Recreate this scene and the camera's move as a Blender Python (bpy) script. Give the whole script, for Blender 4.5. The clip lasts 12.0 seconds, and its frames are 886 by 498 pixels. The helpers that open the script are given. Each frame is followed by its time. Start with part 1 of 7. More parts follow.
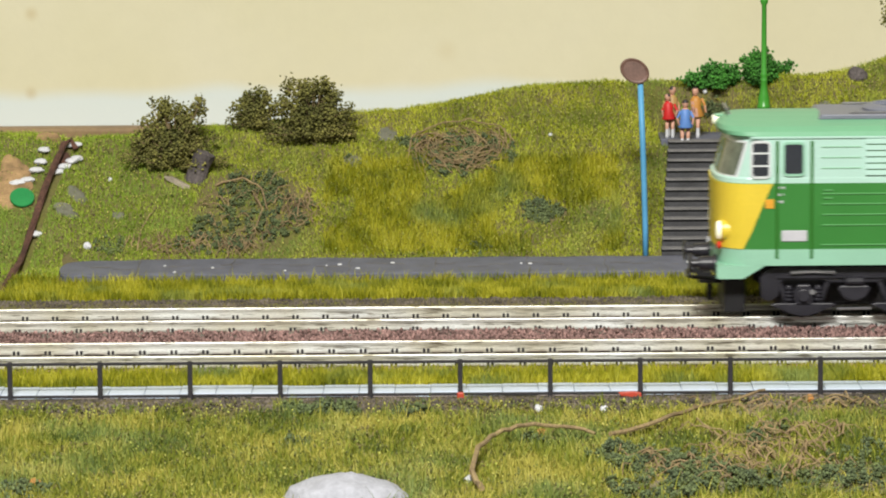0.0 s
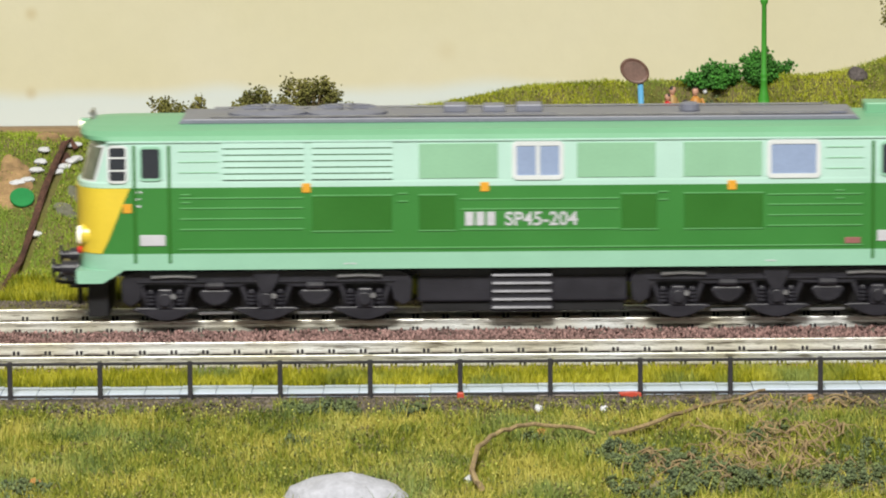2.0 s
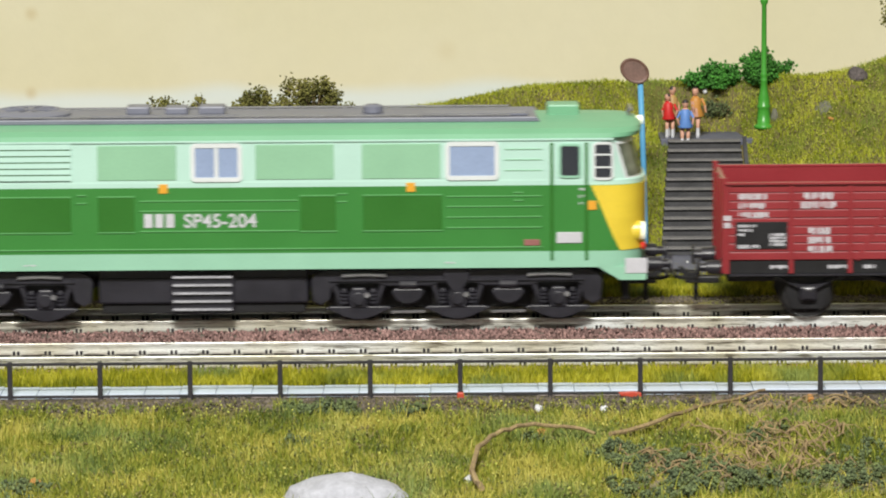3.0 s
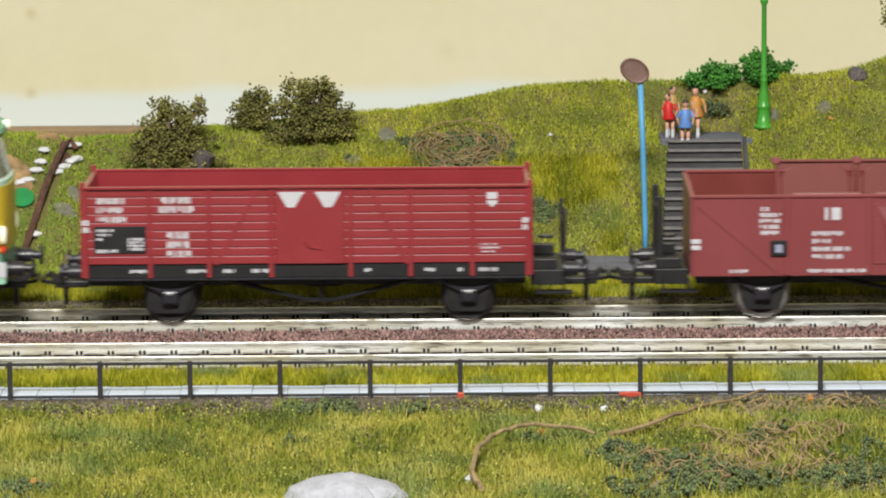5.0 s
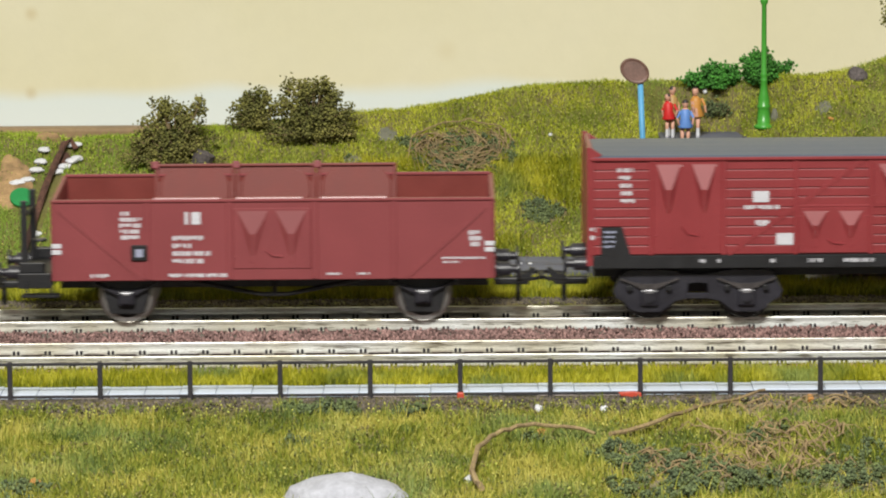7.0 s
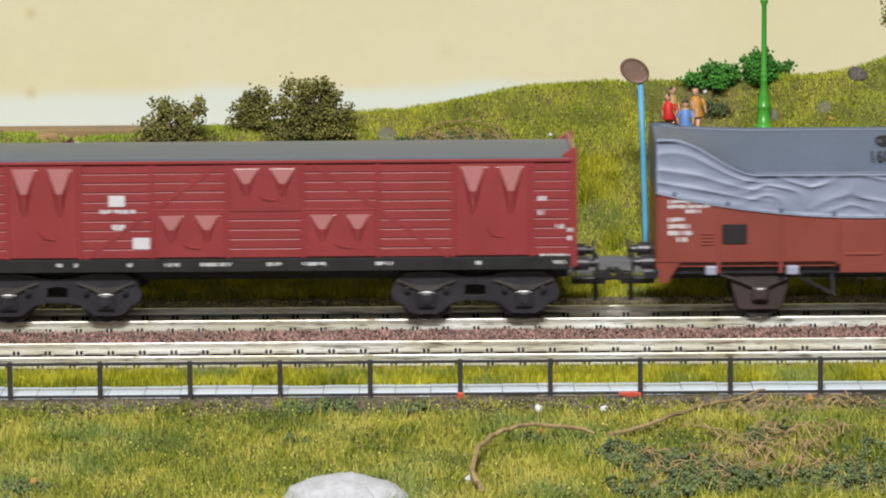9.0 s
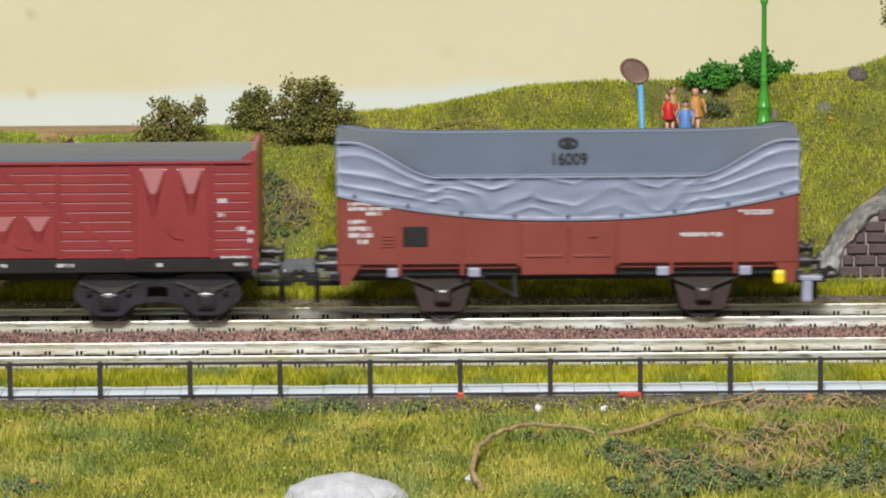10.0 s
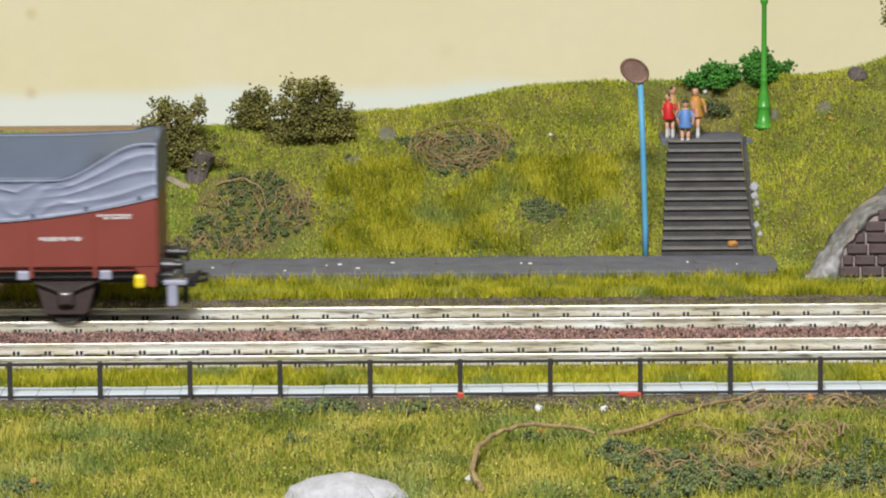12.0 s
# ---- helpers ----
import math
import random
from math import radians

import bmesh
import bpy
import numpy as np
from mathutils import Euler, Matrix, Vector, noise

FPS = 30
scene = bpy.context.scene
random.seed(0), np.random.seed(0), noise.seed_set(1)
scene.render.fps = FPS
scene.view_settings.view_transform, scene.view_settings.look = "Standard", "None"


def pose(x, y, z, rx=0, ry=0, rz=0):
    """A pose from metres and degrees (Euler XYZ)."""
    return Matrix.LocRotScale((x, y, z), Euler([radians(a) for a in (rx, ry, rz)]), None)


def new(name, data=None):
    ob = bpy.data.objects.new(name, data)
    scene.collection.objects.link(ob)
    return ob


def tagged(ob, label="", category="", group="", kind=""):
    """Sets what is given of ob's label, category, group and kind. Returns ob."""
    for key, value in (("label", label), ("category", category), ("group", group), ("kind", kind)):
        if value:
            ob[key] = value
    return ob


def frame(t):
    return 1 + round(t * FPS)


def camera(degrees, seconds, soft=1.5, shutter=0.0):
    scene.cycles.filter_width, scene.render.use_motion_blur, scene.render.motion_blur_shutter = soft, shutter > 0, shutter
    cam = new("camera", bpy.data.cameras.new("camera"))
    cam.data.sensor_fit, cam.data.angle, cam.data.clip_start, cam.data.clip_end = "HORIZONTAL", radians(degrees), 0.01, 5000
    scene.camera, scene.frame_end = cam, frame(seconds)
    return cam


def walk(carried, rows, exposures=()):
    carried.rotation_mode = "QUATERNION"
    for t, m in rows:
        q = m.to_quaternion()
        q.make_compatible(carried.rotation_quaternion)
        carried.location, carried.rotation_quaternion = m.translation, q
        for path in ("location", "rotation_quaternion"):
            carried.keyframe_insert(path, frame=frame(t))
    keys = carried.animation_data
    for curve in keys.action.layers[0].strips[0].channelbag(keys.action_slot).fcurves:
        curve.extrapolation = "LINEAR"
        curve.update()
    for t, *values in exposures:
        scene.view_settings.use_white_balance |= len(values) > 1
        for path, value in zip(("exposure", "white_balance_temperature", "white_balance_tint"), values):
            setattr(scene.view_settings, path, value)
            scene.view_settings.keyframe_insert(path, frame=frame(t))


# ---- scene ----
cam = camera(12.3, 12.0, soft=2.0, shutter=0.4)
EYE = pose(0, -0.932, 0.156, 90 - 8.617, 0, 0) @ pose(0, 0, 0, 0, 0, -0.42)
walk(cam, [(0, EYE), (12, EYE)], exposures=[(0, -0.29), (12, -0.29)])

# room light: unseen main lamp in front, added overhead fill, faint bounce of the grey room
world = bpy.data.worlds.new("room")
scene.world = world
world.use_nodes = True
world.node_tree.nodes["Background"].inputs[0].default_value = (1, 0.98, 0.95, 1)
world.node_tree.nodes["Background"].inputs[1].default_value = 0.015


def area_lamp(name, x, y, z, w, d, watts, colour):
    data = bpy.data.lights.new(name, "AREA")
    data.shape, data.size, data.size_y, data.energy, data.color = "RECTANGLE", w, d, watts, colour
    ob = new(name, data)
    ob.matrix_world = pose(x, y, z)
    return ob


area_lamp("unseen_light", -0.1, -1.5, 1.28, 0.45, 0.35, 109, (1.0, 0.975, 0.915))
# weak fill from above, added for glints on upward edges
area_lamp("unseen_light", 0.0, -0.3, 1.28, 0.9, 0.1, 0.7, (1.0, 0.97, 0.92))

# ---- small tools: all lengths below are millimetres ----
MM = 0.001


def at(x, y, z, rx=0, ry=0, rz=0):
    return pose(x * MM, y * MM, z * MM, rx, ry, rz)


def link_mesh(name, me, material, parent=None, label="", m=None):
    ob = new(name, me)
    if material and not me.materials:
        me.materials.append(material)
    if parent:
        ob.parent = parent
    if m:
        ob.matrix_basis = m
    if label:
        ob["label"] = label
    return ob


def finish(bm, name, smooth=False):
    me = bpy.data.meshes.new(name)
    bmesh.ops.recalc_face_normals(bm, faces=bm.faces)
    for v in bm.verts:
        v.co *= MM
    if smooth:
        for f in bm.faces:
            f.smooth = True
    bm.to_mesh(me)
    bm.free()
    return me


def part(name, bm, material, parent=None, label="", m=None, smooth=False):
    return link_mesh(name, finish(bm, name, smooth), material, parent, label, m)


def thing(name, label, category, m=None, group=""):
    ob = new(name)
    ob.empty_display_size = 0.002
    if m:
        ob.matrix_basis = m
    return tagged(ob, label, category, group)


def box(x0, x1, y0, y1, z0, z1, r=0.0, bm=None, m=None, seg=2):
    """A box with rounded edges, added to bm."""
    b = bmesh.new()
    bmesh.ops.create_cube(b, size=1, matrix=Matrix.Translation(((x0 + x1) / 2, (y0 + y1) / 2, (z0 + z1) / 2)) @ Matrix.Diagonal((abs(x1 - x0), abs(y1 - y0), abs(z1 - z0), 1)))
    if r:
        bmesh.ops.bevel(b, geom=b.edges[:], offset=r, segments=seg, profile=0.5, affect="EDGES")
    return join(b, bm, m)


def join(b, bm=None, m=None):
    if m is not None:
        b.transform(m)
    if bm is None:
        return b
    me = bpy.data.meshes.new("tmp")
    b.to_mesh(me)
    b.free()
    bm.from_mesh(me)
    bpy.data.meshes.remove(me)
    return bm


def T(x=0, y=0, z=0, rx=0, ry=0, rz=0):
    return pose(x, y, z, rx, ry, rz)


def cyl(r, h, m=None, bm=None, n=16, r2=None, bevel=0.0):
    """A cylinder along z from 0 to h."""
    b = bmesh.new()
    bmesh.ops.create_cone(b, cap_ends=True, segments=n, radius1=r, radius2=r if r2 is None else r2, depth=h, matrix=Matrix.Translation((0, 0, h / 2)))
    if bevel:
        caps = [e for e in b.edges if abs(e.verts[0].co.z - e.verts[1].co.z) < 1e-6]
        bmesh.ops.bevel(b, geom=caps, offset=bevel, segments=2, profile=0.5, affect="EDGES")
    return join(b, bm, m)


def lathe(profile, n=20, m=None, bm=None):
    """Turned shape: profile of (radius, z)."""
    b = bmesh.new()
    rings = [[b.verts.new((r * math.cos(2 * math.pi * i / n), r * math.sin(2 * math.pi * i / n), z)) for i in range(n)] for r, z in profile]
    for a, c in zip(rings, rings[1:]):
        for i in range(n):
            b.faces.new((a[i], a[(i + 1) % n], c[(i + 1) % n], c[i]))
    b.faces.new(rings[0][::-1])
    b.faces.new(rings[-1])
    return join(b, bm, m)


def prism(points, axis_a, axis_b, bm=None, m=None, r=0.0, plane="xz"):
    """A flat outline drawn in a plane, given thickness from axis_a to axis_b across it."""
    b = bmesh.new()
    put = {"xz": lambda u, v, w: (u, w, v), "yz": lambda u, v, w: (w, u, v), "xy": lambda u, v, w: (u, v, w)}[plane]
    lo = [b.verts.new(put(u, v, axis_a)) for u, v in points]
    hi = [b.verts.new(put(u, v, axis_b)) for u, v in points]
    b.faces.new(lo[::-1])
    b.faces.new(hi)
    for i in range(len(points)):
        j = (i + 1) % len(points)
        b.faces.new((lo[i], lo[j], hi[j], hi[i]))
    if r:
        bmesh.ops.bevel(b, geom=b.edges[:], offset=r, segments=2, profile=0.5, affect="EDGES")
    return join(b, bm, m)


def tube(points, radius, bm=None, n=6, taper=1.0):
    """A bent rod through the points."""
    b = bmesh.new()
    rings = []
    pts = [Vector(p) for p in points]
    for i, p in enumerate(pts):
        d = (pts[min(i + 1, len(pts) - 1)] - pts[max(i - 1, 0)]).normalized()
        side = d.cross(Vector((0.3, 0.5, 1))).normalized()
        up = d.cross(side)
        r = radius * (1 + (taper - 1) * i / max(1, len(pts) - 1))
        rings.append([b.verts.new(p + r * (math.cos(2 * math.pi * k / n) * side + math.sin(2 * math.pi * k / n) * up)) for k in range(n)])
    for a, c in zip(rings, rings[1:]):
        for k in range(n):
            b.faces.new((a[k], a[(k + 1) % n], c[(k + 1) % n], c[k]))
    b.faces.new(rings[0][::-1])
    b.faces.new(rings[-1])
    return join(b, bm)


# ---- materials ----
def mat(name, colour, rough=0.6, metal=0.0, vary=0.12, grain=0.6, patch=8.0, bump=0.15, second=None, spec=0.5, island=0.0, coat=0.0):
    """A painted or natural surface: fine grain and larger patches (sizes in millimetres), relief, wear."""
    m = bpy.data.materials.new(name)
    m.use_nodes = True
    nt = m.node_tree
    b = nt.nodes["Principled BSDF"]
    b.inputs["Metallic"].default_value = metal
    b.inputs["Specular IOR Level"].default_value = spec
    b.inputs["Coat Weight"].default_value, b.inputs["Coat Roughness"].default_value = coat, 0.22
    co = nt.nodes.new("ShaderNodeTexCoord")
    fine, wide = nt.nodes.new("ShaderNodeTexNoise"), nt.nodes.new("ShaderNodeTexNoise")
    fine.inputs["Scale"].default_value, wide.inputs["Scale"].default_value = 1 / (grain * MM), 1 / (patch * MM)
    fine.inputs["Detail"].default_value, wide.inputs["Detail"].default_value = 4, 3
    for n in (fine, wide):
        nt.links.new(co.outputs["Object"], n.inputs["Vector"])
    ramp = nt.nodes.new("ShaderNodeValToRGB")
    ramp.color_ramp.elements[0].position, ramp.color_ramp.elements[1].position = 0.32, 0.68
    other = second or [c * (1 - 1.6 * vary) for c in colour]
    ramp.color_ramp.elements[0].color, ramp.color_ramp.elements[1].color = (*other, 1), (*colour, 1)
    nt.links.new(wide.outputs["Fac"], ramp.inputs["Fac"])
    hsv = nt.nodes.new("ShaderNodeHueSaturation")
    level = nt.nodes.new("ShaderNodeMapRange")
    level.inputs["From Min"].default_value, level.inputs["From Max"].default_value = 0.25, 0.75
    level.inputs["To Min"].default_value, level.inputs["To Max"].default_value = 1 - vary, 1 + vary
    nt.links.new(fine.outputs["Fac"], level.inputs["Value"])
    nt.links.new(ramp.outputs["Color"], hsv.inputs["Color"])
    last = level.outputs["Result"]
    if island:
        geo = nt.nodes.new("ShaderNodeNewGeometry")
        isl = nt.nodes.new("ShaderNodeMapRange")
        isl.inputs["To Min"].default_value, isl.inputs["To Max"].default_value = 1 - island, 1 + island
        nt.links.new(geo.outputs["Random Per Island"], isl.inputs["Value"])
        mul = nt.nodes.new("ShaderNodeMath")
        mul.operation = "MULTIPLY"
        nt.links.new(last, mul.inputs[0])
        nt.links.new(isl.outputs["Result"], mul.inputs[1])
        last = mul.outputs[0]
    nt.links.new(last, hsv.inputs["Value"])
    nt.links.new(hsv.outputs["Color"], b.inputs["Base Color"])
    ro = nt.nodes.new("ShaderNodeMapRange")
    ro.inputs["To Min"].default_value, ro.inputs["To Max"].default_value = max(0.02, rough - 0.08), min(1, rough + 0.1)
    nt.links.new(wide.outputs["Fac"], ro.inputs["Value"])
    nt.links.new(ro.outputs["Result"], b.inputs["Roughness"])
    if bump:
        bu = nt.nodes.new("ShaderNodeBump")
        bu.inputs["Strength"].default_value, bu.inputs["Distance"].default_value = bump, grain * MM * 0.5
        nt.links.new(fine.outputs["Fac"], bu.inputs["Height"])
        nt.links.new(bu.outputs["Normal"], b.inputs["Normal"])
    return m


def glow(name, colour, strength):
    m = mat(name, colour, 0.3, bump=0)
    m.node_tree.nodes["Principled BSDF"].inputs["Emission Color"].default_value = (*colour, 1)
    m.node_tree.nodes["Principled BSDF"].inputs["Emission Strength"].default_value = strength
    return m


SOIL = mat("soil", (0.125, 0.125, 0.024), 0.95, vary=0.35, grain=0.5, patch=12, bump=0.8, second=(0.14, 0.11, 0.05))
BATTEN = mat("brown_batten_wood", (0.30, 0.2, 0.1), 0.7, vary=0.15, grain=1.5, patch=20)


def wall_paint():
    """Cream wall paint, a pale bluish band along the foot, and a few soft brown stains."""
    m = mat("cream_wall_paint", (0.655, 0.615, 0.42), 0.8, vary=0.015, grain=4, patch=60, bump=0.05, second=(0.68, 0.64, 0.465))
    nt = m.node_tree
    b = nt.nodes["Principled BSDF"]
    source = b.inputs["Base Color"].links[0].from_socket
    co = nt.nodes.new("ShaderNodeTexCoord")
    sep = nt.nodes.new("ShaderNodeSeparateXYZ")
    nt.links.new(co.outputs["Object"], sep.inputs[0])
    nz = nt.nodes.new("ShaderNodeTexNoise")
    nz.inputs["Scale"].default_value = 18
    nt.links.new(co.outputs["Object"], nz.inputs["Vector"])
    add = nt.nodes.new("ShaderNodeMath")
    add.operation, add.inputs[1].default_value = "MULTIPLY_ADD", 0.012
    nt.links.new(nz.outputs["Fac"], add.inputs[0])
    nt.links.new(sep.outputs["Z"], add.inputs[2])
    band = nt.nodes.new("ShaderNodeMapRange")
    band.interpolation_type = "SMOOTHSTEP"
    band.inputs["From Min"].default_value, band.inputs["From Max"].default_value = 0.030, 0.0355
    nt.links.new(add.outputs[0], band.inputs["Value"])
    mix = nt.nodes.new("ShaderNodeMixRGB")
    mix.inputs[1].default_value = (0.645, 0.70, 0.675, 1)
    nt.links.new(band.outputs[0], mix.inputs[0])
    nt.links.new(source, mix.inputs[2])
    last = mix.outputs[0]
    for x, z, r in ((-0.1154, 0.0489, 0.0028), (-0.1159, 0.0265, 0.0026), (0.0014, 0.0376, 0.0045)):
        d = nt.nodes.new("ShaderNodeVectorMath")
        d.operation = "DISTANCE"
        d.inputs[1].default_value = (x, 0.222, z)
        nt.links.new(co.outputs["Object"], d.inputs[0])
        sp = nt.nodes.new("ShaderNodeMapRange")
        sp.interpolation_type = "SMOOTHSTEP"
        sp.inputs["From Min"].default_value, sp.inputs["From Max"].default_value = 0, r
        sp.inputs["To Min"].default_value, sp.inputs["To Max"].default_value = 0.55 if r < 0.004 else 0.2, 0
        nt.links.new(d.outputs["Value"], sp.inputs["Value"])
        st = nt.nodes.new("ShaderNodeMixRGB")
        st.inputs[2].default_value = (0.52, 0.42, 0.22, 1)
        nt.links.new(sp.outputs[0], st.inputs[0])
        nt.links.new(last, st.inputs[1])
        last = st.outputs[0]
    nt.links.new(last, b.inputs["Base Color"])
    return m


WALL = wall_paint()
# for the ceiling and walls out of view; grey picked to hold down bounce light
WHITE_WALL = mat("grey_unseen_room", (0.24, 0.24, 0.235), 0.85, vary=0.02, grain=3, patch=200, bump=0.05)
FLOORING = mat("grey_floor_lino", (0.16, 0.15, 0.135), 0.5, vary=0.08, grain=2, patch=90)
BALLAST = mat("red_ballast_stones", (0.33, 0.20, 0.18), 0.9, vary=0.3, grain=0.5, patch=5, bump=0.6, island=0.5)
BALLAST_BED = mat("ballast_bed", (0.22, 0.13, 0.115), 0.95, vary=0.4, grain=0.5, patch=6, bump=1.0)
def rail_metal():
    """Bright nickel silver with long dark streaks and specks along the rail; groove shade is put into the colour."""
    m = mat("nickel_silver_rail", (0.86, 0.88, 0.86), 0.3, 0.6, vary=0.08, grain=0.5, patch=26, bump=0.1, second=(0.64, 0.60, 0.46))
    nt = m.node_tree
    b = nt.nodes["Principled BSDF"]
    source = b.inputs["Base Color"].links[0].from_socket
    co, stretch = nt.nodes.new("ShaderNodeTexCoord"), nt.nodes.new("ShaderNodeMapping")
    stretch.inputs["Scale"].default_value = (0.09, 1, 1)
    nt.links.new(co.outputs["Object"], stretch.inputs["Vector"])
    last = source
    for size, low, high, much in ((0.45, 0.57, 0.66, 0.75), (1.3, 0.60, 0.70, 0.5)):
        nz, edge, mix = nt.nodes.new("ShaderNodeTexNoise"), nt.nodes.new("ShaderNodeMapRange"), nt.nodes.new("ShaderNodeMixRGB")
        nz.inputs["Scale"].default_value, nz.inputs["Detail"].default_value = 1 / (size * MM), 3
        nt.links.new(stretch.outputs[0], nz.inputs["Vector"])
        edge.inputs["From Min"].default_value, edge.inputs["From Max"].default_value, edge.inputs["To Max"].default_value = low, high, much
        nt.links.new(nz.outputs["Fac"], edge.inputs["Value"])
        mix.inputs[2].default_value = (0.11, 0.085, 0.045, 1)
        nt.links.new(edge.outputs[0], mix.inputs[0])
        nt.links.new(last, mix.inputs[1])
        last = mix.outputs[0]
    nt.links.new(last, b.inputs["Base Color"])
    return m


RAIL = rail_metal()
SLEEPER = mat("dusty_plastic_sleeper", (0.17, 0.15, 0.12), 0.55, vary=0.2, grain=0.4, patch=4)
PATH = mat("grey_painted_path", (0.135, 0.143, 0.19), 0.65, vary=0.14, grain=0.4, patch=6, bump=0.5, second=(0.095, 0.10, 0.135))
# part of the risers' shade is put into this dark grey
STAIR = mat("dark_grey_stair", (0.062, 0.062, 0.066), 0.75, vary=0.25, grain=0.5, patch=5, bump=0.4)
WHITE_SLAB = mat("white_card_edging", (0.56, 0.64, 0.77), 0.5, vary=0.08, grain=0.6, patch=14, bump=0.25, second=(0.47, 0.54, 0.62))
FENCE = mat("dark_fence_plastic", (0.03, 0.028, 0.032), 0.5, vary=0.2, grain=0.4, patch=5)


def grass_mat(name, dark, mid, light, patch=14.0, green_west=0.0):
    """Static-grass fibres: colour by patches of the ground and from fibre to fibre."""
    m = bpy.data.materials.new(name)
    m.use_nodes = True
    nt = m.node_tree
    b = nt.nodes["Principled BSDF"]
    b.inputs["Roughness"].default_value = 0.6
    b.inputs["Specular IOR Level"].default_value = 0.3
    co, geo = nt.nodes.new("ShaderNodeTexCoord"), nt.nodes.new("ShaderNodeNewGeometry")
    nz = nt.nodes.new("ShaderNodeTexNoise")
    nz.inputs["Scale"].default_value, nz.inputs["Detail"].default_value = 1 / (patch * MM), 3
    nt.links.new(co.outputs["Object"], nz.inputs["Vector"])
    mix = nt.nodes.new("ShaderNodeMath")
    mix.operation, mix.inputs[1].default_value = "MULTIPLY_ADD", 0.36
    nt.links.new(geo.outputs["Random Per Island"], mix.inputs[0])
    wide = nt.nodes.new("ShaderNodeMapRange")
    wide.inputs["From Min"].default_value, wide.inputs["From Max"].default_value = 0.3, 0.7
    wide.inputs["To Min"].default_value, wide.inputs["To Max"].default_value = 0.25, 0.81
    nt.links.new(nz.outputs["Fac"], wide.inputs["Value"])
    nt.links.new(wide.outputs[0], mix.inputs[2])
    ramp = nt.nodes.new("ShaderNodeValToRGB")
    e = ramp.color_ramp.elements
    e[0].position, e[0].color = 0.45, (*dark, 1)
    e[1].position, e[1].color = 0.95, (*light, 1)
    k = e.new(0.68)
    k.color = (*mid, 1)
    nt.links.new(mix.outputs[0], ramp.inputs["Fac"])
    cool = nt.nodes.new("ShaderNodeTexNoise")
    cool.inputs["Scale"].default_value, cool.inputs["Detail"].default_value = 1 / (patch * 2.2 * MM), 2
    nt.links.new(co.outputs["Object"], cool.inputs["Vector"])
    much = nt.nodes.new("ShaderNodeMapRange")
    much.inputs["From Min"].default_value, much.inputs["From Max"].default_value = 0.52, 0.72
    much.inputs["To Max"].default_value = 0.6
    nt.links.new(cool.outputs["Fac"], much.inputs["Value"])
    tint = nt.nodes.new("ShaderNodeMixRGB")
    tint.inputs[2].default_value = (0.15, 0.235, 0.085, 1)
    nt.links.new(much.outputs[0], tint.inputs[0])
    nt.links.new(ramp.outputs["Color"], tint.inputs[1])
    sep, west, fresh = nt.nodes.new("ShaderNodeSeparateXYZ"), nt.nodes.new("ShaderNodeMapRange"), nt.nodes.new("ShaderNodeMixRGB")
    nt.links.new(co.outputs["Object"], sep.inputs[0])
    west.interpolation_type = "SMOOTHSTEP"
    west.inputs["From Min"].default_value, west.inputs["From Max"].default_value = -0.03, -0.085
    west.inputs["To Max"].default_value = green_west
    nt.links.new(sep.outputs["X"], west.inputs["Value"])
    fresh.inputs[2].default_value = (0.20, 0.34, 0.035, 1)
    nt.links.new(west.outputs[0], fresh.inputs[0])
    nt.links.new(tint.outputs[0], fresh.inputs[1])
    nt.links.new(fresh.outputs[0], b.inputs["Base Color"])
    return m


GRASS_HILL = grass_mat("hill_grass_fibre", (0.145, 0.19, 0.014), (0.285, 0.33, 0.016), (0.46, 0.47, 0.042), 11, 0.55)
GRASS_LONG = grass_mat("long_grass_fibre", (0.10, 0.12, 0.003), (0.235, 0.24, 0.005), (0.44, 0.41, 0.03), 9)
GRASS_FORE = grass_mat("meadow_grass_fibre", (0.06, 0.09, 0.014), (0.18, 0.21, 0.016), (0.41, 0.365, 0.07), 13)
FLOCK = mat("dark_green_flock", (0.13, 0.165, 0.055), 0.95, vary=0.35, grain=0.6, patch=5, bump=0.6, second=(0.085, 0.115, 0.055), island=0.45)
BUSH_LEAF = mat("olive_bush_leaf", (0.22, 0.205, 0.05), 0.9, vary=0.3, grain=0.6, patch=7, second=(0.115, 0.12, 0.028), island=0.55)
BRIGHT_LEAF = mat("bright_green_flock", (0.065, 0.26, 0.028), 0.9, vary=0.3, grain=0.6, patch=4, second=(0.045, 0.17, 0.025), island=0.35)
TWIG = mat("dry_brown_root", (0.34, 0.248, 0.122), 0.85, vary=0.3, grain=0.5, patch=4, bump=0.4, second=(0.18, 0.125, 0.065))
BARK = mat("dark_bark", (0.135, 0.115, 0.11), 0.9, vary=0.3, grain=0.6, patch=4, bump=0.8)
PALE_WOOD = mat("pale_split_wood", (0.42, 0.36, 0.27), 0.8, vary=0.25, grain=0.5, patch=3, bump=0.5)
STONE = mat("grey_stone", (0.185, 0.185, 0.135), 0.9, vary=0.2, grain=0.6, patch=4, bump=0.5)
WHITE_STONE = mat("white_plaster_stone", (0.66, 0.67, 0.70), 0.85, vary=0.1, grain=0.7, patch=5, bump=0.5)
PLASTER = mat("smeared_grey_plaster", (0.68, 0.68, 0.72), 0.35, vary=0.15, grain=1.2, patch=5, bump=0.4, second=(0.27, 0.265, 0.28))
BRICK = mat("dark_painted_brick", (0.105, 0.074, 0.078), 0.7, vary=0.2, grain=0.5, patch=4, bump=0.4)
MORTAR = mat("brown_mortar", (0.36, 0.31, 0.30), 0.9, vary=0.2)
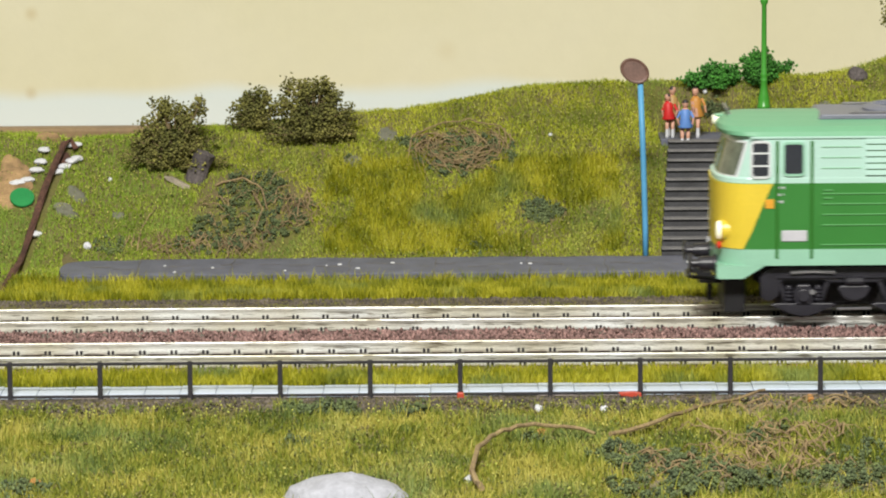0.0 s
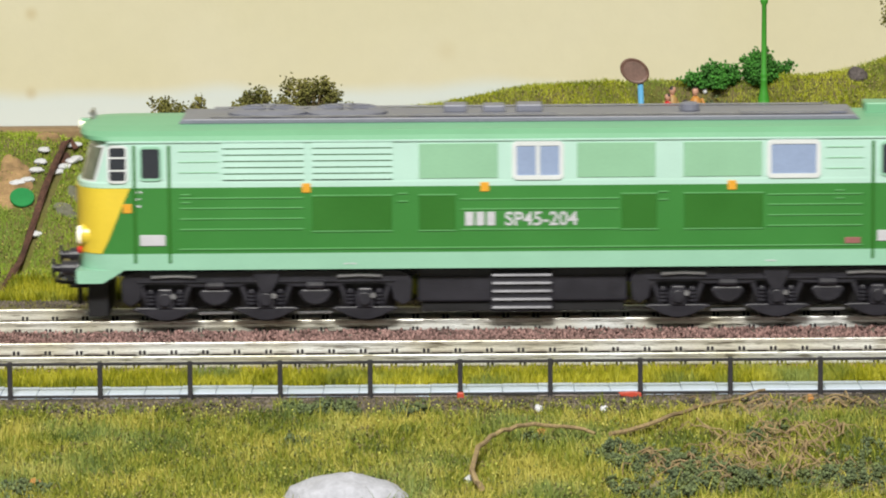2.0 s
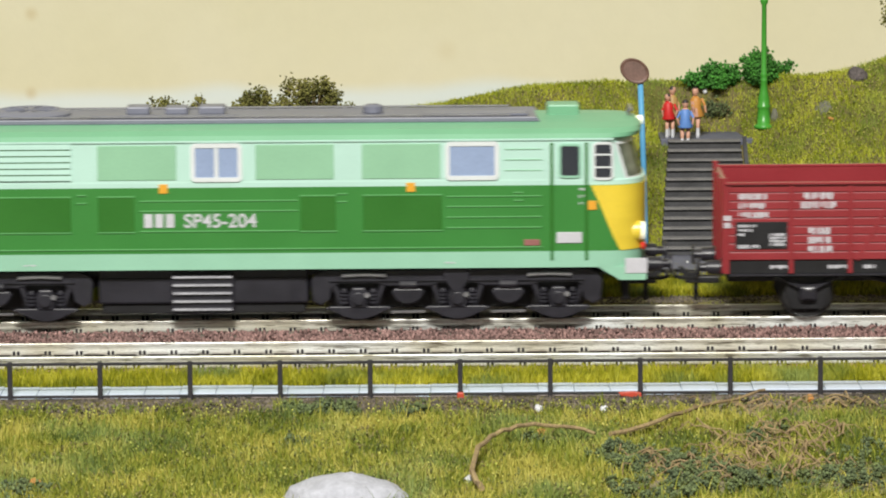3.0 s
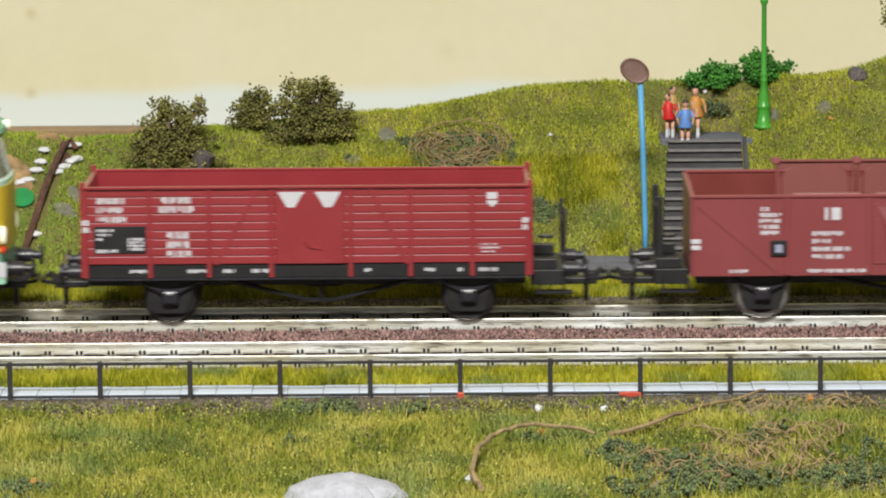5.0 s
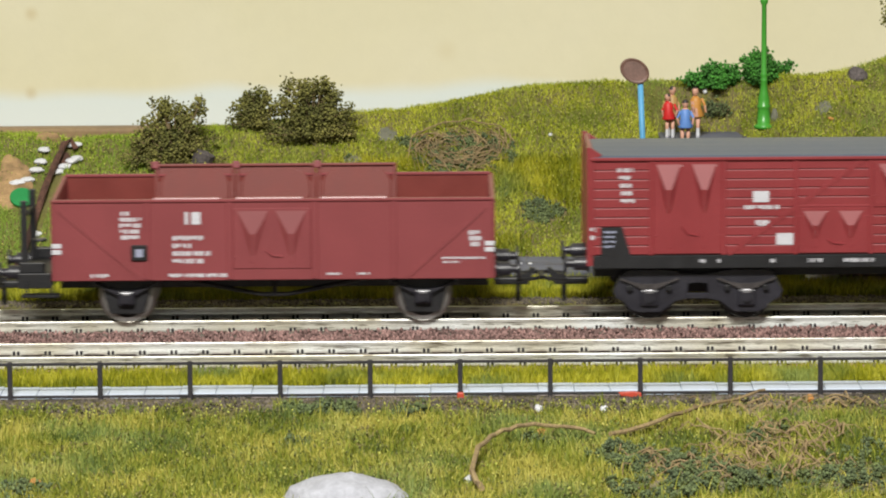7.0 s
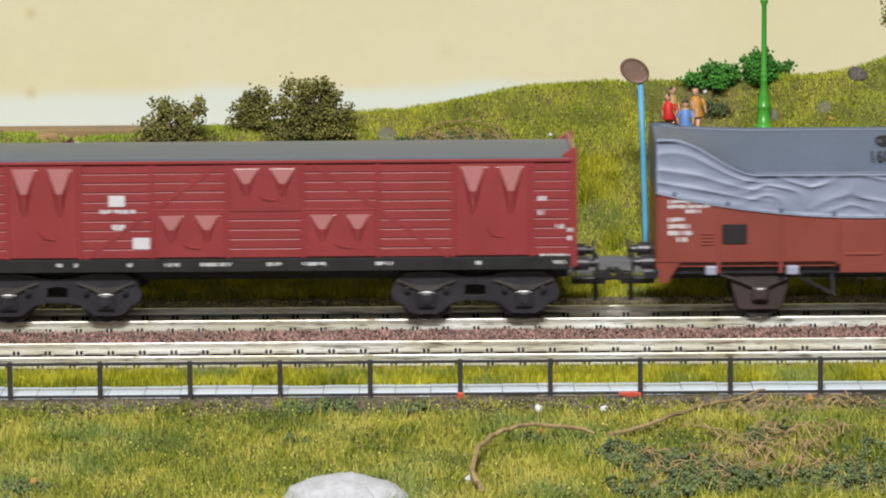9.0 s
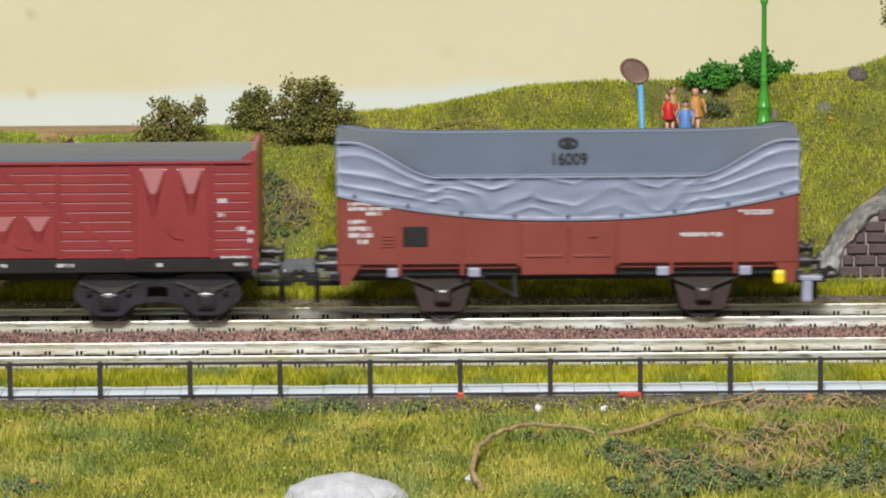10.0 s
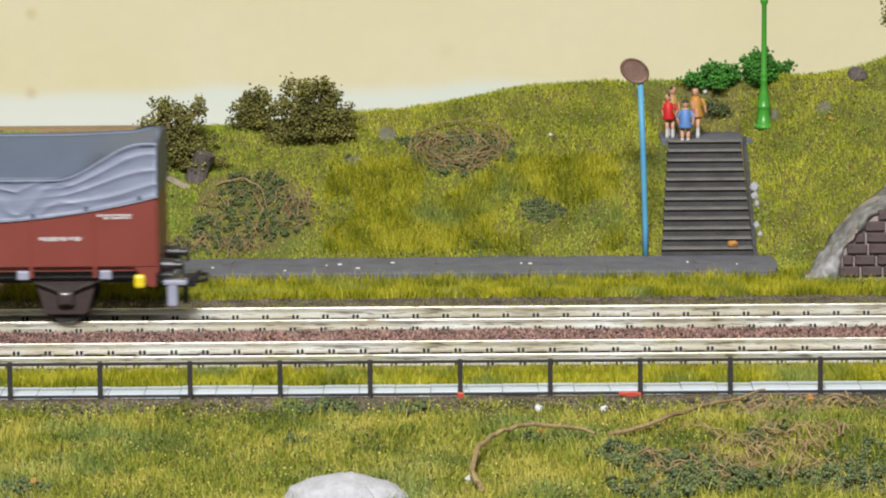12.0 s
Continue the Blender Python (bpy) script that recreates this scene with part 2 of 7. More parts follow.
GULLY = mat("rusty_brown_earth", (0.13, 0.06, 0.04), 0.9, vary=0.35, grain=0.6, patch=3, bump=0.8)
SAND = mat("orange_sand", (0.42, 0.27, 0.13), 0.95, vary=0.3, grain=0.4, patch=4, bump=0.6)
GREEN_PAINT = mat("glossy_green_paint", (0.02, 0.25, 0.07), 0.35, vary=0.1)
BLUE_POST = mat("sky_blue_post_paint", (0.10, 0.36, 0.62), 0.5, vary=0.08)
SIGN_BACK = mat("brown_sign_back", (0.19, 0.105, 0.08), 0.5, vary=0.25, grain=0.5, patch=3)
LAMP_GREEN = mat("lamp_green_plastic", (0.06, 0.32, 0.035), 0.35, vary=0.06, bump=0.05)
ORANGE_LEAF = mat("orange_dead_leaf", (0.55, 0.26, 0.07), 0.7, vary=0.2)
RED_BIT = mat("red_plastic_bit", (0.5, 0.06, 0.03), 0.5, vary=0.15)
GREY_DIRT = mat("grey_cinder_dirt", (0.165, 0.138, 0.108), 0.95, vary=0.4, grain=0.5, patch=5, bump=0.8, island=0.4)
DOLLS = [mat("doll_paint_" + n, c, 0.5, vary=0.05, bump=0) for n, c in (("red", (0.6, 0.02, 0.02)), ("blue", (0.12, 0.26, 0.62)), ("ochre", (0.55, 0.25, 0.05)), ("tan", (0.45, 0.28, 0.1)))]

# ---- the room ----
def slab(name, x0, x1, y0, y1, z0, z1, material, label, category):
    ob = part(name, box(x0, x1, y0, y1, z0, z1), material)
    return tagged(ob, label, category, kind="structure")


slab("floor", -2600, 2600, -2600, 260, -960, -920, FLOORING, "grey lino floor of the layout room", "floor")
slab("ceiling", -2600, 2600, -2600, 260, 1300, 1340, WHITE_WALL, "grey painted ceiling of the room", "ceiling")
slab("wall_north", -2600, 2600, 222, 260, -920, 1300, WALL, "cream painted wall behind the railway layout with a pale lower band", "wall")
slab("wall_south", -2600, 2600, -2640, -2600, -920, 1300, WHITE_WALL, "grey painted wall facing the layout", "wall")
slab("wall_west", -2640, -2600, -2600, 260, -920, 1300, WHITE_WALL, "grey painted side wall of the room", "wall")
slab("wall_east", 2600, 2640, -2600, 260, -920, 1300, WHITE_WALL, "grey painted side wall of the room", "wall")


def smooth(a, b, v):
    t = min(1, max(0, (v - a) / (b - a)))
    return t * t * (3 - 2 * t)


def crest(x):
    """Height of the hill's top along the track."""
    pts = [(-600, 29), (-113, 29.3), (-96, 28.8), (-81, 27.6), (-66, 28.9), (-38, 30.8), (-12, 32.9), (5, 35), (22, 37.8), (40, 38.7), (81, 38.6), (94, 41), (103, 41.9), (116, 45.4), (160, 54), (600, 60)]
    for (a, p), (b, q) in zip(pts, pts[1:]):
        if x <= b:
            return p + (q - p) * (x - a) / (b - a)
    return pts[-1][1]


def foot(x):
    """Where the hill's slope begins."""
    return 80 - 16 * smooth(82, 98, x) - 10 * smooth(-85, -100, x)


def ground_z(x, y):
    n = noise.noise(Vector((x * 0.05, y * 0.05, 0))) * 0.7 + noise.noise(Vector((x * 0.22, y * 0.22, 3))) * 0.4
    if y < -57:
        z = -3.7
        if y < -86:
            z -= 0.035 * (-86 - y) - (n * 1.3 - 0.5) * smooth(-90, -100, y)
        return z
    if y < 12:
        return -4.2
    z = -4.2 + 3.3 * smooth(12.5, 17, y) - 2.3 * smooth(24, 38, y) + 0.4 * n * smooth(20, 30, y) + 2.4 * smooth(53, 60, y)
    f = foot(x)
    if y > f:
        c, t = crest(x), (y - f) * 0.62
        k = 3.0
        u = (t - c) / k
        c -= 1.0
        z += c - k * math.log(1 + math.exp(-u)) + k * math.log(2) * math.exp(-u * u) - 0.17 * max(0, (t - c) / 0.62)
        z += n * smooth(f, f + 10, y)
        # notch for the stairs and their landing
        if 44 < x < 90 and y < 150:
            level = min(23.2, 0.64 * (y - 82.7) - 1.6)
            side = smooth(52, 56, x) * smooth(80.5, 77, x) * smooth(142, 135, y)
            z += (min(z, level) - z) * side
    # gully at the western end
    if x < -80:
        d = abs(x + 107.6 - (y - 54) * 0.18)
        z -= 2.0 * max(0, 1 - d / 2.6) * smooth(40, 60, y)
    return z


def terrain():
    xs = np.concatenate([np.linspace(-900, -130, 36), np.linspace(-128, 128, 120), np.linspace(130, 900, 36)])
    ys = np.concatenate([np.linspace(-330, -112, 60), np.linspace(-110, 222, 190)])
    verts = [(x * MM, y * MM, ground_z(x, y) * MM) for y in ys for x in xs]
    w = len(xs)
    faces = [(j * w + i, j * w + i + 1, (j + 1) * w + i + 1, (j + 1) * w + i) for j in range(len(ys) - 1) for i in range(w - 1)]
    me = bpy.data.meshes.new("ground")
    me.from_pydata(verts, [], faces)
    for p in me.polygons:
        p.use_smooth = True
    global GX, GY, GZ
    GX, GY = xs, ys
    GZ = np.array([v[2] / MM for v in verts]).reshape(len(ys), w)
    return tagged(link_mesh("ground", me, SOIL), "modelled grassy ground of the railway layout with a hillside", "ground", kind="structure")


terrain()


def ground_at(x, y):
    """Heights of the ground sheet at many places at once."""
    i = np.clip(np.searchsorted(GX, x) - 1, 0, len(GX) - 2)
    j = np.clip(np.searchsorted(GY, y) - 1, 0, len(GY) - 2)
    u, v = (x - GX[i]) / (GX[i + 1] - GX[i]), (y - GY[j]) / (GY[j + 1] - GY[j])
    return GZ[j, i] * (1 - u) * (1 - v) + GZ[j, i + 1] * u * (1 - v) + GZ[j + 1, i] * (1 - u) * v + GZ[j + 1, i + 1] * u * v


tagged(part("baseboard", box(-900, 900, 214, 221.5, -40, 17.3, 0.8), BATTEN), "brown wooden batten along the wall's foot", "batten", kind="structure")
tagged(part("table_edge", box(-900, 900, -336, -330, -60, -10, 0.6), BATTEN), "brown wooden edge of the layout table", "table edge", kind="structure")
for k in range(4):
    tagged(part("table_leg", box(-880 if k % 2 else 840, -840 if k % 2 else 880, -320 if k < 2 else 170, -280 if k < 2 else 210, -921, -20, 2), BATTEN), "brown wooden leg under the layout table", "table leg", "legs of the layout table")

# ---- tracks ----
def rail_bm(y):
    p = [(-0.4, 0), (0.4, 0), (0.45, -0.15), (0.43, -0.75), (0.2, -0.9), (0.24, -1.4), (0.95, -2.05), (0.95, -2.4), (-0.95, -2.4), (-0.95, -2.05), (-0.24, -1.4), (-0.2, -0.9), (-0.43, -0.75), (-0.45, -0.15)]
    return prism([(y + a, b) for a, b in p], -900, 900, plane="yz")


def track(y, shift, label):
    t = thing("railway_track", label, "railway track", at(0, y, 0), "railway tracks")
    for s in (-1, 1):
        part("rail", rail_bm(s * 8.6), RAIL, t, "shiny nickel silver rail")
    bm = box(-1.3, 1.3, -15, 15, -4.6, -2.4, 0.15, seg=1)
    chairs = bmesh.new()
    for s in (-1, 1):
        for d in (-1, 1):
            box(-0.75, -0.2, s * 8.6 + d * 1.2 - 0.3, s * 8.6 + d * 1.2 + 0.3, -2.5, -1.55, 0.1, chairs, seg=1)
            box(0.2, 0.75, s * 8.6 + d * 1.2 - 0.3, s * 8.6 + d * 1.2 + 0.3, -2.5, -1.55, 0.1, chairs, seg=1)
    me, ch = finish(bm, "sleeper"), finish(chairs, "rail_chair")
    for i in range(-44, 45):
        sl = link_mesh("sleeper", me, SLEEPER, t, m=at(i * 6.96 + shift, 0, 0))
        link_mesh("rail_chair", ch, FENCE, sl)["kind"] = "stuff"
    return t


track(0, 0.5, "nickel silver model track on dark sleepers, train running on it")
track(-46, 3.1, "empty nickel silver model track on dark sleepers")

tagged(part("ballast_bed", prism([(-60, -4.3), (-57, -3.0), (11.5, -3.0), (14, -4.3)], -900, 900, plane="yz"), BALLAST_BED), "reddish ballast bed under both tracks", "ballast", kind="structure")


def stones(name, n, x0, x1, y0, y1, z0, z1, r0, r1, material, label, category, seed, follow=False, keep=None):
    """Many small faceted stones in one object."""
    rng = np.random.default_rng(seed)
    ico = np.array([(0, 0, 1), (0.9, 0, 0.1), (0, 0.9, -0.1), (-0.9, 0, 0.1), (0, -0.9, -0.1), (0, 0, -0.8)])
    tri = np.array([(0, 1, 2), (0, 2, 3), (0, 3, 4), (0, 4, 1), (5, 2, 1), (5, 3, 2), (5, 4, 3), (5, 1, 4)])
    x, y = rng.uniform(x0, x1, n), rng.uniform(y0, y1, n)
    if keep is not None:
        k = keep(x, y)
        x, y = x[k], y[k]
        n = len(x)
    z = rng.uniform(z0, z1, n) + (ground_at(x, y) if follow else 0)
    a, r = rng.uniform(0, 6.28, n), rng.uniform(r0, r1, n)
    jit = rng.uniform(0.65, 1.3, (n, 6, 3)) * ico[None]
    c, s = np.cos(a)[:, None], np.sin(a)[:, None]
    v = np.stack([jit[..., 0] * c - jit[..., 1] * s, jit[..., 0] * s + jit[..., 1] * c, jit[..., 2]], -1) * r[:, None, None] + np.stack([x, y, z], -1)[:, None]
    f = tri[None] + (np.arange(n) * 6)[:, None, None]
    return tagged(mesh_from(name, v.reshape(-1, 3), f.reshape(-1, 3), material), label, category, kind="stuff")


def mesh_from(name, v, f, material):
    me = bpy.data.meshes.new(name)
    k = f.shape[1]
    me.vertices.add(len(v))
    me.vertices.foreach_set("co", (v * MM).astype(np.float32).ravel())
    me.loops.add(f.size)
    me.loops.foreach_set("vertex_index", f.astype(np.int32).ravel())
    me.polygons.add(len(f))
    me.polygons.foreach_set("loop_start", np.arange(0, f.size, k, dtype=np.int32))
    me.update(calc_edges=True)
    return link_mesh(name, me, material)


stones("ballast_stones", 13000, -125, 125, -35.5, -10.2, -2.9, -2.0, 0.3, 0.62, BALLAST, "loose reddish ballast stones between the tracks", "ballast", 1)
stones("ballast_shoulder", 5000, -125, 125, -59, -56.5, -3.4, -2.6, 0.25, 0.45, BALLAST, "loose reddish ballast stones beside the track", "ballast", 2)
stones("cinder_dirt", 12000, -125, 125, 12.5, 28, -0.3, 0.15, 0.2, 0.5, GREY_DIRT, "grey cinder dirt beside the track", "dirt", 3, True)
stones("soil_crumbs", 7000, -115, 115, -97, -86, -0.2, 0.2, 0.2, 0.6, GREY_DIRT, "grey-brown soil crumbs along the fence", "dirt", 4, True)

# ---- the train: tools ----
BOGIE_GREY = mat("blue_black_bogie_plastic", (0.021, 0.020, 0.028), 0.42, vary=0.2, grain=0.5, patch=4, bump=0.12)
BLACK = mat("black_underframe_plastic", (0.009, 0.009, 0.011), 0.5, vary=0.25, grain=0.5, patch=4, bump=0.2)
DARK_GREY = mat("dark_grey_plastic", (0.022, 0.021, 0.028), 0.36, vary=0.2, grain=0.5, patch=4)
WHEEL = mat("blackened_wheel_steel", (0.03, 0.029, 0.03), 0.45, 0.2, vary=0.2)
TYRE = mat("bright_wheel_tyre", (0.45, 0.44, 0.43), 0.35, 0.9, vary=0.15)
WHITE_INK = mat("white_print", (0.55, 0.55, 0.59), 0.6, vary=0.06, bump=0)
GREY_INK = mat("dark_grey_print", (0.012, 0.013, 0.016), 0.6, vary=0.1, bump=0)
STEEL = mat("dull_steel", (0.4, 0.4, 0.42), 0.4, 0.8, vary=0.15)
VEH, WHEELS = [], []


def bars(parent, x, z, y, widths, h=0.55, pitch=1.0, material=WHITE_INK, name="lettering"):
    """Small print as plain bars: one bar a line, the lines below one another."""
    bm = bmesh.new()
    for i, (dx, w) in enumerate(widths):
        u, rng = 0.0, random.Random(int(x * 10) + 7 * i)
        while u < w - 0.2:
            step = min(w - u, rng.choice((0.45, 0.55, 0.7, 0.9))) if h < 2 else w
            low = rng.choice((0, 0, 0, 0.25)) * h if h < 2 else 0
            box(x + dx + u, x + dx + u + step - 0.16, y - 0.06, y + 0.06, z - i * pitch - h + low, z - i * pitch, 0, bm)
            u += step + (0.35 if rng.random() < 0.2 else 0)
    return part(name, bm, material, parent, "rows of small white print")


def words(text, size, material, parent, m, name="lettering", label=""):
    cu = bpy.data.curves.new(name, "FONT")
    cu.body, cu.size, cu.extrude, cu.align_x, cu.offset = text, size * MM, 0.00004, "CENTER", 0.00007
    ob = new(name, cu)
    me = bpy.data.meshes.new_from_object(ob)
    bpy.data.objects.remove(ob)
    return link_mesh(name, me, material, parent, label, m)


def triangle(parent, x0, x1, z0, z1, y, material):
    # flat white triangle, point down
    return part("marking", prism([(x0, z1), (x1, z1), ((x0 + x1) / 2 + 0.9, z0), ((x0 + x1) / 2 - 0.9, z0)], y - 0.06, y + 0.05), material, parent, "white downward triangle")


def funnel(parent, x0, x1, z0, z1, s, y, material, proud=1.15):
    """A pressed funnel on a door leaf: a triangular face that leans back, its apex standing proud, and its short return below."""
    bm = bmesh.new()
    c = (x0 + x1) / 2
    top, apex, low = [(x0, s * y, z1), (x1, s * y, z1)], [(c - 0.7, s * (y + proud), z0), (c + 0.7, s * (y + proud), z0)], [(c - 0.5, s * y, z0 - 1.0 * (z1 - z0)), (c + 0.5, s * y, z0 - 1.0 * (z1 - z0))]
    a, b, d, e, f, g = [bm.verts.new(p) for p in (*top, *apex, *low)]
    for q in ((a, b, e, d), (d, e, g, f), (a, d, f), (b, g, e), (a, f, g, b)):
        bm.faces.new(q)
    return part("funnel_pressing", bm, material, parent)


def wheelset(parent, x, z, r, tyre=WHEEL, label=""):
    """An axle with two disc wheels, each with its flanged tyre."""
    w = part("wheelset", cyl(0.9, 19, T(0, 9.5, 0, 90), n=10), WHEEL, parent, label, at(x, 0, z))
    disc = [(0.6, -1.7), (1.7, -1.7), (1.8, -0.9), (r - 1.4, -0.4), (r - 1.0, -0.9), (r - 1.0, 0.6), (1.8, 0.9), (0.6, 0.9)]
    rim = [(r - 1.15, -1.8), (r + 0.7, -1.8), (r + 0.7, -1.3), (r, -1.0), (r, 0.7), (r - 0.15, 1.0), (r - 1.15, 1.0)]
    for s in (-1, 1):
        m = T(0, s * 9.6, 0, -90 * s)
        part("wheel", lathe(disc, 24, m), WHEEL, w)
        b = lathe(rim + rim[:1], 28)
        bmesh.ops.delete(b, geom=[f for f in b.faces if len(f.verts) > 4], context="FACES")
        bmesh.ops.remove_doubles(b, verts=b.verts[:], dist=1e-4)
        part("tyre", join(b, None, m), tyre, w)
    WHEELS.append((w, x, z, r))
    return w


def buffer(parent, x, y, z, side, length=7.0):
    """A sprung buffer: socket, rod and dished head."""
    prof = [(2.1, 0), (2.1, 0.5), (1.7, 0.7), (1.6, length * 0.62), (1.0, length * 0.62 + 0.1), (0.9, length - 0.7), (2.3, length - 0.6), (2.35, length - 0.2), (1.9, length), (0.3, length + 0.1)]
    return part("buffer", lathe(prof, 18, T(x, y, z, 0, 90 * side)), DARK_GREY, parent, "dark round sprung buffer", smooth=False)


def coupler(parent, x, side, material=BLACK):
    bm = box(min(x, x + side * 8), max(x, x + side * 8), -1.4, 1.4, 6.6, 8.2, 0.3)
    loop = [(x + side * 5, -5, 8.2), (x + side * 9.5, -5, 8.6), (x + side * 10.5, -4, 8.7), (x + side * 10.5, 4, 8.7), (x + side * 9.5, 5, 8.6), (x + side * 5, 5, 8.2)]
    tube(loop, 0.45, bm)
    prism([(x + side * 5, 8.2), (x + side * 8.5, 8.2), (x + side * 9.4, 10.2), (x + side * 8.8, 10.4), (x + side * 7, 9), (x + side * 5, 9)], -0.9, 0.9, bm)
    box(x + side * 5.5 - 0.6, x + side * 5.5 + 0.6, -0.6, 0.6, 2.6, 7, 0.2, bm)
    return part("coupling", bm, material, parent, "dark hook and loop coupling")


def axle_guard(parent, x, s, z_top, material=BLACK, cover=None, wide=1.0):
    """Leaf spring, W-iron and axlebox on one side of one axle."""
    y = s * 11.6
    bm = prism([(x + wide * u, w) for u, w in ((-6.2, z_top), (6.2, z_top), (5.4, z_top - 2.2), (3.9, 2.6), (3.2, 2.2), (-3.2, 2.2), (-3.9, 2.6), (-5.4, z_top - 2.2))], y - 0.35, y + 0.35, r=0.1)
    part("axle_guard", bm, cover or material, parent)
    leaf = bmesh.new()
    for k in range(4):
        w = (7.4 - k * 1.4) * wide
        pts = [(x - w, z_top - 0.6 - k * 0.45)]
        for i in range(1, 8):
            u = -1 + 2 * i / 8
            pts.append((x + u * w, z_top - 0.6 - k * 0.45 - 2.0 * (1 - u * u)))
        pts.append((x + w, z_top - 0.6 - k * 0.45))
        prism(pts + [(a, b - 0.4) for a, b in reversed(pts)], y + s * 0.8 - 0.8, y + s * 0.8 + 0.8, leaf)
    part("leaf_spring", leaf, SPRING if cover else DARK_GREY, parent)
    for d in (-1, 1):
        part("shackle", cyl(0.75, 1.6, T(x + d * 7.2 * wide, y - s * 0.2, z_top - 1.0, -90 * s), n=10, bevel=0.15), DARK_GREY, parent)
    b = box(x - 1.9, x + 1.9, y + s * 1.0 - 0.9, y + s * 1.0 + 0.9, 4.3, 7.6, 0.5)
    cyl(1.0, 0.6, T(x, y + s * 1.7, 5.8, -90 * s), b, 12)
    part("axlebox", b, cover or DARK_GREY, parent)
    part("axlebox_cap", box(x - 0.8, x + 0.8, y + s * 2.2 - 0.25, y + s * 2.2 + 0.25, 6.7, 7.3, 0.1), STEEL, parent)


def truss(parent, x0, x1, z_top, depth, s):
    bm = bmesh.new()
    mid = (x0 + x1) / 2
    y = s * 11
    for a, b in (((x0, z_top), (mid - 3, z_top - depth)), ((mid + 3, z_top - depth), (x1, z_top)), ((mid - 3, z_top - depth), (mid + 3, z_top - depth))):
        tube([(a[0], y, a[1]), (b[0], y, b[1])], 0.5, bm)
    tube([(mid, y, z_top), (mid, y, z_top - depth)], 0.6, bm)
    return part("truss_rod", bm, BLACK, parent)


def vehicle(name, label, category, start):
    v = thing(name, label, category)
    VEH.append((v, start))
    return v

# ---- diesel locomotive ----
G_DARK = mat("dark_green_enamel", (0.038, 0.21, 0.036), 0.38, vary=0.05, grain=0.5, patch=14, bump=0.04, coat=0.3)
G_PANEL = mat("deep_green_panel", (0.022, 0.15, 0.012), 0.42, vary=0.06, grain=0.5, patch=10, bump=0.04, coat=0.3)
G_LIGHT = mat("pale_green_enamel", (0.46, 0.69, 0.60), 0.38, vary=0.03, grain=0.5, patch=14, bump=0.04, coat=0.3)
G_SKIRT = mat("mid_green_skirt_enamel", (0.29, 0.55, 0.40), 0.4, vary=0.04, grain=0.5, patch=12, bump=0.04, coat=0.3)
G_ROOF = mat("green_roof_enamel", (0.165, 0.40, 0.235), 0.42, vary=0.04, grain=0.5, patch=12, bump=0.04)
# ribs and panel edges: paler than the body to stand in for caught light
G_RIB = mat("green_rib_highlight", (0.115, 0.36, 0.12), 0.36, vary=0.04, grain=0.5, patch=10, bump=0.03, coat=0.3)
G_UPPER_PANEL = mat("grey_green_panel", (0.27, 0.51, 0.33), 0.42, vary=0.04, grain=0.5, patch=10, bump=0.04)
ROOF_GREY = mat("grey_roof_panel", (0.185, 0.195, 0.245), 0.45, vary=0.08, grain=0.5, patch=8)
YELLOW = mat("yellow_nose_enamel", (0.76, 0.57, 0.05), 0.35, vary=0.04, grain=0.5, patch=10, bump=0.04, coat=0.3)
ORANGE = mat("orange_marker", (0.75, 0.36, 0.03), 0.45, vary=0.06, bump=0)
MAKER_RED = mat("red_brown_plate", (0.30, 0.12, 0.11), 0.5, vary=0.1, bump=0)
RED_LAMP = mat("red_lamp_lens", (0.6, 0.03, 0.015), 0.25, vary=0.05, bump=0)
LAMP_WHITE = glow("lit_headlamp_lens", (0.95, 0.93, 0.72), 0.6)
SILVER = mat("silver_window_frame", (0.78, 0.82, 0.83), 0.35, 0.2, vary=0.05, bump=0)
GLASS = mat("dark_tinted_glazing", (0.03, 0.035, 0.045), 0.08, vary=0.1, bump=0, spec=0.7)
# slats brighter than the grille frame, their highlight put into the base colour
GRILLE_STEEL = mat("grille_slat_highlight", (0.055, 0.054, 0.066), 0.4, 0.2, vary=0.15)
# windscreen glass with the hill's grey-green reflection as base colour
SCREEN = mat("hill_reflection_windscreen", (0.15, 0.17, 0.125), 0.1, vary=0.25, grain=2, patch=3, bump=0, spec=0.7)
GREY_GLASS = mat("grey_blue_glazing", (0.29, 0.37, 0.55), 0.12, vary=0.06, bump=0, spec=0.6)


def nose_path(e, w, n=26):
    """Half an outline in plan: along one side, round the nose, back on the other side."""
    pts = [(-60.0, -w), (-80.0, -w)]
    for i in range(n + 1):
        a = -math.pi / 2 + math.pi * i / n
        c, s = max(0.0, math.cos(a)), math.sin(a)
        pts.append((-(e - 10.5) - 10.5 * c ** 0.75, w * math.copysign(abs(s) ** 0.6, s)))
    return pts + [(-80.0, w), (-60.0, w)]


def loft(levels, cap=True):
    bm = bmesh.new()
    rings = []
    for z, e, w in levels:
        half = nose_path(e, w)
        ring = half + [(-x, -y) for x, y in half]
        rings.append([bm.verts.new((x, y, z)) for x, y in ring])
    n = len(rings[0])
    for a, b in zip(rings, rings[1:]):
        for i in range(n):
            bm.faces.new((a[i], a[(i + 1) % n], b[(i + 1) % n], b[i]))
    if cap:
        bm.faces.new(rings[0][::-1])
        bm.faces.new(rings[-1])
    return bm


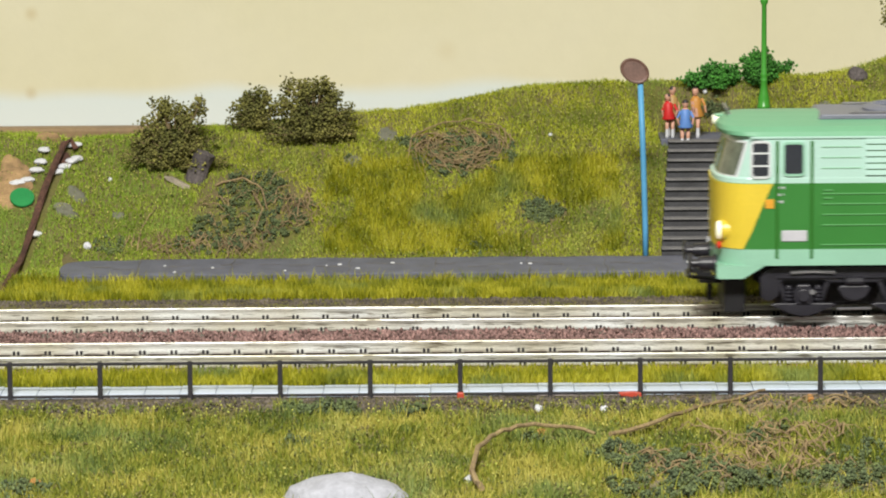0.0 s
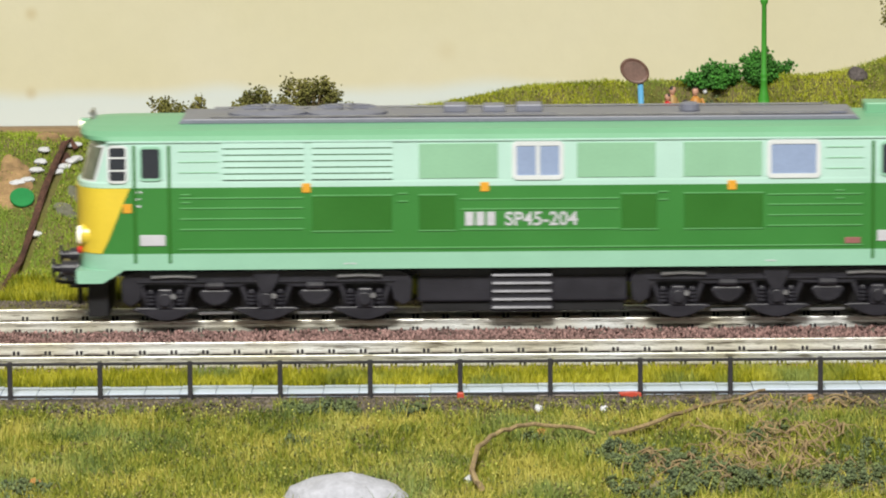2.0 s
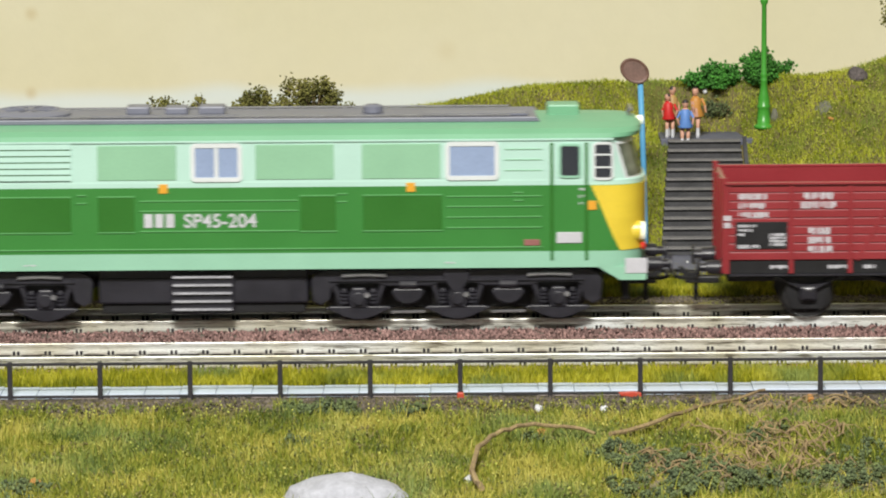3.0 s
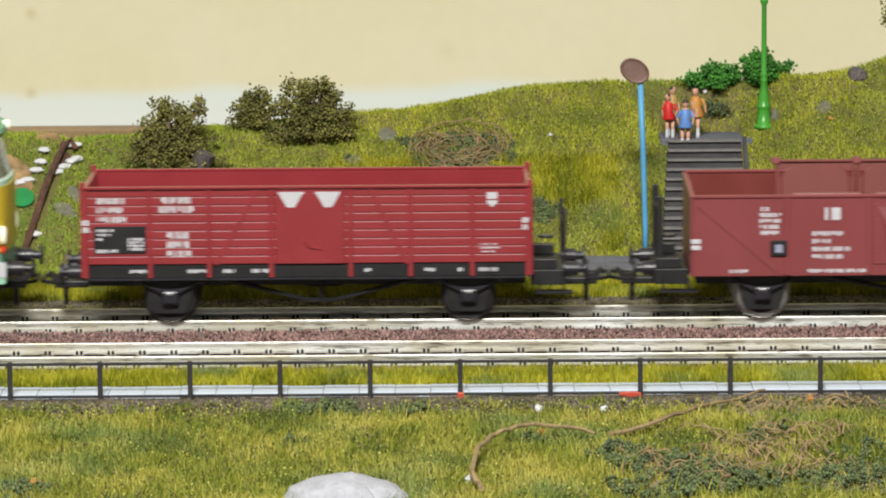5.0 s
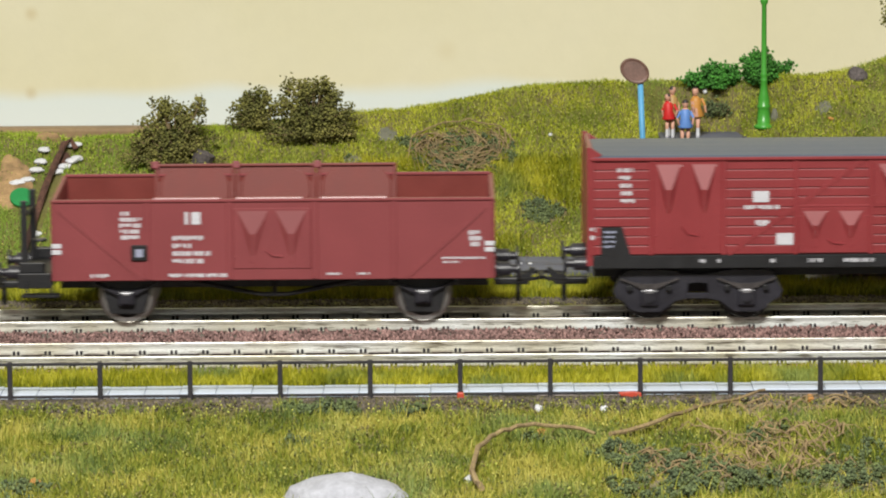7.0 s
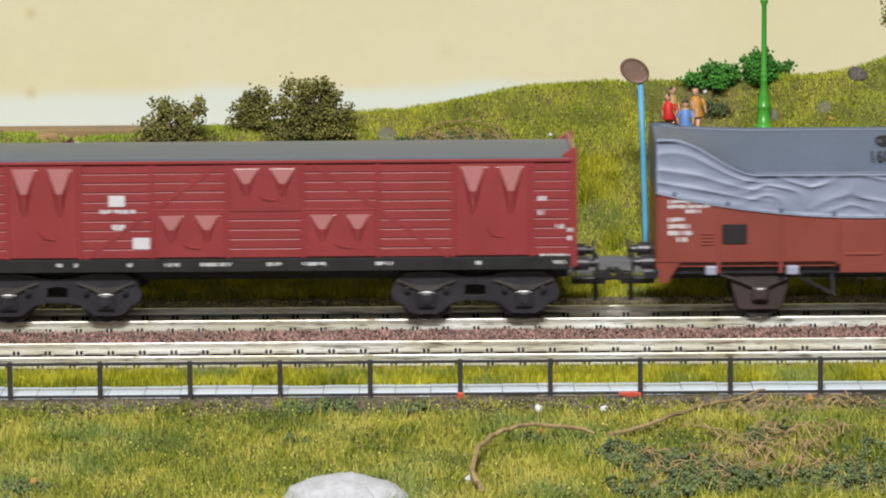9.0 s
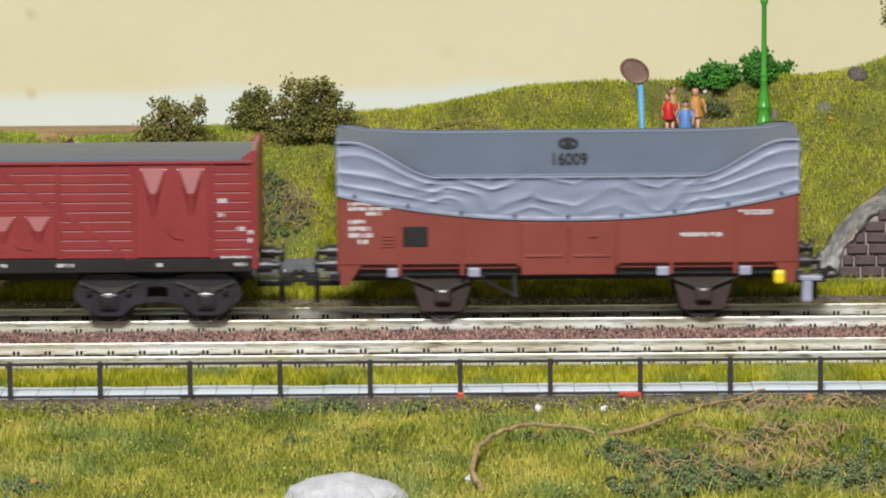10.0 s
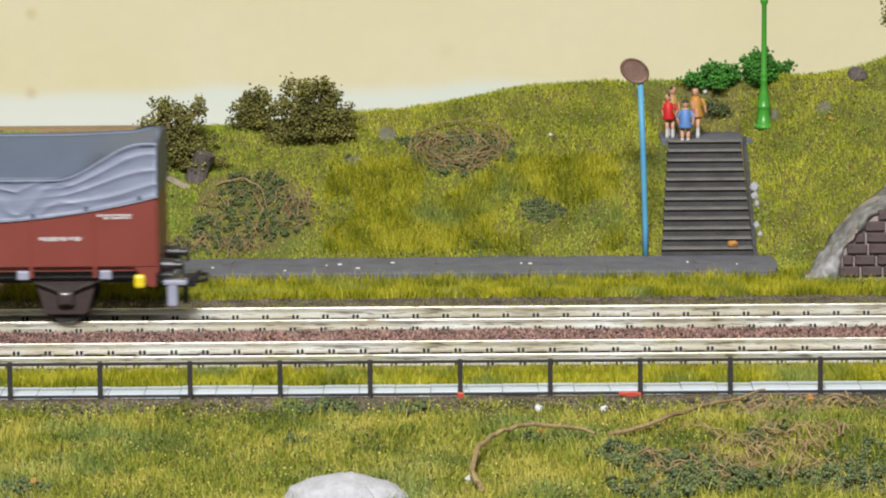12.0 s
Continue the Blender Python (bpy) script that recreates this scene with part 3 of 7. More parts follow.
def on_nose(levels, start, stop, grow=0.15, n=24, mirror=1):
    """A thin skin that follows the nose between two plan positions at each level: start and stop are arc shares."""
    bm = bmesh.new()
    rows_out, rows_in = [], []
    for k, (z, e, w) in enumerate(levels):
        pts = [Vector((x, y)) for x, y in nose_path(e, w)]
        acc = [0.0]
        for a, b in zip(pts, pts[1:]):
            acc.append(acc[-1] + (b - a).length)
        a0, a1 = start(k, pts, acc), stop(k, pts, acc)
        for rows, g in ((rows_out, grow), (rows_in, -0.3)):
            row = []
            for i in range(n + 1):
                s = a0 + (a1 - a0) * i / n
                j = max(q for q in range(len(acc) - 1) if acc[q] <= s)
                d = (pts[j + 1] - pts[j])
                p = pts[j] + d * ((s - acc[j]) / max(1e-9, acc[j + 1] - acc[j]))
                nrm = Vector((-d.y, d.x)).normalized() * (-1 if (pts[j].x * -d.y + pts[j].y * d.x) < 0 else 1)
                q = p + nrm * g
                row.append(bm.verts.new((q.x * mirror, q.y * mirror, z)))
            rows.append(row)
    def sheet(rows):
        for a, b in zip(rows, rows[1:]):
            for i in range(n):
                bm.faces.new((a[i], a[i + 1], b[i + 1], b[i]))
    sheet(rows_out), sheet(rows_in)
    for k in range(len(levels) - 1):
        for i in (0, n):
            bm.faces.new((rows_out[k][i], rows_out[k + 1][i], rows_in[k + 1][i], rows_in[k][i]))
    for k in (0, len(levels) - 1):
        for i in range(n):
            bm.faces.new((rows_out[k][i], rows_out[k][i + 1], rows_in[k][i + 1], rows_in[k][i]))
    return bm


def arc_at_x(xs):
    """Arc length at which the near side reaches the plan position xs[k]."""
    def f(k, pts, acc):
        for i in range(len(pts) - 1):
            if pts[i].x >= xs[k] > pts[i + 1].x:
                return acc[i] + (acc[i + 1] - acc[i]) * (pts[i].x - xs[k]) / (pts[i].x - pts[i + 1].x)
        return acc[len(pts) // 2]
    return f


def arc_at_y(ys):
    def f(k, pts, acc):
        for i in range(2, len(pts) - 3):
            if pts[i].y <= ys[k] < pts[i + 1].y:
                return acc[i] + (acc[i + 1] - acc[i]) * (ys[k] - pts[i].y) / (pts[i + 1].y - pts[i].y)
        return acc[-1] / 2
    return f


def far_side(f):
    return lambda k, pts, acc: acc[-1] - f(k, pts, acc)


def rounded_ring(x0, x1, z0, z1, t, r, y0, y1):
    """A frame with rounded corners, t wide, from y0 to y1."""
    loops = []
    for inset, rad in ((0, r), (t, max(0.25, r - t))):
        pts = []
        for k, (cx, cz) in enumerate(((x1 - inset - rad, z1 - inset - rad), (x0 + inset + rad, z1 - inset - rad), (x0 + inset + rad, z0 + inset + rad), (x1 - inset - rad, z0 + inset + rad))):
            for i in range(5):
                a = math.pi / 2 * (k + i / 4)
                pts.append((cx + rad * math.cos(a), cz + rad * math.sin(a)))
        loops.append(pts)
    bm = bmesh.new()
    rings = [[bm.verts.new((u, y, w)) for u, w in pts] for pts, y in ((loops[0], y0), (loops[0], y1), (loops[1], y1), (loops[1], y0))]
    n = len(rings[0])
    for a, b in zip(rings, rings[1:] + rings[:1]):
        for i in range(n):
            bm.faces.new((a[i], a[(i + 1) % n], b[(i + 1) % n], b[i]))
    return bm


def side_window(parent, x0, x1, z0, z1, s, frame_mat, glass_mat, bars_h=0, bars_v=0, t=0.5):
    y = s * 16.5
    win = part("window", box(x0 + t, x1 - t, y - 0.15, y + 0.15, z0 + t, z1 - t, 0.0), glass_mat, parent, "glazed side window")
    bm = rounded_ring(x0, x1, z0, z1, t, 1.1, y - 0.35, y + 0.35)
    for k in range(bars_h):
        zc = z0 + (z1 - z0) * (k + 1) / (bars_h + 1)
        box(x0 + t, x1 - t, y - 0.3, y + 0.3, zc - 0.2, zc + 0.2, 0.05, bm, seg=1)
    for k in range(bars_v):
        xc = x0 + (x1 - x0) * (k + 1) / (bars_v + 1)
        box(xc - 0.45, xc + 0.45, y - 0.3, y + 0.3, z0 + t, z1 - t, 0.05, bm, seg=1)
    part("window_frame", bm, frame_mat, win, "pale window frame")


def bogie(parent, cx, axles):
    """Deep top beam with ends that curl down, guides at each axle, a shallow V-shaped spring beam under each wheel, brake blocks between."""
    x0, x1 = cx - 33.0, cx + 33.0
    # black box made deep so it stands in for the dark between the wheels
    b = part("bogie", box(x0 + 4, x1 - 4, -7, 7, 2.4, 11, 0.6), BLACK, parent, "blue-black three-axle bogie")
    for s in (-1, 1):
        y = s * 13.2
        top = [(x0 + 0.4, 5.2), (x0, 9.6), (x0 + 1.0, 11.4), (x0 + 3.4, 12.2), (x1 - 3.4, 12.2), (x1 - 1.0, 11.4), (x1, 9.6), (x1 - 0.4, 5.2), (x1 - 2.2, 4.2), (x1 - 4.2, 5.4), (x1 - 4.8, 8.0)]
        low = []
        for a in reversed(axles):
            low += [(a + 6.2, 8.5), (a + 4.4, 9.4), (a - 4.4, 9.4), (a - 6.2, 8.5)]
        part("side_frame", prism(top + low + [(x0 + 4.8, 8.0), (x0 + 4.2, 5.4), (x0 + 2.2, 4.2)], y - 0.8, y + 0.8, r=0.2), BOGIE_GREY, b)
        part("frame_lip", box(x0 + 4, x1 - 4, y + s * 0.9 - 0.35, y + s * 0.9 + 0.35, 9.55, 9.95, 0.12, seg=1), DARK_GREY, b)
        for a in axles:
            beam = [(a - 7.6, 3.5), (a - 6.4, 3.9), (a + 6.4, 3.9), (a + 7.6, 3.5), (a + 3.2, 1.7), (a + 0.9, 0.95), (a - 0.9, 0.95), (a - 3.2, 1.7)]
            part("spring_beam", prism(beam, y + s * 0.5 - 0.7, y + s * 0.5 + 0.7, r=0.18), BOGIE_GREY, b)
            ab = prism([(a - 1.9, 3.6), (a - 2.3, 6.4), (a - 1.4, 8.2), (a + 1.4, 8.2), (a + 2.3, 6.4), (a + 1.9, 3.6)], y + s * 0.6 - 0.9, y + s * 0.6 + 0.8, r=0.3)
            cyl(1.5, 0.9, T(a, y + s * 1.3, 5.8, -90 * s), ab, 14, bevel=0.2)
            part("axlebox", ab, BOGIE_GREY, b)
            part("axle_cap", cyl(0.62, 0.5, T(a + 1.9, y + s * 1.6, 6.6, -90 * s), n=10), STEEL, b)
            for d in (-1, 1):
                lk = prism([(a + d * 5.0, 9.2), (a + d * 6.3, 9.2), (a + d * 4.3, 3.8), (a + d * 3.2, 3.8)], y - 0.5, y + 0.5, r=0.12)
                part("hanger_link", lk, BOGIE_GREY, b)
                sp = lathe([(0.6, 0)] + [(1.15 if k % 2 else 0.75, 0.2 + k * 0.42) for k in range(9)] + [(0.6, 3.9)], 12, T(a + d * 3.3, y + s * 0.2, 4.0))
                part("coil_spring", sp, DARK_GREY, b)
        for a in ((axles[0] + axles[1]) / 2, (axles[1] + axles[2]) / 2):
            br = prism([(a - 3.8, 7.2), (a - 3.0, 8.0), (a + 3.0, 8.0), (a + 3.8, 7.2), (a + 2.6, 5.3), (a + 0.8, 4.5), (a - 0.8, 4.5), (a - 2.6, 5.3)], y + s * 0.9 - 0.9, y + s * 0.9 + 0.8, r=0.3)
            part("brake_block", br, BOGIE_GREY, b)
            part("brake_rod", tube([(a - 3.8, y + s * 1.2, 2.6), (a + 3.8, y + s * 1.2, 2.7)], 0.32), STEEL, b)
            part("brake_cylinder", cyl(1.0, 4.2, T(a - 2.1, y + s * 1.6, 9.0, 0, 90), n=14, bevel=0.25), DARK_GREY, b)
        part("bracket", prism([(cx - 3.6, 13.0), (cx + 3.6, 13.0), (cx + 2.4, 9.8), (cx + 1.0, 7.2), (cx - 1.0, 7.2), (cx - 2.4, 9.8)], y + s * 1.3 - 0.5, y + s * 1.3 + 0.6, r=0.2), BOGIE_GREY, b)
        for p0, p1 in ((x0 + 7, x0 + 17), (x1 - 17, x1 - 7)):
            part("pipe", tube([(p0, y + s * 1.2, 11.0), ((p0 + p1) / 2, y + s * 1.2, 11.25), (p1, y + s * 1.2, 11.0)], 0.5), STEEL, b)
    for a in axles:
        wheelset(parent, a, 5.75, 5.75)


def locomotive():
    v = vehicle("diesel_locomotive", "two-tone green model diesel locomotive with yellow noses, hauling wagons", "locomotive", 162.1)
    low = [(12.9, 100.5, 16.5), (16.6, 100.6, 16.5)]
    part("skirt", loft(low), G_SKIRT, v, "mid green lower skirt")
    part("lower_body", loft([(16.6, 100.5, 16.45), (24, 100.6, 16.5), (31.6, 100.7, 16.5)]), G_DARK, v, "dark green lower body side")
    part("upper_body", loft([(31.6, 100.7, 16.5), (32.6, 100.6, 16.5), (33.0, 99.8, 16.45), (41.9, 97.4, 16.4)]), G_LIGHT, v, "pale green upper body side")
    part("roof", loft([(41.9, 98.4, 16.55), (42.3, 99.4, 16.55), (43.2, 99.9, 15.9), (44.2, 99.8, 14.2), (45.1, 98.8, 10.8), (45.8, 97.2, 7), (46.3, 94, 3)]), G_ROOF, v, "rounded green roof")
    g = bmesh.new()
    for s in (-1, 1):
        box(-93, 93, s * 16.55 - 0.22, s * 16.55 + 0.22, 41.7, 42.2, 0.1, g, seg=1)
    part("gutter", g, G_LIGHT, v)
    for d in (1, -1):
        turn = 1 if d == 1 else -1
        lv = [(16.7, 100.5, 16.45), (20, 100.55, 16.47), (24, 100.6, 16.5), (28, 100.65, 16.5), (31.5, 100.7, 16.5)]
        xs = [-94.4 + (-87.9 + 94.4) * k / 4 for k in range(5)]
        part("nose_panel", on_nose(lv, arc_at_x(xs), far_side(arc_at_x(xs)), 0.3, 70, turn), YELLOW, v, "yellow warning panel on the nose")
        wl = [(33.3, 99.7, 16.45), (36.5, 98.75, 16.43), (40.6, 97.6, 16.4)]
        rim = [(32.8, 99.85, 16.46), (36.5, 98.75, 16.43), (41.1, 97.5, 16.4)]
        for a, b in ((-14.6, -0.9), (0.9, 14.6)):
            win = part("windscreen", on_nose(wl, arc_at_y([a] * 3), arc_at_y([b] * 3), 0.26, 24, turn), SCREEN, v, "cab windscreen, hill reflection in its grey-green colour")
            part("window_frame", on_nose(rim, arc_at_y([a - 0.45] * 3), arc_at_y([b + 0.45] * 3), 0.16, 24, turn), SILVER, win, "pale window frame")
        # beam and buffers
        beam = prism([(-100.4, 12.9), (-100.4, 10.2), (-100.0, 9.9), (-94.5, 9.9), (-91.6, 11.6), (-89.5, 12.9)], -16.4, 16.4)
        part("buffer_beam", beam, G_SKIRT, v, "green end beam", T(0, 0, 0, 0, 0, 0 if d == 1 else 180))
        for y in (-10, 10):
            buffer(v, -d * 100.2, y, 12.6, -d, 6.2)
        coupler(v, -d * 95.5, -d)
        part("rail_guard", box(-d * 96 - (2.4 if d == 1 else 0.8), -d * 96 + (2.4 if d == 1 else 0.8), -11, 11, 1.4 if d == 1 else 4.6, 9.9, 0.3), BLACK, v)
        for y in (-12.4, 12.4):
            lamp = part("headlamp", cyl(2.05, 3.4, T(-d * 96.9, y, 20.6, 0, -90 * d), n=20, bevel=0.45), LAMP_WHITE, v, "round pale headlamp")
            part("bezel", lathe([(2.1, 0), (2.45, 0), (2.45, 2.1), (2.1, 2.4)], 20, T(-d * 96.9, y, 20.6, 0, -90 * d)), YELLOW, lamp)
            part("tail_lamp", cyl(0.85, 1.0, T(-d * 99.2, y - 0.6, 17.2, 0, -90 * d), n=14, bevel=0.2), RED_LAMP, v, "small red tail lamp")
        part("roof_lamp", cyl(1.05, 1.6, T(-d * 98.8, 0, 44.3, 0, -90 * d), n=18, bevel=0.3), LAMP_WHITE, v, "round white lamp over the cab")
        hr = bmesh.new()
        for y in (-3.5, 0, 3.5):
            tube([(-d * 96.5, y, 45.3), (-d * 97.5, y, 47.2)], 0.25, hr)
        tube([(-d * 97.5, -5, 47.2), (-d * 97.5, 5, 47.2)], 0.35, hr)
        part("horn_rail", hr, STEEL, v)
        part("roof_box", box(d * 78.4, d * 85.7, -4.5, 3, 45.2, 48.4, 0.4) if d == 1 else box(-100, -96, -1, 1, 45, 45.6, 0.2), G_ROOF, v)
    # roof equipment
    part("roof_panel", prism([(-77.2, 45.2), (-76.4, 46.35), (75.8, 46.35), (76.8, 45.2)], -10.2, 10.2, r=0.25), ROOF_GREY, v, "grey roof hatch panel")
    for x, r in ((-57.4, 9.0), (-39.4, 9.3)):
        f = part("roof_fan", lathe([(r, 46.4), (r, 46.9), (r - 1.2, 47.5), (r - 2.4, 47.8), (r - 3, 47.6), (1.5, 47.6), (1.2, 47.8), (0.3, 47.8)], 32, T(x, 0, 0)), ROOF_GREY, v, "round grey roof fan")
        blades = bmesh.new()
        for k in range(10):
            join(box(1.3, r - 2.8, -0.12, 0.12, 47.5, 47.85), blades, T(x, 0, 0, 0, 0, 36 * k))
        part("grille", blades, ROOF_GREY, f)
    for x0, x1, y0, y1, h in ((-17.3, -12, -3, 3, 48.4), (-8.4, -3.3, -3, 3, 48.2), (-0.8, 5.2, -3, 3, 48.4), (-25, 8, -8.5, -5.5, 46.95), (50, 74, -8.2, -4, 46.9)):
        part("roof_vent", box(x0, x1, y0, y1, 46.5, h, 0.4), ROOF_GREY, v)
    part("roof_vent", lathe([(2.3, 46.5), (2.3, 47.9), (1.6, 48.3), (0.3, 48.4)], 18, T(38.8, 0, 0)), ROOF_GREY, v)
    rib = bmesh.new()
    for y in (-9.2, 9.2):
        box(-70, 70, y - 0.25, y + 0.25, 46.5, 46.9, 0.1, rib, seg=1)
    part("roof_rib", rib, STEEL, v)
    for s in (-1, 1):
        y = s * 16.5
        fl = 1 if s == -1 else -1

        def fx(a, b):
            return (a, b) if s == -1 else (-b, -a)

        # windows
        for a, b, z0, z1, h, w, fm, gm in ((-93.0, -88.3, 32.7, 41.3, 2, 0, SILVER, GLASS), (88.3, 93.0, 32.7, 41.3, 2, 0, SILVER, GLASS), (-85.8, -80.6, 33.2, 41.0, 0, 0, G_SKIRT, GLASS), (80.6, 85.8, 33.2, 41.0, 0, 0, G_SKIRT, GLASS), (-2.0, 9.6, 32.9, 41.6, 0, 1, SILVER, GREY_GLASS), (55.2, 67.3, 32.9, 41.6, 0, 0, SILVER, GREY_GLASS)):
            a, b = fx(a, b)
            side_window(v, a, b, z0, z1, s, fm, gm, h, w, 1.0 if gm is GREY_GLASS else 0.55)
        # upper panels
        for a, b in ((-22.9, -5.2), (12.6, 30.2), (36.5, 54.1)):
            a, b = fx(a, b)
            part("side_panel", box(a, b, y - 0.14, y + 0.14, 33.3, 41.2, 0.12, seg=1), G_UPPER_PANEL, v, "grey-green side panel")
        for a, b in ((-66.8, -49), (-46.7, -29.1)):
            a, b = fx(a, b)
            lou = part("louvre", box(a, b, y - 0.1, y + 0.1, 33.2, 41.5), G_PANEL, v, "pale green louvred panel")
            for k in range(6):
                z = 33.4 + k * 1.42
                part("slat", prism([(y, z), (y + s * 0.42, z), (y + s * 0.32, z + 1.12), (y, z + 1.12)], a - 0.3, b + 0.3, plane="yz"), G_LIGHT, lou)
        for a, b in ((-47, -29.1), (-22.9, -14.8), (22.6, 30.5), (36.7, 54.4)):
            a, b = fx(a, b)
            pn = part("lower_panel", box(a, b, y - 0.14, y + 0.14, 21.6, 29.5, 0.12, seg=1), G_PANEL, v, "deep green side panel")
            for z in (29.6, 21.5):
                part("panel_edge", box(a - 0.2, b + 0.2, y - 0.25, y + 0.25, z - 0.14, z + 0.14, 0.07, seg=1), G_RIB, pn)
        rb = bmesh.new()
        for a, b, zs in ((-76.8, -49, (29.2, 26.9, 24.5, 22.1)), (-13.6, 22, (28.6, 26.3, 21.7)), (55.4, 76.8, (29.2, 26.9, 24.5, 22.1)), (-77, 77, (17.6,))):
            a, b = fx(a, b)
            for z in zs:
                box(a, b, y - 0.24, y + 0.24, z - 0.14, z + 0.14, 0.07, rb, seg=1)
        for a in (-75.4, -26.6, 32.0, 71.6):
            a = a if s == -1 else -a
            for z in (30.0, 28.2):
                box(a - 1.1, a + 1.1, y - 0.28, y + 0.28, z - 0.13, z + 0.13, 0.06, rb, seg=1)
        part("body_rib", rb, G_RIB, v, "thin raised body ribs, highlight put into their lighter green")
        hr = bmesh.new()
        for a, b in ((-77, -68), (68.5, 77)):
            a, b = fx(a, b)
            for z in (39.8, 37.4, 35):
                box(a, b, y - 0.12, y + 0.14, z - 0.1, z + 0.1, 0.05, hr, seg=1)
        part("upper_rib", hr, G_UPPER_PANEL, v)
        part("maker_plate", box(*fx(72.8, 76.4), y - 0.2, y + 0.2, 17.9, 19.3, 0.1, seg=1), MAKER_RED, v, "small red-brown plate")
        for a in (-48.3, -8.2, 47.4, -88.6, 88.2):
            a = a if s == -1 else -a
            z = 32.4 if abs(a) < 60 else 28
            part("marker_plate", box(a - 1, a + 1, y - 0.25, y + 0.25, z - 2.1, z, 0.1, seg=1), ORANGE, v, "small orange marker plate")
        for a in (-83.0, 83.0):
            dr = bmesh.new()
            for x in (a - 3.9, a + 3.9):
                box(x - 0.35, x + 0.35, y - 0.3, y + 0.3, 14.5, 41.2, 0.15, dr, seg=1)
            part("door_handrail", dr, G_PANEL, v)
            part("step_plate", box(a - 2.9, a + 2.9, y - 0.25, y + 0.25, 18.4, 20.9, 0.12, seg=1), WHITE_INK, v, "white plate on the cab door")
            bars(v, a - 3.6 if a < 0 else a + 2.2, 30.9, y + s * 0.1, [(0, 1.6), (0, 1.3), (0, 1.2)], 0.5, 1.6)
        for a in (-40, -38.5, 55, 56):
            bars(v, a * fl, 14.3, y + s * 0.1, [(0, 1.5)], 0.35)
        part("number_panel", box(*fx(95.6, 100.6), y - 0.1, y + 0.12, 11.4, 14.9, 0.1, seg=1), WHITE_INK, v, "white print panel")
        bars(v, -12.6 if s == -1 else -16, 25.7, y + s * 0.12, [(0, 2.0)], 3.1)
        bars(v, -10.1 if s == -1 else -13.5, 25.7, y + s * 0.12, [(0, 1.9)], 3.1)
        bars(v, -7.7 if s == -1 else -11.1, 25.7, y + s * 0.12, [(0, 2.0)], 3.1)
        words("SP45-204", 4.35, WHITE_INK, v, at(4.5 if s == -1 else 0, y + s * 0.1, 22.6, 90, 0, 0 if s == -1 else 180), label="white class number lettering")
    # underframe
    tank = part("fuel_tank", box(-23.5, 24, -13, 13, 4.6, 12.9, 0.5), BOGIE_GREY, v, "black fuel tank between the bogies")
    part("tank_sump", box(-22.8, 23.3, -12, 12, 2.2, 4.6, 0.3), BLACK, tank)
    for s in (-1, 1):
        st = box(-7, 7.2, s * 13.6 - 0.5, s * 13.6 + 0.5, 2.4, 11.8, 0.3)
        grille = part("battery_grille", st, BOGIE_GREY, v)
        for k in range(5):
            z = 3.3 + k * 1.85
            part("slat", prism([(s * 13.8, z), (s * 14.8, z), (s * 14.6, z + 0.5), (s * 13.8, z + 0.75)], -6.6, 6.8, plane="yz"), GRILLE_STEEL, grille)
    for s in (-1, 1):
        for a, b in ((-23.3, -7.4), (7.6, 23.8)):
            part("tank_band", box(a, b, s * 13.1 - 0.2, s * 13.1 + 0.2, 10.2, 10.6, 0.1, seg=1), BLACK, tank)
    part("underframe", box(-94, 94, -11, 11, 10.8, 12.8), BLACK, v)
    bogie(v, -57.6, (-80.6, -57.8, -35.4))
    bogie(v, 57.6, (35.4, 57.8, 80.6))
    return v


locomotive()

# ---- goods wagons ----
RED_A = mat("carmine_wagon_plastic", (0.265, 0.021, 0.028), 0.42, vary=0.06, grain=0.5, patch=9, bump=0.06, coat=0.6)
RED_B = mat("dusty_red_wagon_plastic", (0.215, 0.037, 0.042), 0.55, vary=0.06, grain=0.5, patch=9, bump=0.06, coat=0.3)
RED_C = mat("oxide_red_wagon_plastic", (0.235, 0.025, 0.030), 0.45, vary=0.07, grain=0.5, patch=9, bump=0.06, coat=0.35)
RED_B_SHEEN = mat("dusty_red_pressed_steel", (0.215, 0.037, 0.042), 0.42, vary=0.05, grain=0.5, patch=9, bump=0.03, coat=1.0)
RED_C_SHEEN = mat("oxide_red_pressed_steel", (0.235, 0.025, 0.030), 0.42, vary=0.05, grain=0.5, patch=9, bump=0.03, coat=1.0)
for worn in (RED_B_SHEEN, RED_C_SHEEN):
    worn.node_tree.nodes["Principled BSDF"].inputs["Coat Roughness"].default_value = 0.42
RED_D = mat("brown_red_wagon_plastic", (0.205, 0.039, 0.029), 0.5, vary=0.06, grain=0.5, patch=9, bump=0.06, coat=0.3)
# inner faces and lids, darker than the outer red
RED_INSIDE = mat("dark_red_inner_face", (0.17, 0.027, 0.02), 0.5, vary=0.08, grain=0.5, patch=6)
# leaf springs: lighter grey carries the highlight along the leaves
SPRING = mat("grey_spring_highlight", (0.075, 0.066, 0.066), 0.45, 0.3, vary=0.2)
BROWN = mat("brown_axle_guard_plastic", (0.042, 0.027, 0.026), 0.55, vary=0.15)
# one cloth in two tones: darker slope, front drape coloured as if better lit
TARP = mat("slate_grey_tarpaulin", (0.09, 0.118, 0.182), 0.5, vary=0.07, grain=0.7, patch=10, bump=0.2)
DRAPE = mat("lit_grey_tarpaulin_edge", (0.215, 0.25, 0.36), 0.45, vary=0.06, grain=0.7, patch=10, bump=0.15)
GREY_ROOF = mat("slate_grey_wagon_roof", (0.09, 0.11, 0.15), 0.45, vary=0.06, grain=0.6, patch=12)
YELLOW_BIT = mat("yellow_plastic", (0.75, 0.6, 0.02), 0.4, vary=0.06)
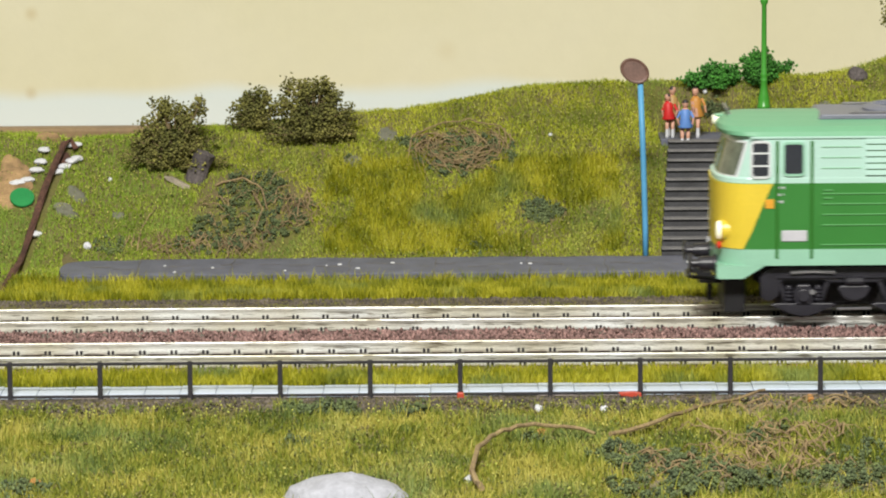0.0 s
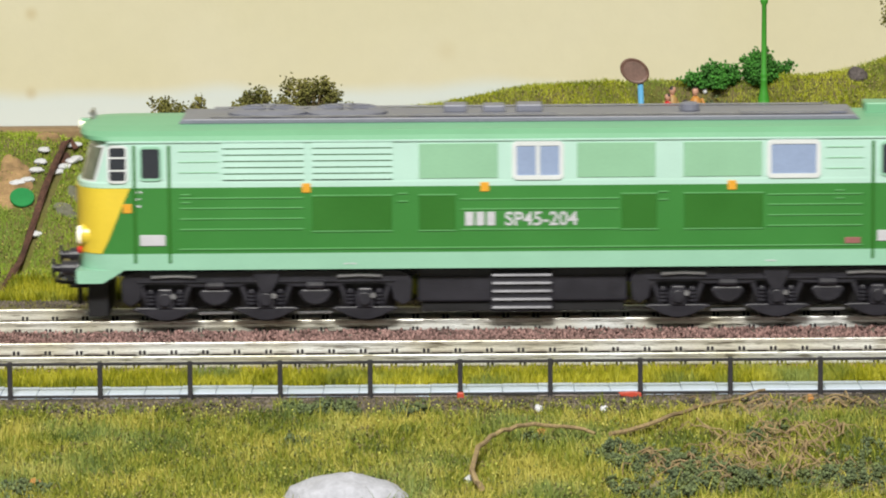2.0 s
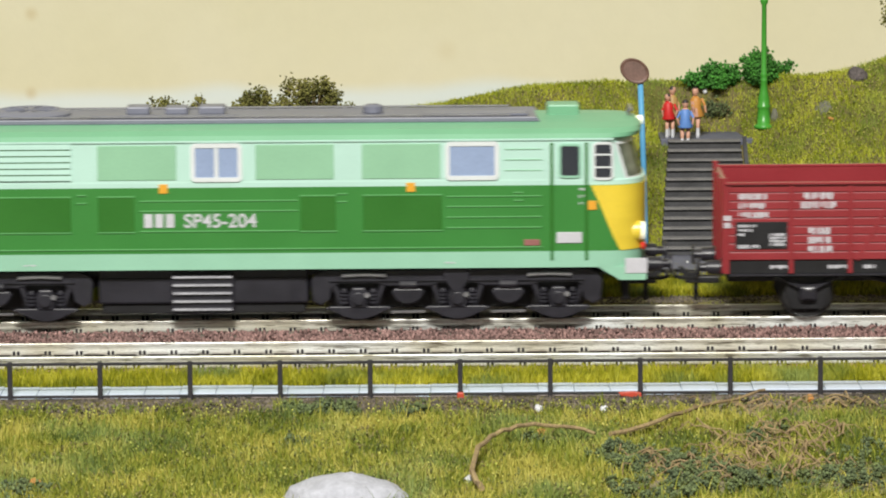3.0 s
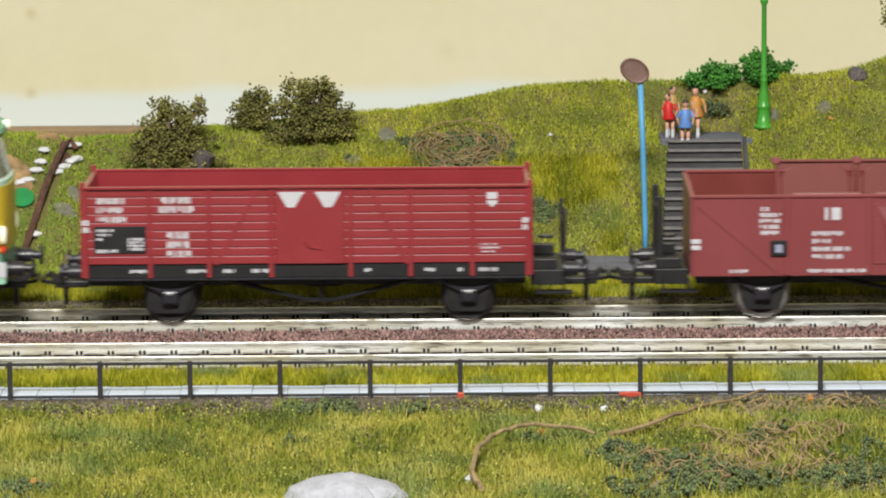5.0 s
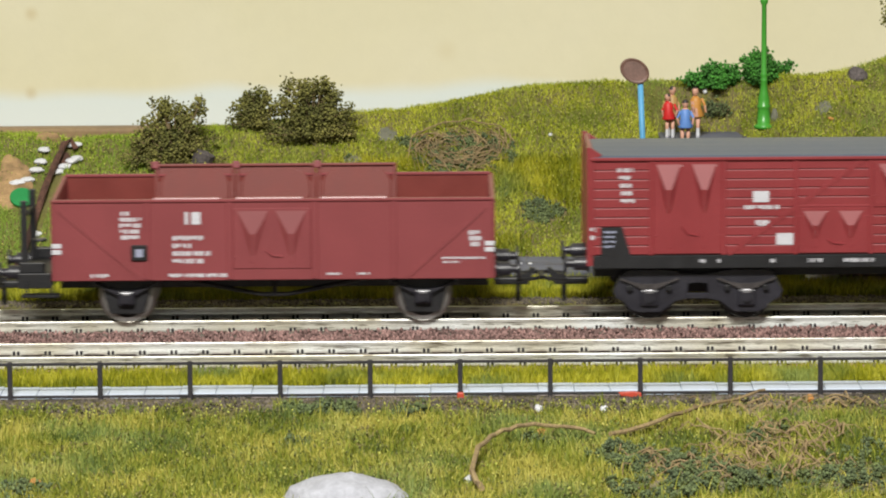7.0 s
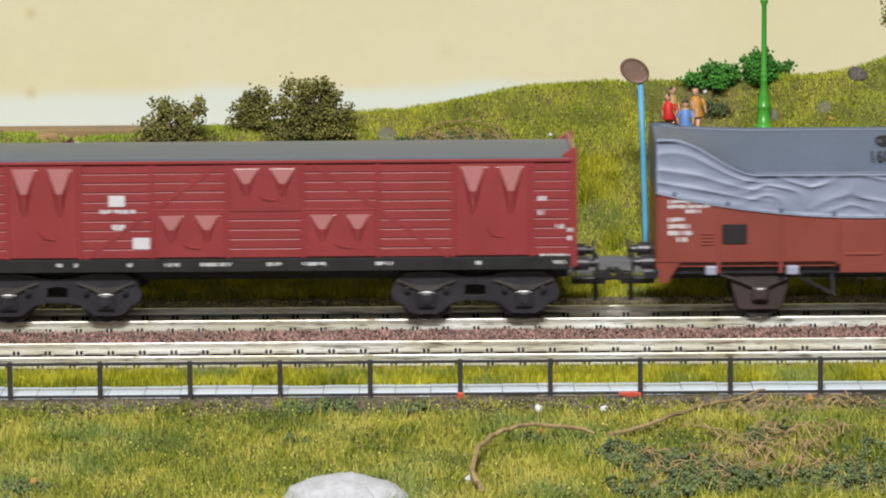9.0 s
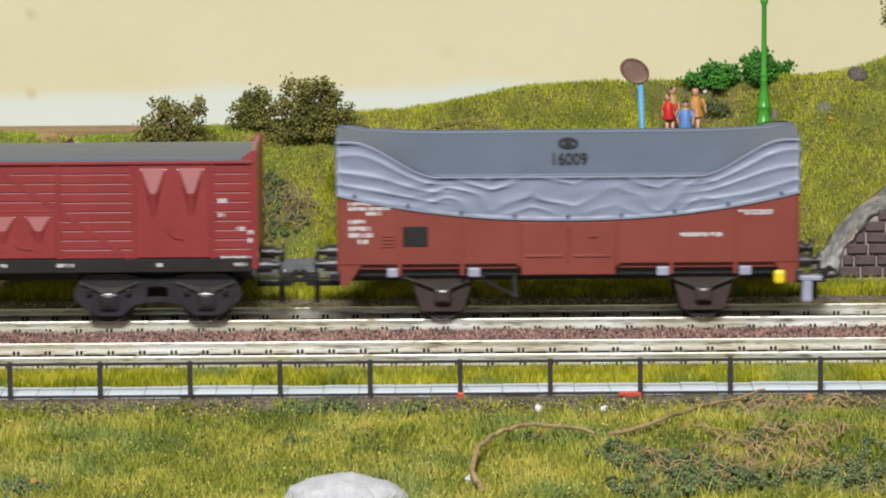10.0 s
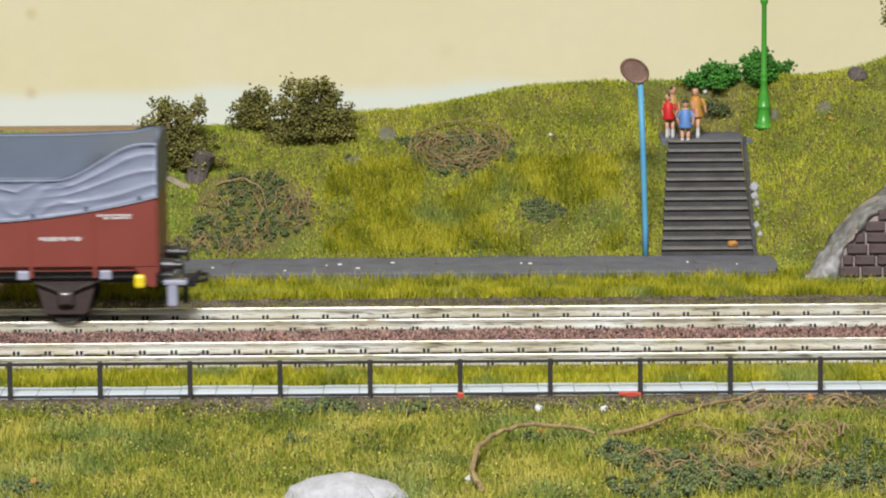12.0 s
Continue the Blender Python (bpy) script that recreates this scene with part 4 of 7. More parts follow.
LILAC = mat("pale_blue_grey_plastic", (0.32, 0.34, 0.46), 0.45, vary=0.1)


def post(parent, x, s, z0, z1, material, y=15.5, w=0.55):
    part("post", box(x - w, x + w, s * y - 0.45, s * y + 0.45, z0, z1, 0.15, seg=1), material, parent)


def diagonal(parent, a, b, s, material, y=15.5):
    d = Vector((b[0] - a[0], 0, b[1] - a[1]))
    n = Vector((d.z, 0, -d.x)).normalized() * 0.5
    pts = [(a[0] + n.x, a[1] + n.z), (b[0] + n.x, b[1] + n.z), (b[0] - n.x, b[1] - n.z), (a[0] - n.x, a[1] - n.z)]
    part("diagonal_brace", prism(pts, s * y - 0.38, s * y + 0.38), material, parent)


def planks(parent, x0, x1, z0, z1, n, s, material, y=15.2):
    """Boards one above another with open joints."""
    h = (z1 - z0) / n
    for k in range(n):
        lo, hi = z0 + k * h + 0.05, z0 + (k + 1) * h - 0.03
        part("plank", prism([(s * (y - 0.3), lo), (s * (y + 0.24), lo), (s * (y + 0.45), lo + 0.14), (s * (y + 0.45), hi - 0.17), (s * (y + 0.36), hi - 0.02), (s * (y + 0.1), hi), (s * (y - 0.3), hi)], x0, x1, plane="yz"), material, parent)


def leaf_door(parent, x0, x1, z0, z1, s, material, y=15.4):
    """A double door: two leaves, each pressed with a pair of long folds, hinges and a bolt."""
    d = part("door", box(x0, x1, s * y - 0.5, s * y + 0.2, z0, z1, 0.15, seg=1), material, parent, "double pressed door")
    mid, yf = (x0 + x1) / 2, s * (y + 0.25)
    for a, b in ((x0 + 0.5, mid - 0.4), (mid + 0.4, x1 - 0.5)):
        c = (a + b) / 2
        bm = bmesh.new()
        pts = [(a + 0.4, z1 - 0.8), (b - 0.4, z1 - 0.8), (c + 0.7, z0 + (z1 - z0) * 0.62), (c + 0.7, z0 + 1.2), (c - 0.7, z0 + 1.2), (c - 0.7, z0 + (z1 - z0) * 0.62)]
        prism(pts, yf - 0.3, yf + 0.3, bm, r=0.2)
        part("fold", bm, material, d)
    hw = box(x0 + 0.8, x1 - 0.8, yf - 0.25, yf + 0.25, z0 + 0.4, z0 + 0.85, 0.1, seg=1)
    for a in (x0 + 0.5, x1 - 0.5):
        for z in (z0 + (z1 - z0) * 0.2, z1 - (z1 - z0) * 0.2):
            box(a - 0.7, a + 0.7, yf - 0.3, yf + 0.3, z - 0.2, z + 0.2, 0.08, hw, seg=1)
    tube([(mid - 1.4, yf + s * 0.3, z0 + (z1 - z0) * 0.3), (mid, yf + s * 0.4, z0 + (z1 - z0) * 0.22), (mid + 2.4, yf + s * 0.3, z0 + (z1 - z0) * 0.2)], 0.25, hw)
    part("bolt", hw, material, d)
    return d


def running_gear(v, half, axles, z_sole, r=5.6, tyre=WHEEL, guard=None, tyre_label="", wide=1.0):
    part("underframe", box(-half + 1, half - 1, -10.5, 10.5, z_sole - 2.2, z_sole, 0.2), BLACK, v)
    for x in axles:
        wheelset(v, x, r, r, tyre, tyre_label)
        for s in (-1, 1):
            axle_guard(v, x, s, z_sole, BLACK, guard, wide)


def ends(v, left, right, z=11.6, left_len=5.8, right_len=5.8):
    for y in (-9.8, 9.8):
        buffer(v, left, y, z, -1, left_len)
        buffer(v, right, y, z, 1, right_len)
    coupler(v, left, -1)
    coupler(v, right, 1)


def platform(v, x0, x1, post_x, z=11.8, top=25.0, thick=0.42):
    bm = box(x0, x1, -13, 13, z - 3.5, z, 0.2)
    box(x0 + 0.4, x1 - 1.6, -12.5, -10, z, z + 2.4, 0.2, bm)
    box(x0 + 0.4, x1 - 1.6, 10, 12.5, z, z + 2.4, 0.2, bm)
    p = part("end_platform", bm, BLACK, v, "black end platform")
    for y in (-10, 10):
        part("stanchion", box(post_x - thick, post_x + thick, y - 0.6, y + 0.6, z, top, 0.15), BLACK, p)
    part("handrail", tube([(post_x, -10, top - 4), (post_x, 10, top - 4)], 0.4), BLACK, p)
    part("brake_wheel", lathe([(0.4, 0), (1.7, 0), (1.9, 0.3), (1.7, 0.6), (0.4, 0.6)], 16, T((x0 + x1) / 2, 0, z + 5.5)), DARK_GREY, p)
    for s in (-1, 1):
        sb = bmesh.new()
        box(min(x0, x1) + 1, max(x0, x1) + 2, s * 14 - 1.6, s * 14 + 1.6, 6.6, 7.2, 0.1, sb, seg=1)
        for x in (min(x0, x1) + 2, max(x0, x1)):
            tube([(x, s * 13, z - 2), (x, s * 13.5, 7)], 0.3, sb)
        part("step_board", sb, BLACK, p)


def plank_wagon():
    v = vehicle("open_wagon", "carmine open goods wagon with planked sides and white markings", "wagon", 330.5)
    h = 50.4
    part("floor_board", box(-h + 0.5, h - 0.5, -15, 15, 12.6, 14, 0.1), RED_A, v)
    for s in (-1, 1):
        y = s * 15.5
        planks(v, -h + 0.4, -7.0, 14, 31.3, 9, s, RED_A)
        planks(v, 8.6, h - 0.4, 14, 31.3, 9, s, RED_A)
        part("inner_wall", box(-h + 0.4, h - 0.4, s * 14.5 - 0.25, s * 14.5 + 0.25, 13.9, 31.2), RED_A, v)
        part("top_rail", box(-h, h, y - 0.9, y + 0.35, 31.2, 31.8, 0.15, seg=1), RED_A, v)
        leaf_door(v, -7.0, 8.6, 14, 31, s, RED_A)
        for x in (-49.8, -35.3, -22, -8, 9.9, 23.4, 37.3, 49.8):
            post(v, x if s == -1 else -x + 0.8, s, 10.9, 31.4, RED_A)
        for a, b in (((-11, 31), (-20.5, 14)), ((14.5, 31), (22.6, 14))):
            diagonal(v, a, b, s, RED_A)
        part("sole_bar", box(-h + 1, h - 1, s * 14.4 - 0.8, s * 14.4 + 0.6, 10.8, 13.9, 0.15, seg=1), BLACK, v, "black sole bar")
        part("lower_flange", box(-h + 1, h - 1, s * 14.6 - 0.9, s * 14.6 + 0.9, 10.3, 10.8, 0.1, seg=1), DARK_GREY, v)
        for a, b in ((-6.4, -0.6), (2.0, 7.8)):
            triangle(v, a, b, 26.9, 30.4, s * 15.95, WHITE_INK)
        truss(v, -22, 28, 10.6, 5.6, s)
        yb = s * 15.75
        bars(v, -47.2, 29.2, yb, [(0, 6.4), (0, 6.2), (0, 6.8)], 1.3, 2.1)
        bars(v, -33.2, 29.4, yb, [(0.6, 6.8), (0, 8)], 1.5, 2.1)
        bars(v, -31.5, 21.4, yb, [(0, 5.2), (0, 5.2), (0, 5.6)], 1.5, 2.1)
        bb = part("notice_board", box(-47.9, -36.2, yb - 0.2, yb + 0.2, 16.6, 22.8, 0.1, seg=1), BLACK, v, "black lettered board")
        bars(bb, -47.4, 22.2, yb + s * 0.25, [(0, 4.2), (0.2, 3.2), (0, 1.8)], 0.6, 1.0)
        bars(bb, -40.3, 20.2, yb + s * 0.25, [(0, 3.8), (0, 3.8), (0, 3.8), (0, 3.8)], 0.6, 0.75)
        bars(bb, -47.4, 17.6, yb + s * 0.25, [(0, 5)], 0.8)
        part("emblem", prism([(40.6, 30), (43, 30), (43, 27.6), (41.8, 26.6), (40.6, 27.6)], yb - 0.06, yb + 0.06), WHITE_INK, v, "white shield marking")
        part("emblem_band", box(40.6, 43, yb - 0.1, yb + 0.1, 28.2, 28.5), RED_A, v)
        bars(v, 39, 18.4, yb, [(0, 4), (0.2, 4.4), (0.4, 3.2)], 0.35, 0.85)
        for x in (-49.9, 49.2):
            bars(v, x - 0.7, 24.3, s * 16.1, [(0, 1.8), (0, 1.8)], 1.2, 1.6)
        for x, w in ((-40, 4), (-27, 4.5), (-19, 3), (-12.5, 4), (13, 1.6), (26.5, 2.6), (34, 1.4), (38.8, 4.4)):
            bars(v, x, 12.8, s * 15.25, [(0, w)], 0.8)
    for d in (-1, 1):
        part("end_wall", box(d * (h - 0.4) - 0.5, d * (h - 0.4) + 0.5, -15.4, 15.4, 13.9, 31.6, 0.15, seg=1), RED_A, v)
        for y in (-15.2, -5, 5, 15.2):
            part("end_post", box(d * h - 0.6, d * h + 0.6, y - 0.6, y + 0.6, 11, 32.8 if abs(y) > 10 else 31.5, 0.2, seg=1), RED_A, v)
    running_gear(v, h, (-31.2, 36.4), 10.6)
    platform(v, 50.6, 58.0, 58.2)
    ends(v, -50.4, 58, right_len=5.6)


def lid_wagon():
    v = vehicle("lidded_wagon", "dusty red steel goods wagon with raised hinged lids", "wagon", 467.0)
    h = 49.5
    part("floor_board", box(-h + 0.5, h - 0.5, -15, 15, 10.5, 12, 0.1), RED_B, v)
    for s in (-1, 1):
        top = 28.5 if s == -1 else 30.2
        y = s * 15.5
        part("side_wall", box(-h, h, y - 0.5, y + 0.3, 10.4, top, 0.15, seg=1), RED_B, v, "smooth steel side wall")
        part("inner_wall", box(-h + 0.6, h - 0.6, s * 14.8 - 0.15, s * 14.8 + 0.15, 11.9, top - 0.4), RED_INSIDE, v, "dark red inner face")
        part("top_rail", box(-h, h, y - 0.9, y + 0.6, top - 0.3, top + 0.4, 0.2, seg=1), RED_B, v)
        part("lower_rib", box(-h + 0.2, h - 0.2, y - 0.45, y + 0.45, 12.5, 12.85, 0.1, seg=1), RED_B, v)
        for x in (-28.3, -9.8, 9.4, 27.2):
            post(v, x, s, 10.6, top - 0.2, RED_B, 15.75, 0.7)
        leaf_door(v, -9.0, 8.6, 13, 26.8, s, RED_B, 15.75)
        for a, b in ((-8.0, -1.0), (0.6, 7.6)):
            funnel(v, a, b, 21.0, 26.2, s, 16.28, RED_B_SHEEN, 0.6)
        for a, b in (((-48.3, 26.8), (-29.4, 10.8)), ((48, 26.8), (30, 10.8))):
            diagonal(v, a, b, s, RED_B, 15.85)
        yb = s * 16.1
        bars(v, -34.5, 26.2, yb, [(0.3, 2.4), (0, 5), (0, 5), (0, 4.6), (0.3, 4.2)], 0.9, 1.35)
        bars(v, -19.8, 26.0, yb, [(0, 0.9)], 2.8)
        bars(v, -18.3, 26.0, yb, [(0, 2.2)], 2.8)
        bars(v, -22.6, 20.6, yb, [(0, 7.4), (0, 4.4), (0, 8.7), (0, 7.2)], 1.0, 1.75)
        bars(v, -23.6, 12.0, yb, [(0, 13.4)], 0.8)
        bars(v, -41.2, 12.0, yb, [(0, 4.4)], 0.8)
        bars(v, 12, 12.0, yb, [(0, 3.4)], 0.5)
        bars(v, 19, 12.0, yb, [(0, 3)], 0.5)
        bars(v, 44, 21.4, yb, [(0, 3.2), (0.2, 3), (0.5, 2.2)], 1.0, 1.3)
        bars(v, 38, 15.4, yb, [(0, 10), (0.4, 4)], 0.5, 0.9)
        bx = part("lamp_bracket", box(-32.0, -28.3, yb - 0.5, yb + 0.5, 15.0, 18.6, 0.2, seg=1), BLACK, v, "black square fitting")
        part("plate", box(-31, -29.3, yb + s * 0.5 - 0.1, yb + s * 0.5 + 0.1, 15.9, 17.7), LILAC, bx)
        for x in (-49.9, 47.7):
            for z in (16.5, 17.9):
                part("marking", box(x, x + 2.2, s * 15.95 - 0.2, s * 15.95 + 0.2, z, z + 1.05, 0.08, seg=1), WHITE_INK, v, "white block marking")
        truss(v, -24, 24, 10.4, 4.0, s)
    for d in (-1, 1):
        part("end_wall", prism([(-15.4, 10.4), (15.4, 10.4), (15.4, 30.2), (-15.4, 28.5)], d * h - 0.5, d * h + 0.5, plane="yz"), RED_B, v)
    for k, x0 in enumerate((-28.4, -9.6, 9.2)):
        x1 = x0 + 18.4
        lid = box(x0, x1, -0.4, 0.4, -5.8, 5.4, 0.2)
        box(x0, x1, -1.0, 0.6, 4.8, 5.5, 0.2, lid)
        box(x0 - 0.1, x0 + 0.7, -0.9, 0.5, -5.8, 5.2, 0.15, lid, seg=1)
        box(x1 - 0.7, x1 + 0.1, -0.9, 0.5, -5.8, 5.2, 0.15, lid, seg=1)
        c, w = (x0 + x1) / 2, (x1 - x0) / 2 - 1.2
        dish = [(c + w * math.copysign(abs(math.cos(a)) ** 0.55, math.cos(a)), -0.6 + 4.9 * math.copysign(abs(math.sin(a)) ** 0.7, math.sin(a))) for a in (2 * math.pi * (q + 0.5) / 28 for q in range(28))]
        bulge = prism(dish, -1.0, -0.3, r=0.3)
        m = at(0, 14.8, 27.4, -10)
        ld = part("lid", lid, RED_INSIDE, v, "raised hinged steel lid", m)
        part("lid_pressing", bulge, RED_INSIDE, ld)
        part("hinge", box(x0 - 0.9, x0 + 0.9, -1.1, 0.6, 4.4, 6.1, 0.2), RED_B, ld)
    lip = bmesh.new()
    for x0 in (-27, -8.4, 10.6):
        box(x0, x0 + 15.4, -16.2, -14.6, 28.6, 29.3, 0.3, lip)
    part("lid_lip", lip, RED_B, v)
    running_gear(v, h, (-33.5, 33.7), 10.2, 5.9, TYRE, None, "wheels with bright tyres")
    platform(v, -58.0, -50.4, -56.6, 11.8, 28, 0.75)
    ends(v, -57, 50, left_len=5.6)


def bogie_frame(v, cx, axles):
    """A cast two-axle bogie: side frame with a window in its middle, springs that sag over the axleboxes."""
    b = part("bogie", box(cx - 17, cx + 17, -7, 7, 5.5, 9.5, 0.4), BLACK, v, "blue-black two-axle bogie")
    for s in (-1, 1):
        y = s * 12.4
        a0, a1 = axles
        half = [(cx, 10.6), (cx + 4.6, 10.6), (a1 - 6.6, 11.2), (a1 - 3, 11.6), (a1 + 4.6, 11.6), (a1 + 6.4, 10.6), (a1 + 8.2, 6.8), (a1 + 7.6, 5.2), (a1 + 5.6, 4.4), (a1 + 4.4, 2.6), (a1 + 2.6, 1.9), (a1 - 2.6, 1.9), (a1 - 4.2, 3.0), (cx + 5.2, 4.6), (cx + 2.4, 4.9), (cx + 2.4, 8.6), (cx, 8.6)]
        for d in (-1, 1):
            part("side_frame", prism([(cx + d * (u - cx), w) for u, w in half], y - 0.8, y + 0.8, r=0.15), BOGIE_GREY, b)
        part("frame_sill", box(cx - 2.5, cx + 2.5, y - 0.7, y + 0.7, 4.9, 6.2, 0.2, seg=1), BOGIE_GREY, b)
        for a in axles:
            leaf = bmesh.new()
            for k in range(3):
                w = 6.6 - k * 1.5
                line = [(a - w, 9.9 - k * 0.5)] + [(a + w * u, 9.9 - k * 0.5 - 1.5 * (1 - u * u)) for u in (-0.6, -0.2, 0.2, 0.6)] + [(a + w, 9.9 - k * 0.5)]
                prism(line + [(p, q - 0.42) for p, q in reversed(line)], y + s * 1.1 - 0.5, y + s * 1.1 + 0.5, leaf)
            part("leaf_spring", leaf, SPRING, b)
            ab = box(a - 2, a + 2, y + s - 0.7, y + s + 0.7, 3.4, 7.2, 0.4)
            cyl(1.1, 0.6, T(a, y + s * 1.7, 5.4, -90 * s), ab, 12)
            part("axlebox", ab, DARK_GREY, b)
            part("axlebox_cap", box(a - 0.9, a + 0.9, y + s * 2.0 - 0.3, y + s * 2.0 + 0.3, 6.4, 7.3, 0.15), STEEL, b)
            for d in (-1, 1):
                part("shackle", cyl(0.7, 1.2, T(a + d * 4.4, y + s * 0.8, 7.6, -90 * s), n=10, bevel=0.15), BLACK, b)
    for a in axles:
        wheelset(v, a, 5.4, 5.4)


def slat_wagon():
    v = vehicle("covered_bogie_wagon", "oxide red planked covered bogie wagon with slate grey roof", "wagon", 609.1)
    h = 70.6
    part("floor_board", box(-h + 0.5, h - 0.5, -15, 15, 13.6, 15.4, 0.1), BLACK, v)
    xs = [-56.9, -40.5, -24.3, -7.4, 9.7, 26.6, 43.5, 61.2]
    for s in (-1, 1):
        def fx(a, b):
            return (a, b) if s == -1 else (-b, -a)
        y = s * 15.5
        part("inner_wall", box(-h, h, s * 14.7 - 0.4, s * 14.7 + 0.4, 15.3, 37.4), RED_C, v)
        part("top_rail", box(-h, h, y - 0.8, y + 0.5, 36.8, 37.6, 0.2, seg=1), RED_C, v)
        part("sole_bar", box(-h + 0.5, h - 0.5, s * 15 - 0.9, s * 15 + 0.5, 12.3, 15.3, 0.15, seg=1), BLACK, v, "black sole bar")
        planks(v, *fx(-40.5, -24.3), 15.4, 36.8, 10, s, RED_C)
        planks(v, *fx(26.6, 43.5), 15.4, 36.8, 10, s, RED_C)
        planks(v, *fx(-24.3, -7.4), 26.4, 36.8, 5, s, RED_C)
        planks(v, *fx(9.7, 26.6), 26.4, 36.8, 5, s, RED_C)
        planks(v, *fx(-7.4, 9.7), 15.4, 26.2, 5, s, RED_C)
        planks(v, *fx(-70.2, -57), 15.4, 36.8, 10, s, RED_C)
        planks(v, *fx(61.2, 70.2), 15.4, 36.8, 10, s, RED_C)
        leaf_door(v, *fx(-56.4, -41), 15.6, 36.6, s, RED_C)
        leaf_door(v, *fx(44, 60.7), 15.6, 36.6, s, RED_C)
        leaf_door(v, *fx(-23.8, -7.9), 15.6, 26.0, s, RED_C)
        leaf_door(v, *fx(10.2, 26.1), 15.6, 26.0, s, RED_C)
        leaf_door(v, *fx(-6.9, 9.2), 26.5, 36.6, s, RED_C)
        for x in (-70.2, *xs, 70.2):
            post(v, x if s == -1 else -x, s, 15.3, 37, RED_C)
        part("mid_rail", box(*fx(-24.3, 26.6), y - 0.4, y + 0.5, 26.0, 26.6, 0.15, seg=1), RED_C, v)
        for a, b in (((-9.5, 36.5), (-39.5, 15.5)), ((12.3, 36.5), (42.4, 15.5))):
            if s == 1:
                a, b = (-a[0], a[1]), (-b[0], b[1])
            diagonal(v, a, b, s, RED_C, 15.45)
        for c, z1, drop in ((-53, 36, 5.6), (-45, 36, 5.6), (48, 36, 5.6), (56.5, 36, 5.6), (-20, 25.2, 3.2), (-12, 25.2, 3.2), (14, 25.2, 3.2), (22, 25.2, 3.2), (-3, 35.6, 3.2), (5.2, 35.6, 3.2)):
            c = c if s == -1 else -c
            funnel(v, c - 2.7, c + 2.7, z1 - drop, z1, s, 15.93, RED_C_SHEEN, 0.2 * drop)
        yb = s * 15.75
        bars(v, -64.5, 35.2, yb, [(0, 3.8), (0.4, 2.8), (0.6, 2.8), (0.8, 2.6), (0.8, 3.4)], 0.9, 1.75)
        bars(v, -34, 29.8, yb, [(0, 3.8)], 2.5)
        bars(v, -36, 26.6, yb, [(0, 8.6)], 0.9)
        bars(v, -33.4, 23.2, yb, [(0, 3.4)], 1.3)
        bars(v, -28.7, 20.2, yb, [(0, 4)], 2.6)
        bars(v, 62.6, 29, yb, [(0, 2), (0, 1.6), (4, 2)], 1.0, 3.2)
        bars(v, 63, 15.9, yb, [(0, 7)], 0.5)
        nb = part("notice_board", prism([(-68.2, 12.5), (-68.2, 21.8), (-63.4, 21.8), (-60.6, 12.5)], yb - 0.3, yb + 0.2), BLACK, v, "black lettered board")
        bars(nb, -67.6, 21, yb + s * 0.38, [(0, 3.2), (0, 2.6), (0, 3), (0, 2.4)], 0.5, 1.1, LILAC)
        for x, w in ((-46, 1.4), (-42, 1.2), (-30, 1.2), (-21.5, 3.4), (-13.5, 7), (1.5, 3.4), (9.5, 5.5), (26, 4), (48.5, 1.4), (66, 3)):
            bars(v, x, 14.4, s * 15.95, [(0, w)], 0.8)
        for x in (-70.6, 69.2):
            bars(v, x, 21.8, s * 16.0, [(0, 1.4), (0, 1.4)], 1.0, 1.8)
    for d in (-1, 1):
        pts = [(-15.4, 15.3), (15.4, 15.3), (15.4, 37.3), (11, 38.0), (0, 38.7), (-11, 38.0), (-15.4, 37.3)]
        part("end_wall", prism(pts, d * h - 0.5, d * h + 0.5, plane="yz"), RED_C, v)
        for y in (-15.1, 15.1):
            part("end_post", prism([(d * (h + 0.8), 13), (d * (h + 0.8), 39.9), (d * (h - 0.2), 39.9), (d * (h - 2.6), 38.2), (d * (h - 0.9), 37.0), (d * (h - 0.9), 13)], y - 0.7, y + 0.7), RED_C, v)
        part("end_capping", box(d * (h - 0.1) - 0.5, d * (h - 0.1) + 0.5, -14.4, 14.4, 37.4, 39.7, 0.2, seg=1), RED_C, v)
    arc = [(-15.9, 37.6), (-15.4, 38.0), (-11, 38.6), (-6, 39.0), (0, 39.2), (6, 39.0), (11, 38.6), (15.4, 38.0), (15.9, 37.6)]
    part("roof", prism(arc + [(y, z - 0.5) for y, z in reversed(arc[1:-1])], -h + 0.7, h - 0.7, plane="yz"), GREY_ROOF, v, "slate grey curved roof")
    part("underframe", box(-h + 1, h - 1, -9, 9, 9.6, 13.4, 0.2), BLACK, v)
    bogie_frame(v, -46.2, (-57.2, -35.2))
    bogie_frame(v, 48.4, (37.4, 59.4))
    ends(v, -h, h, 12.8)


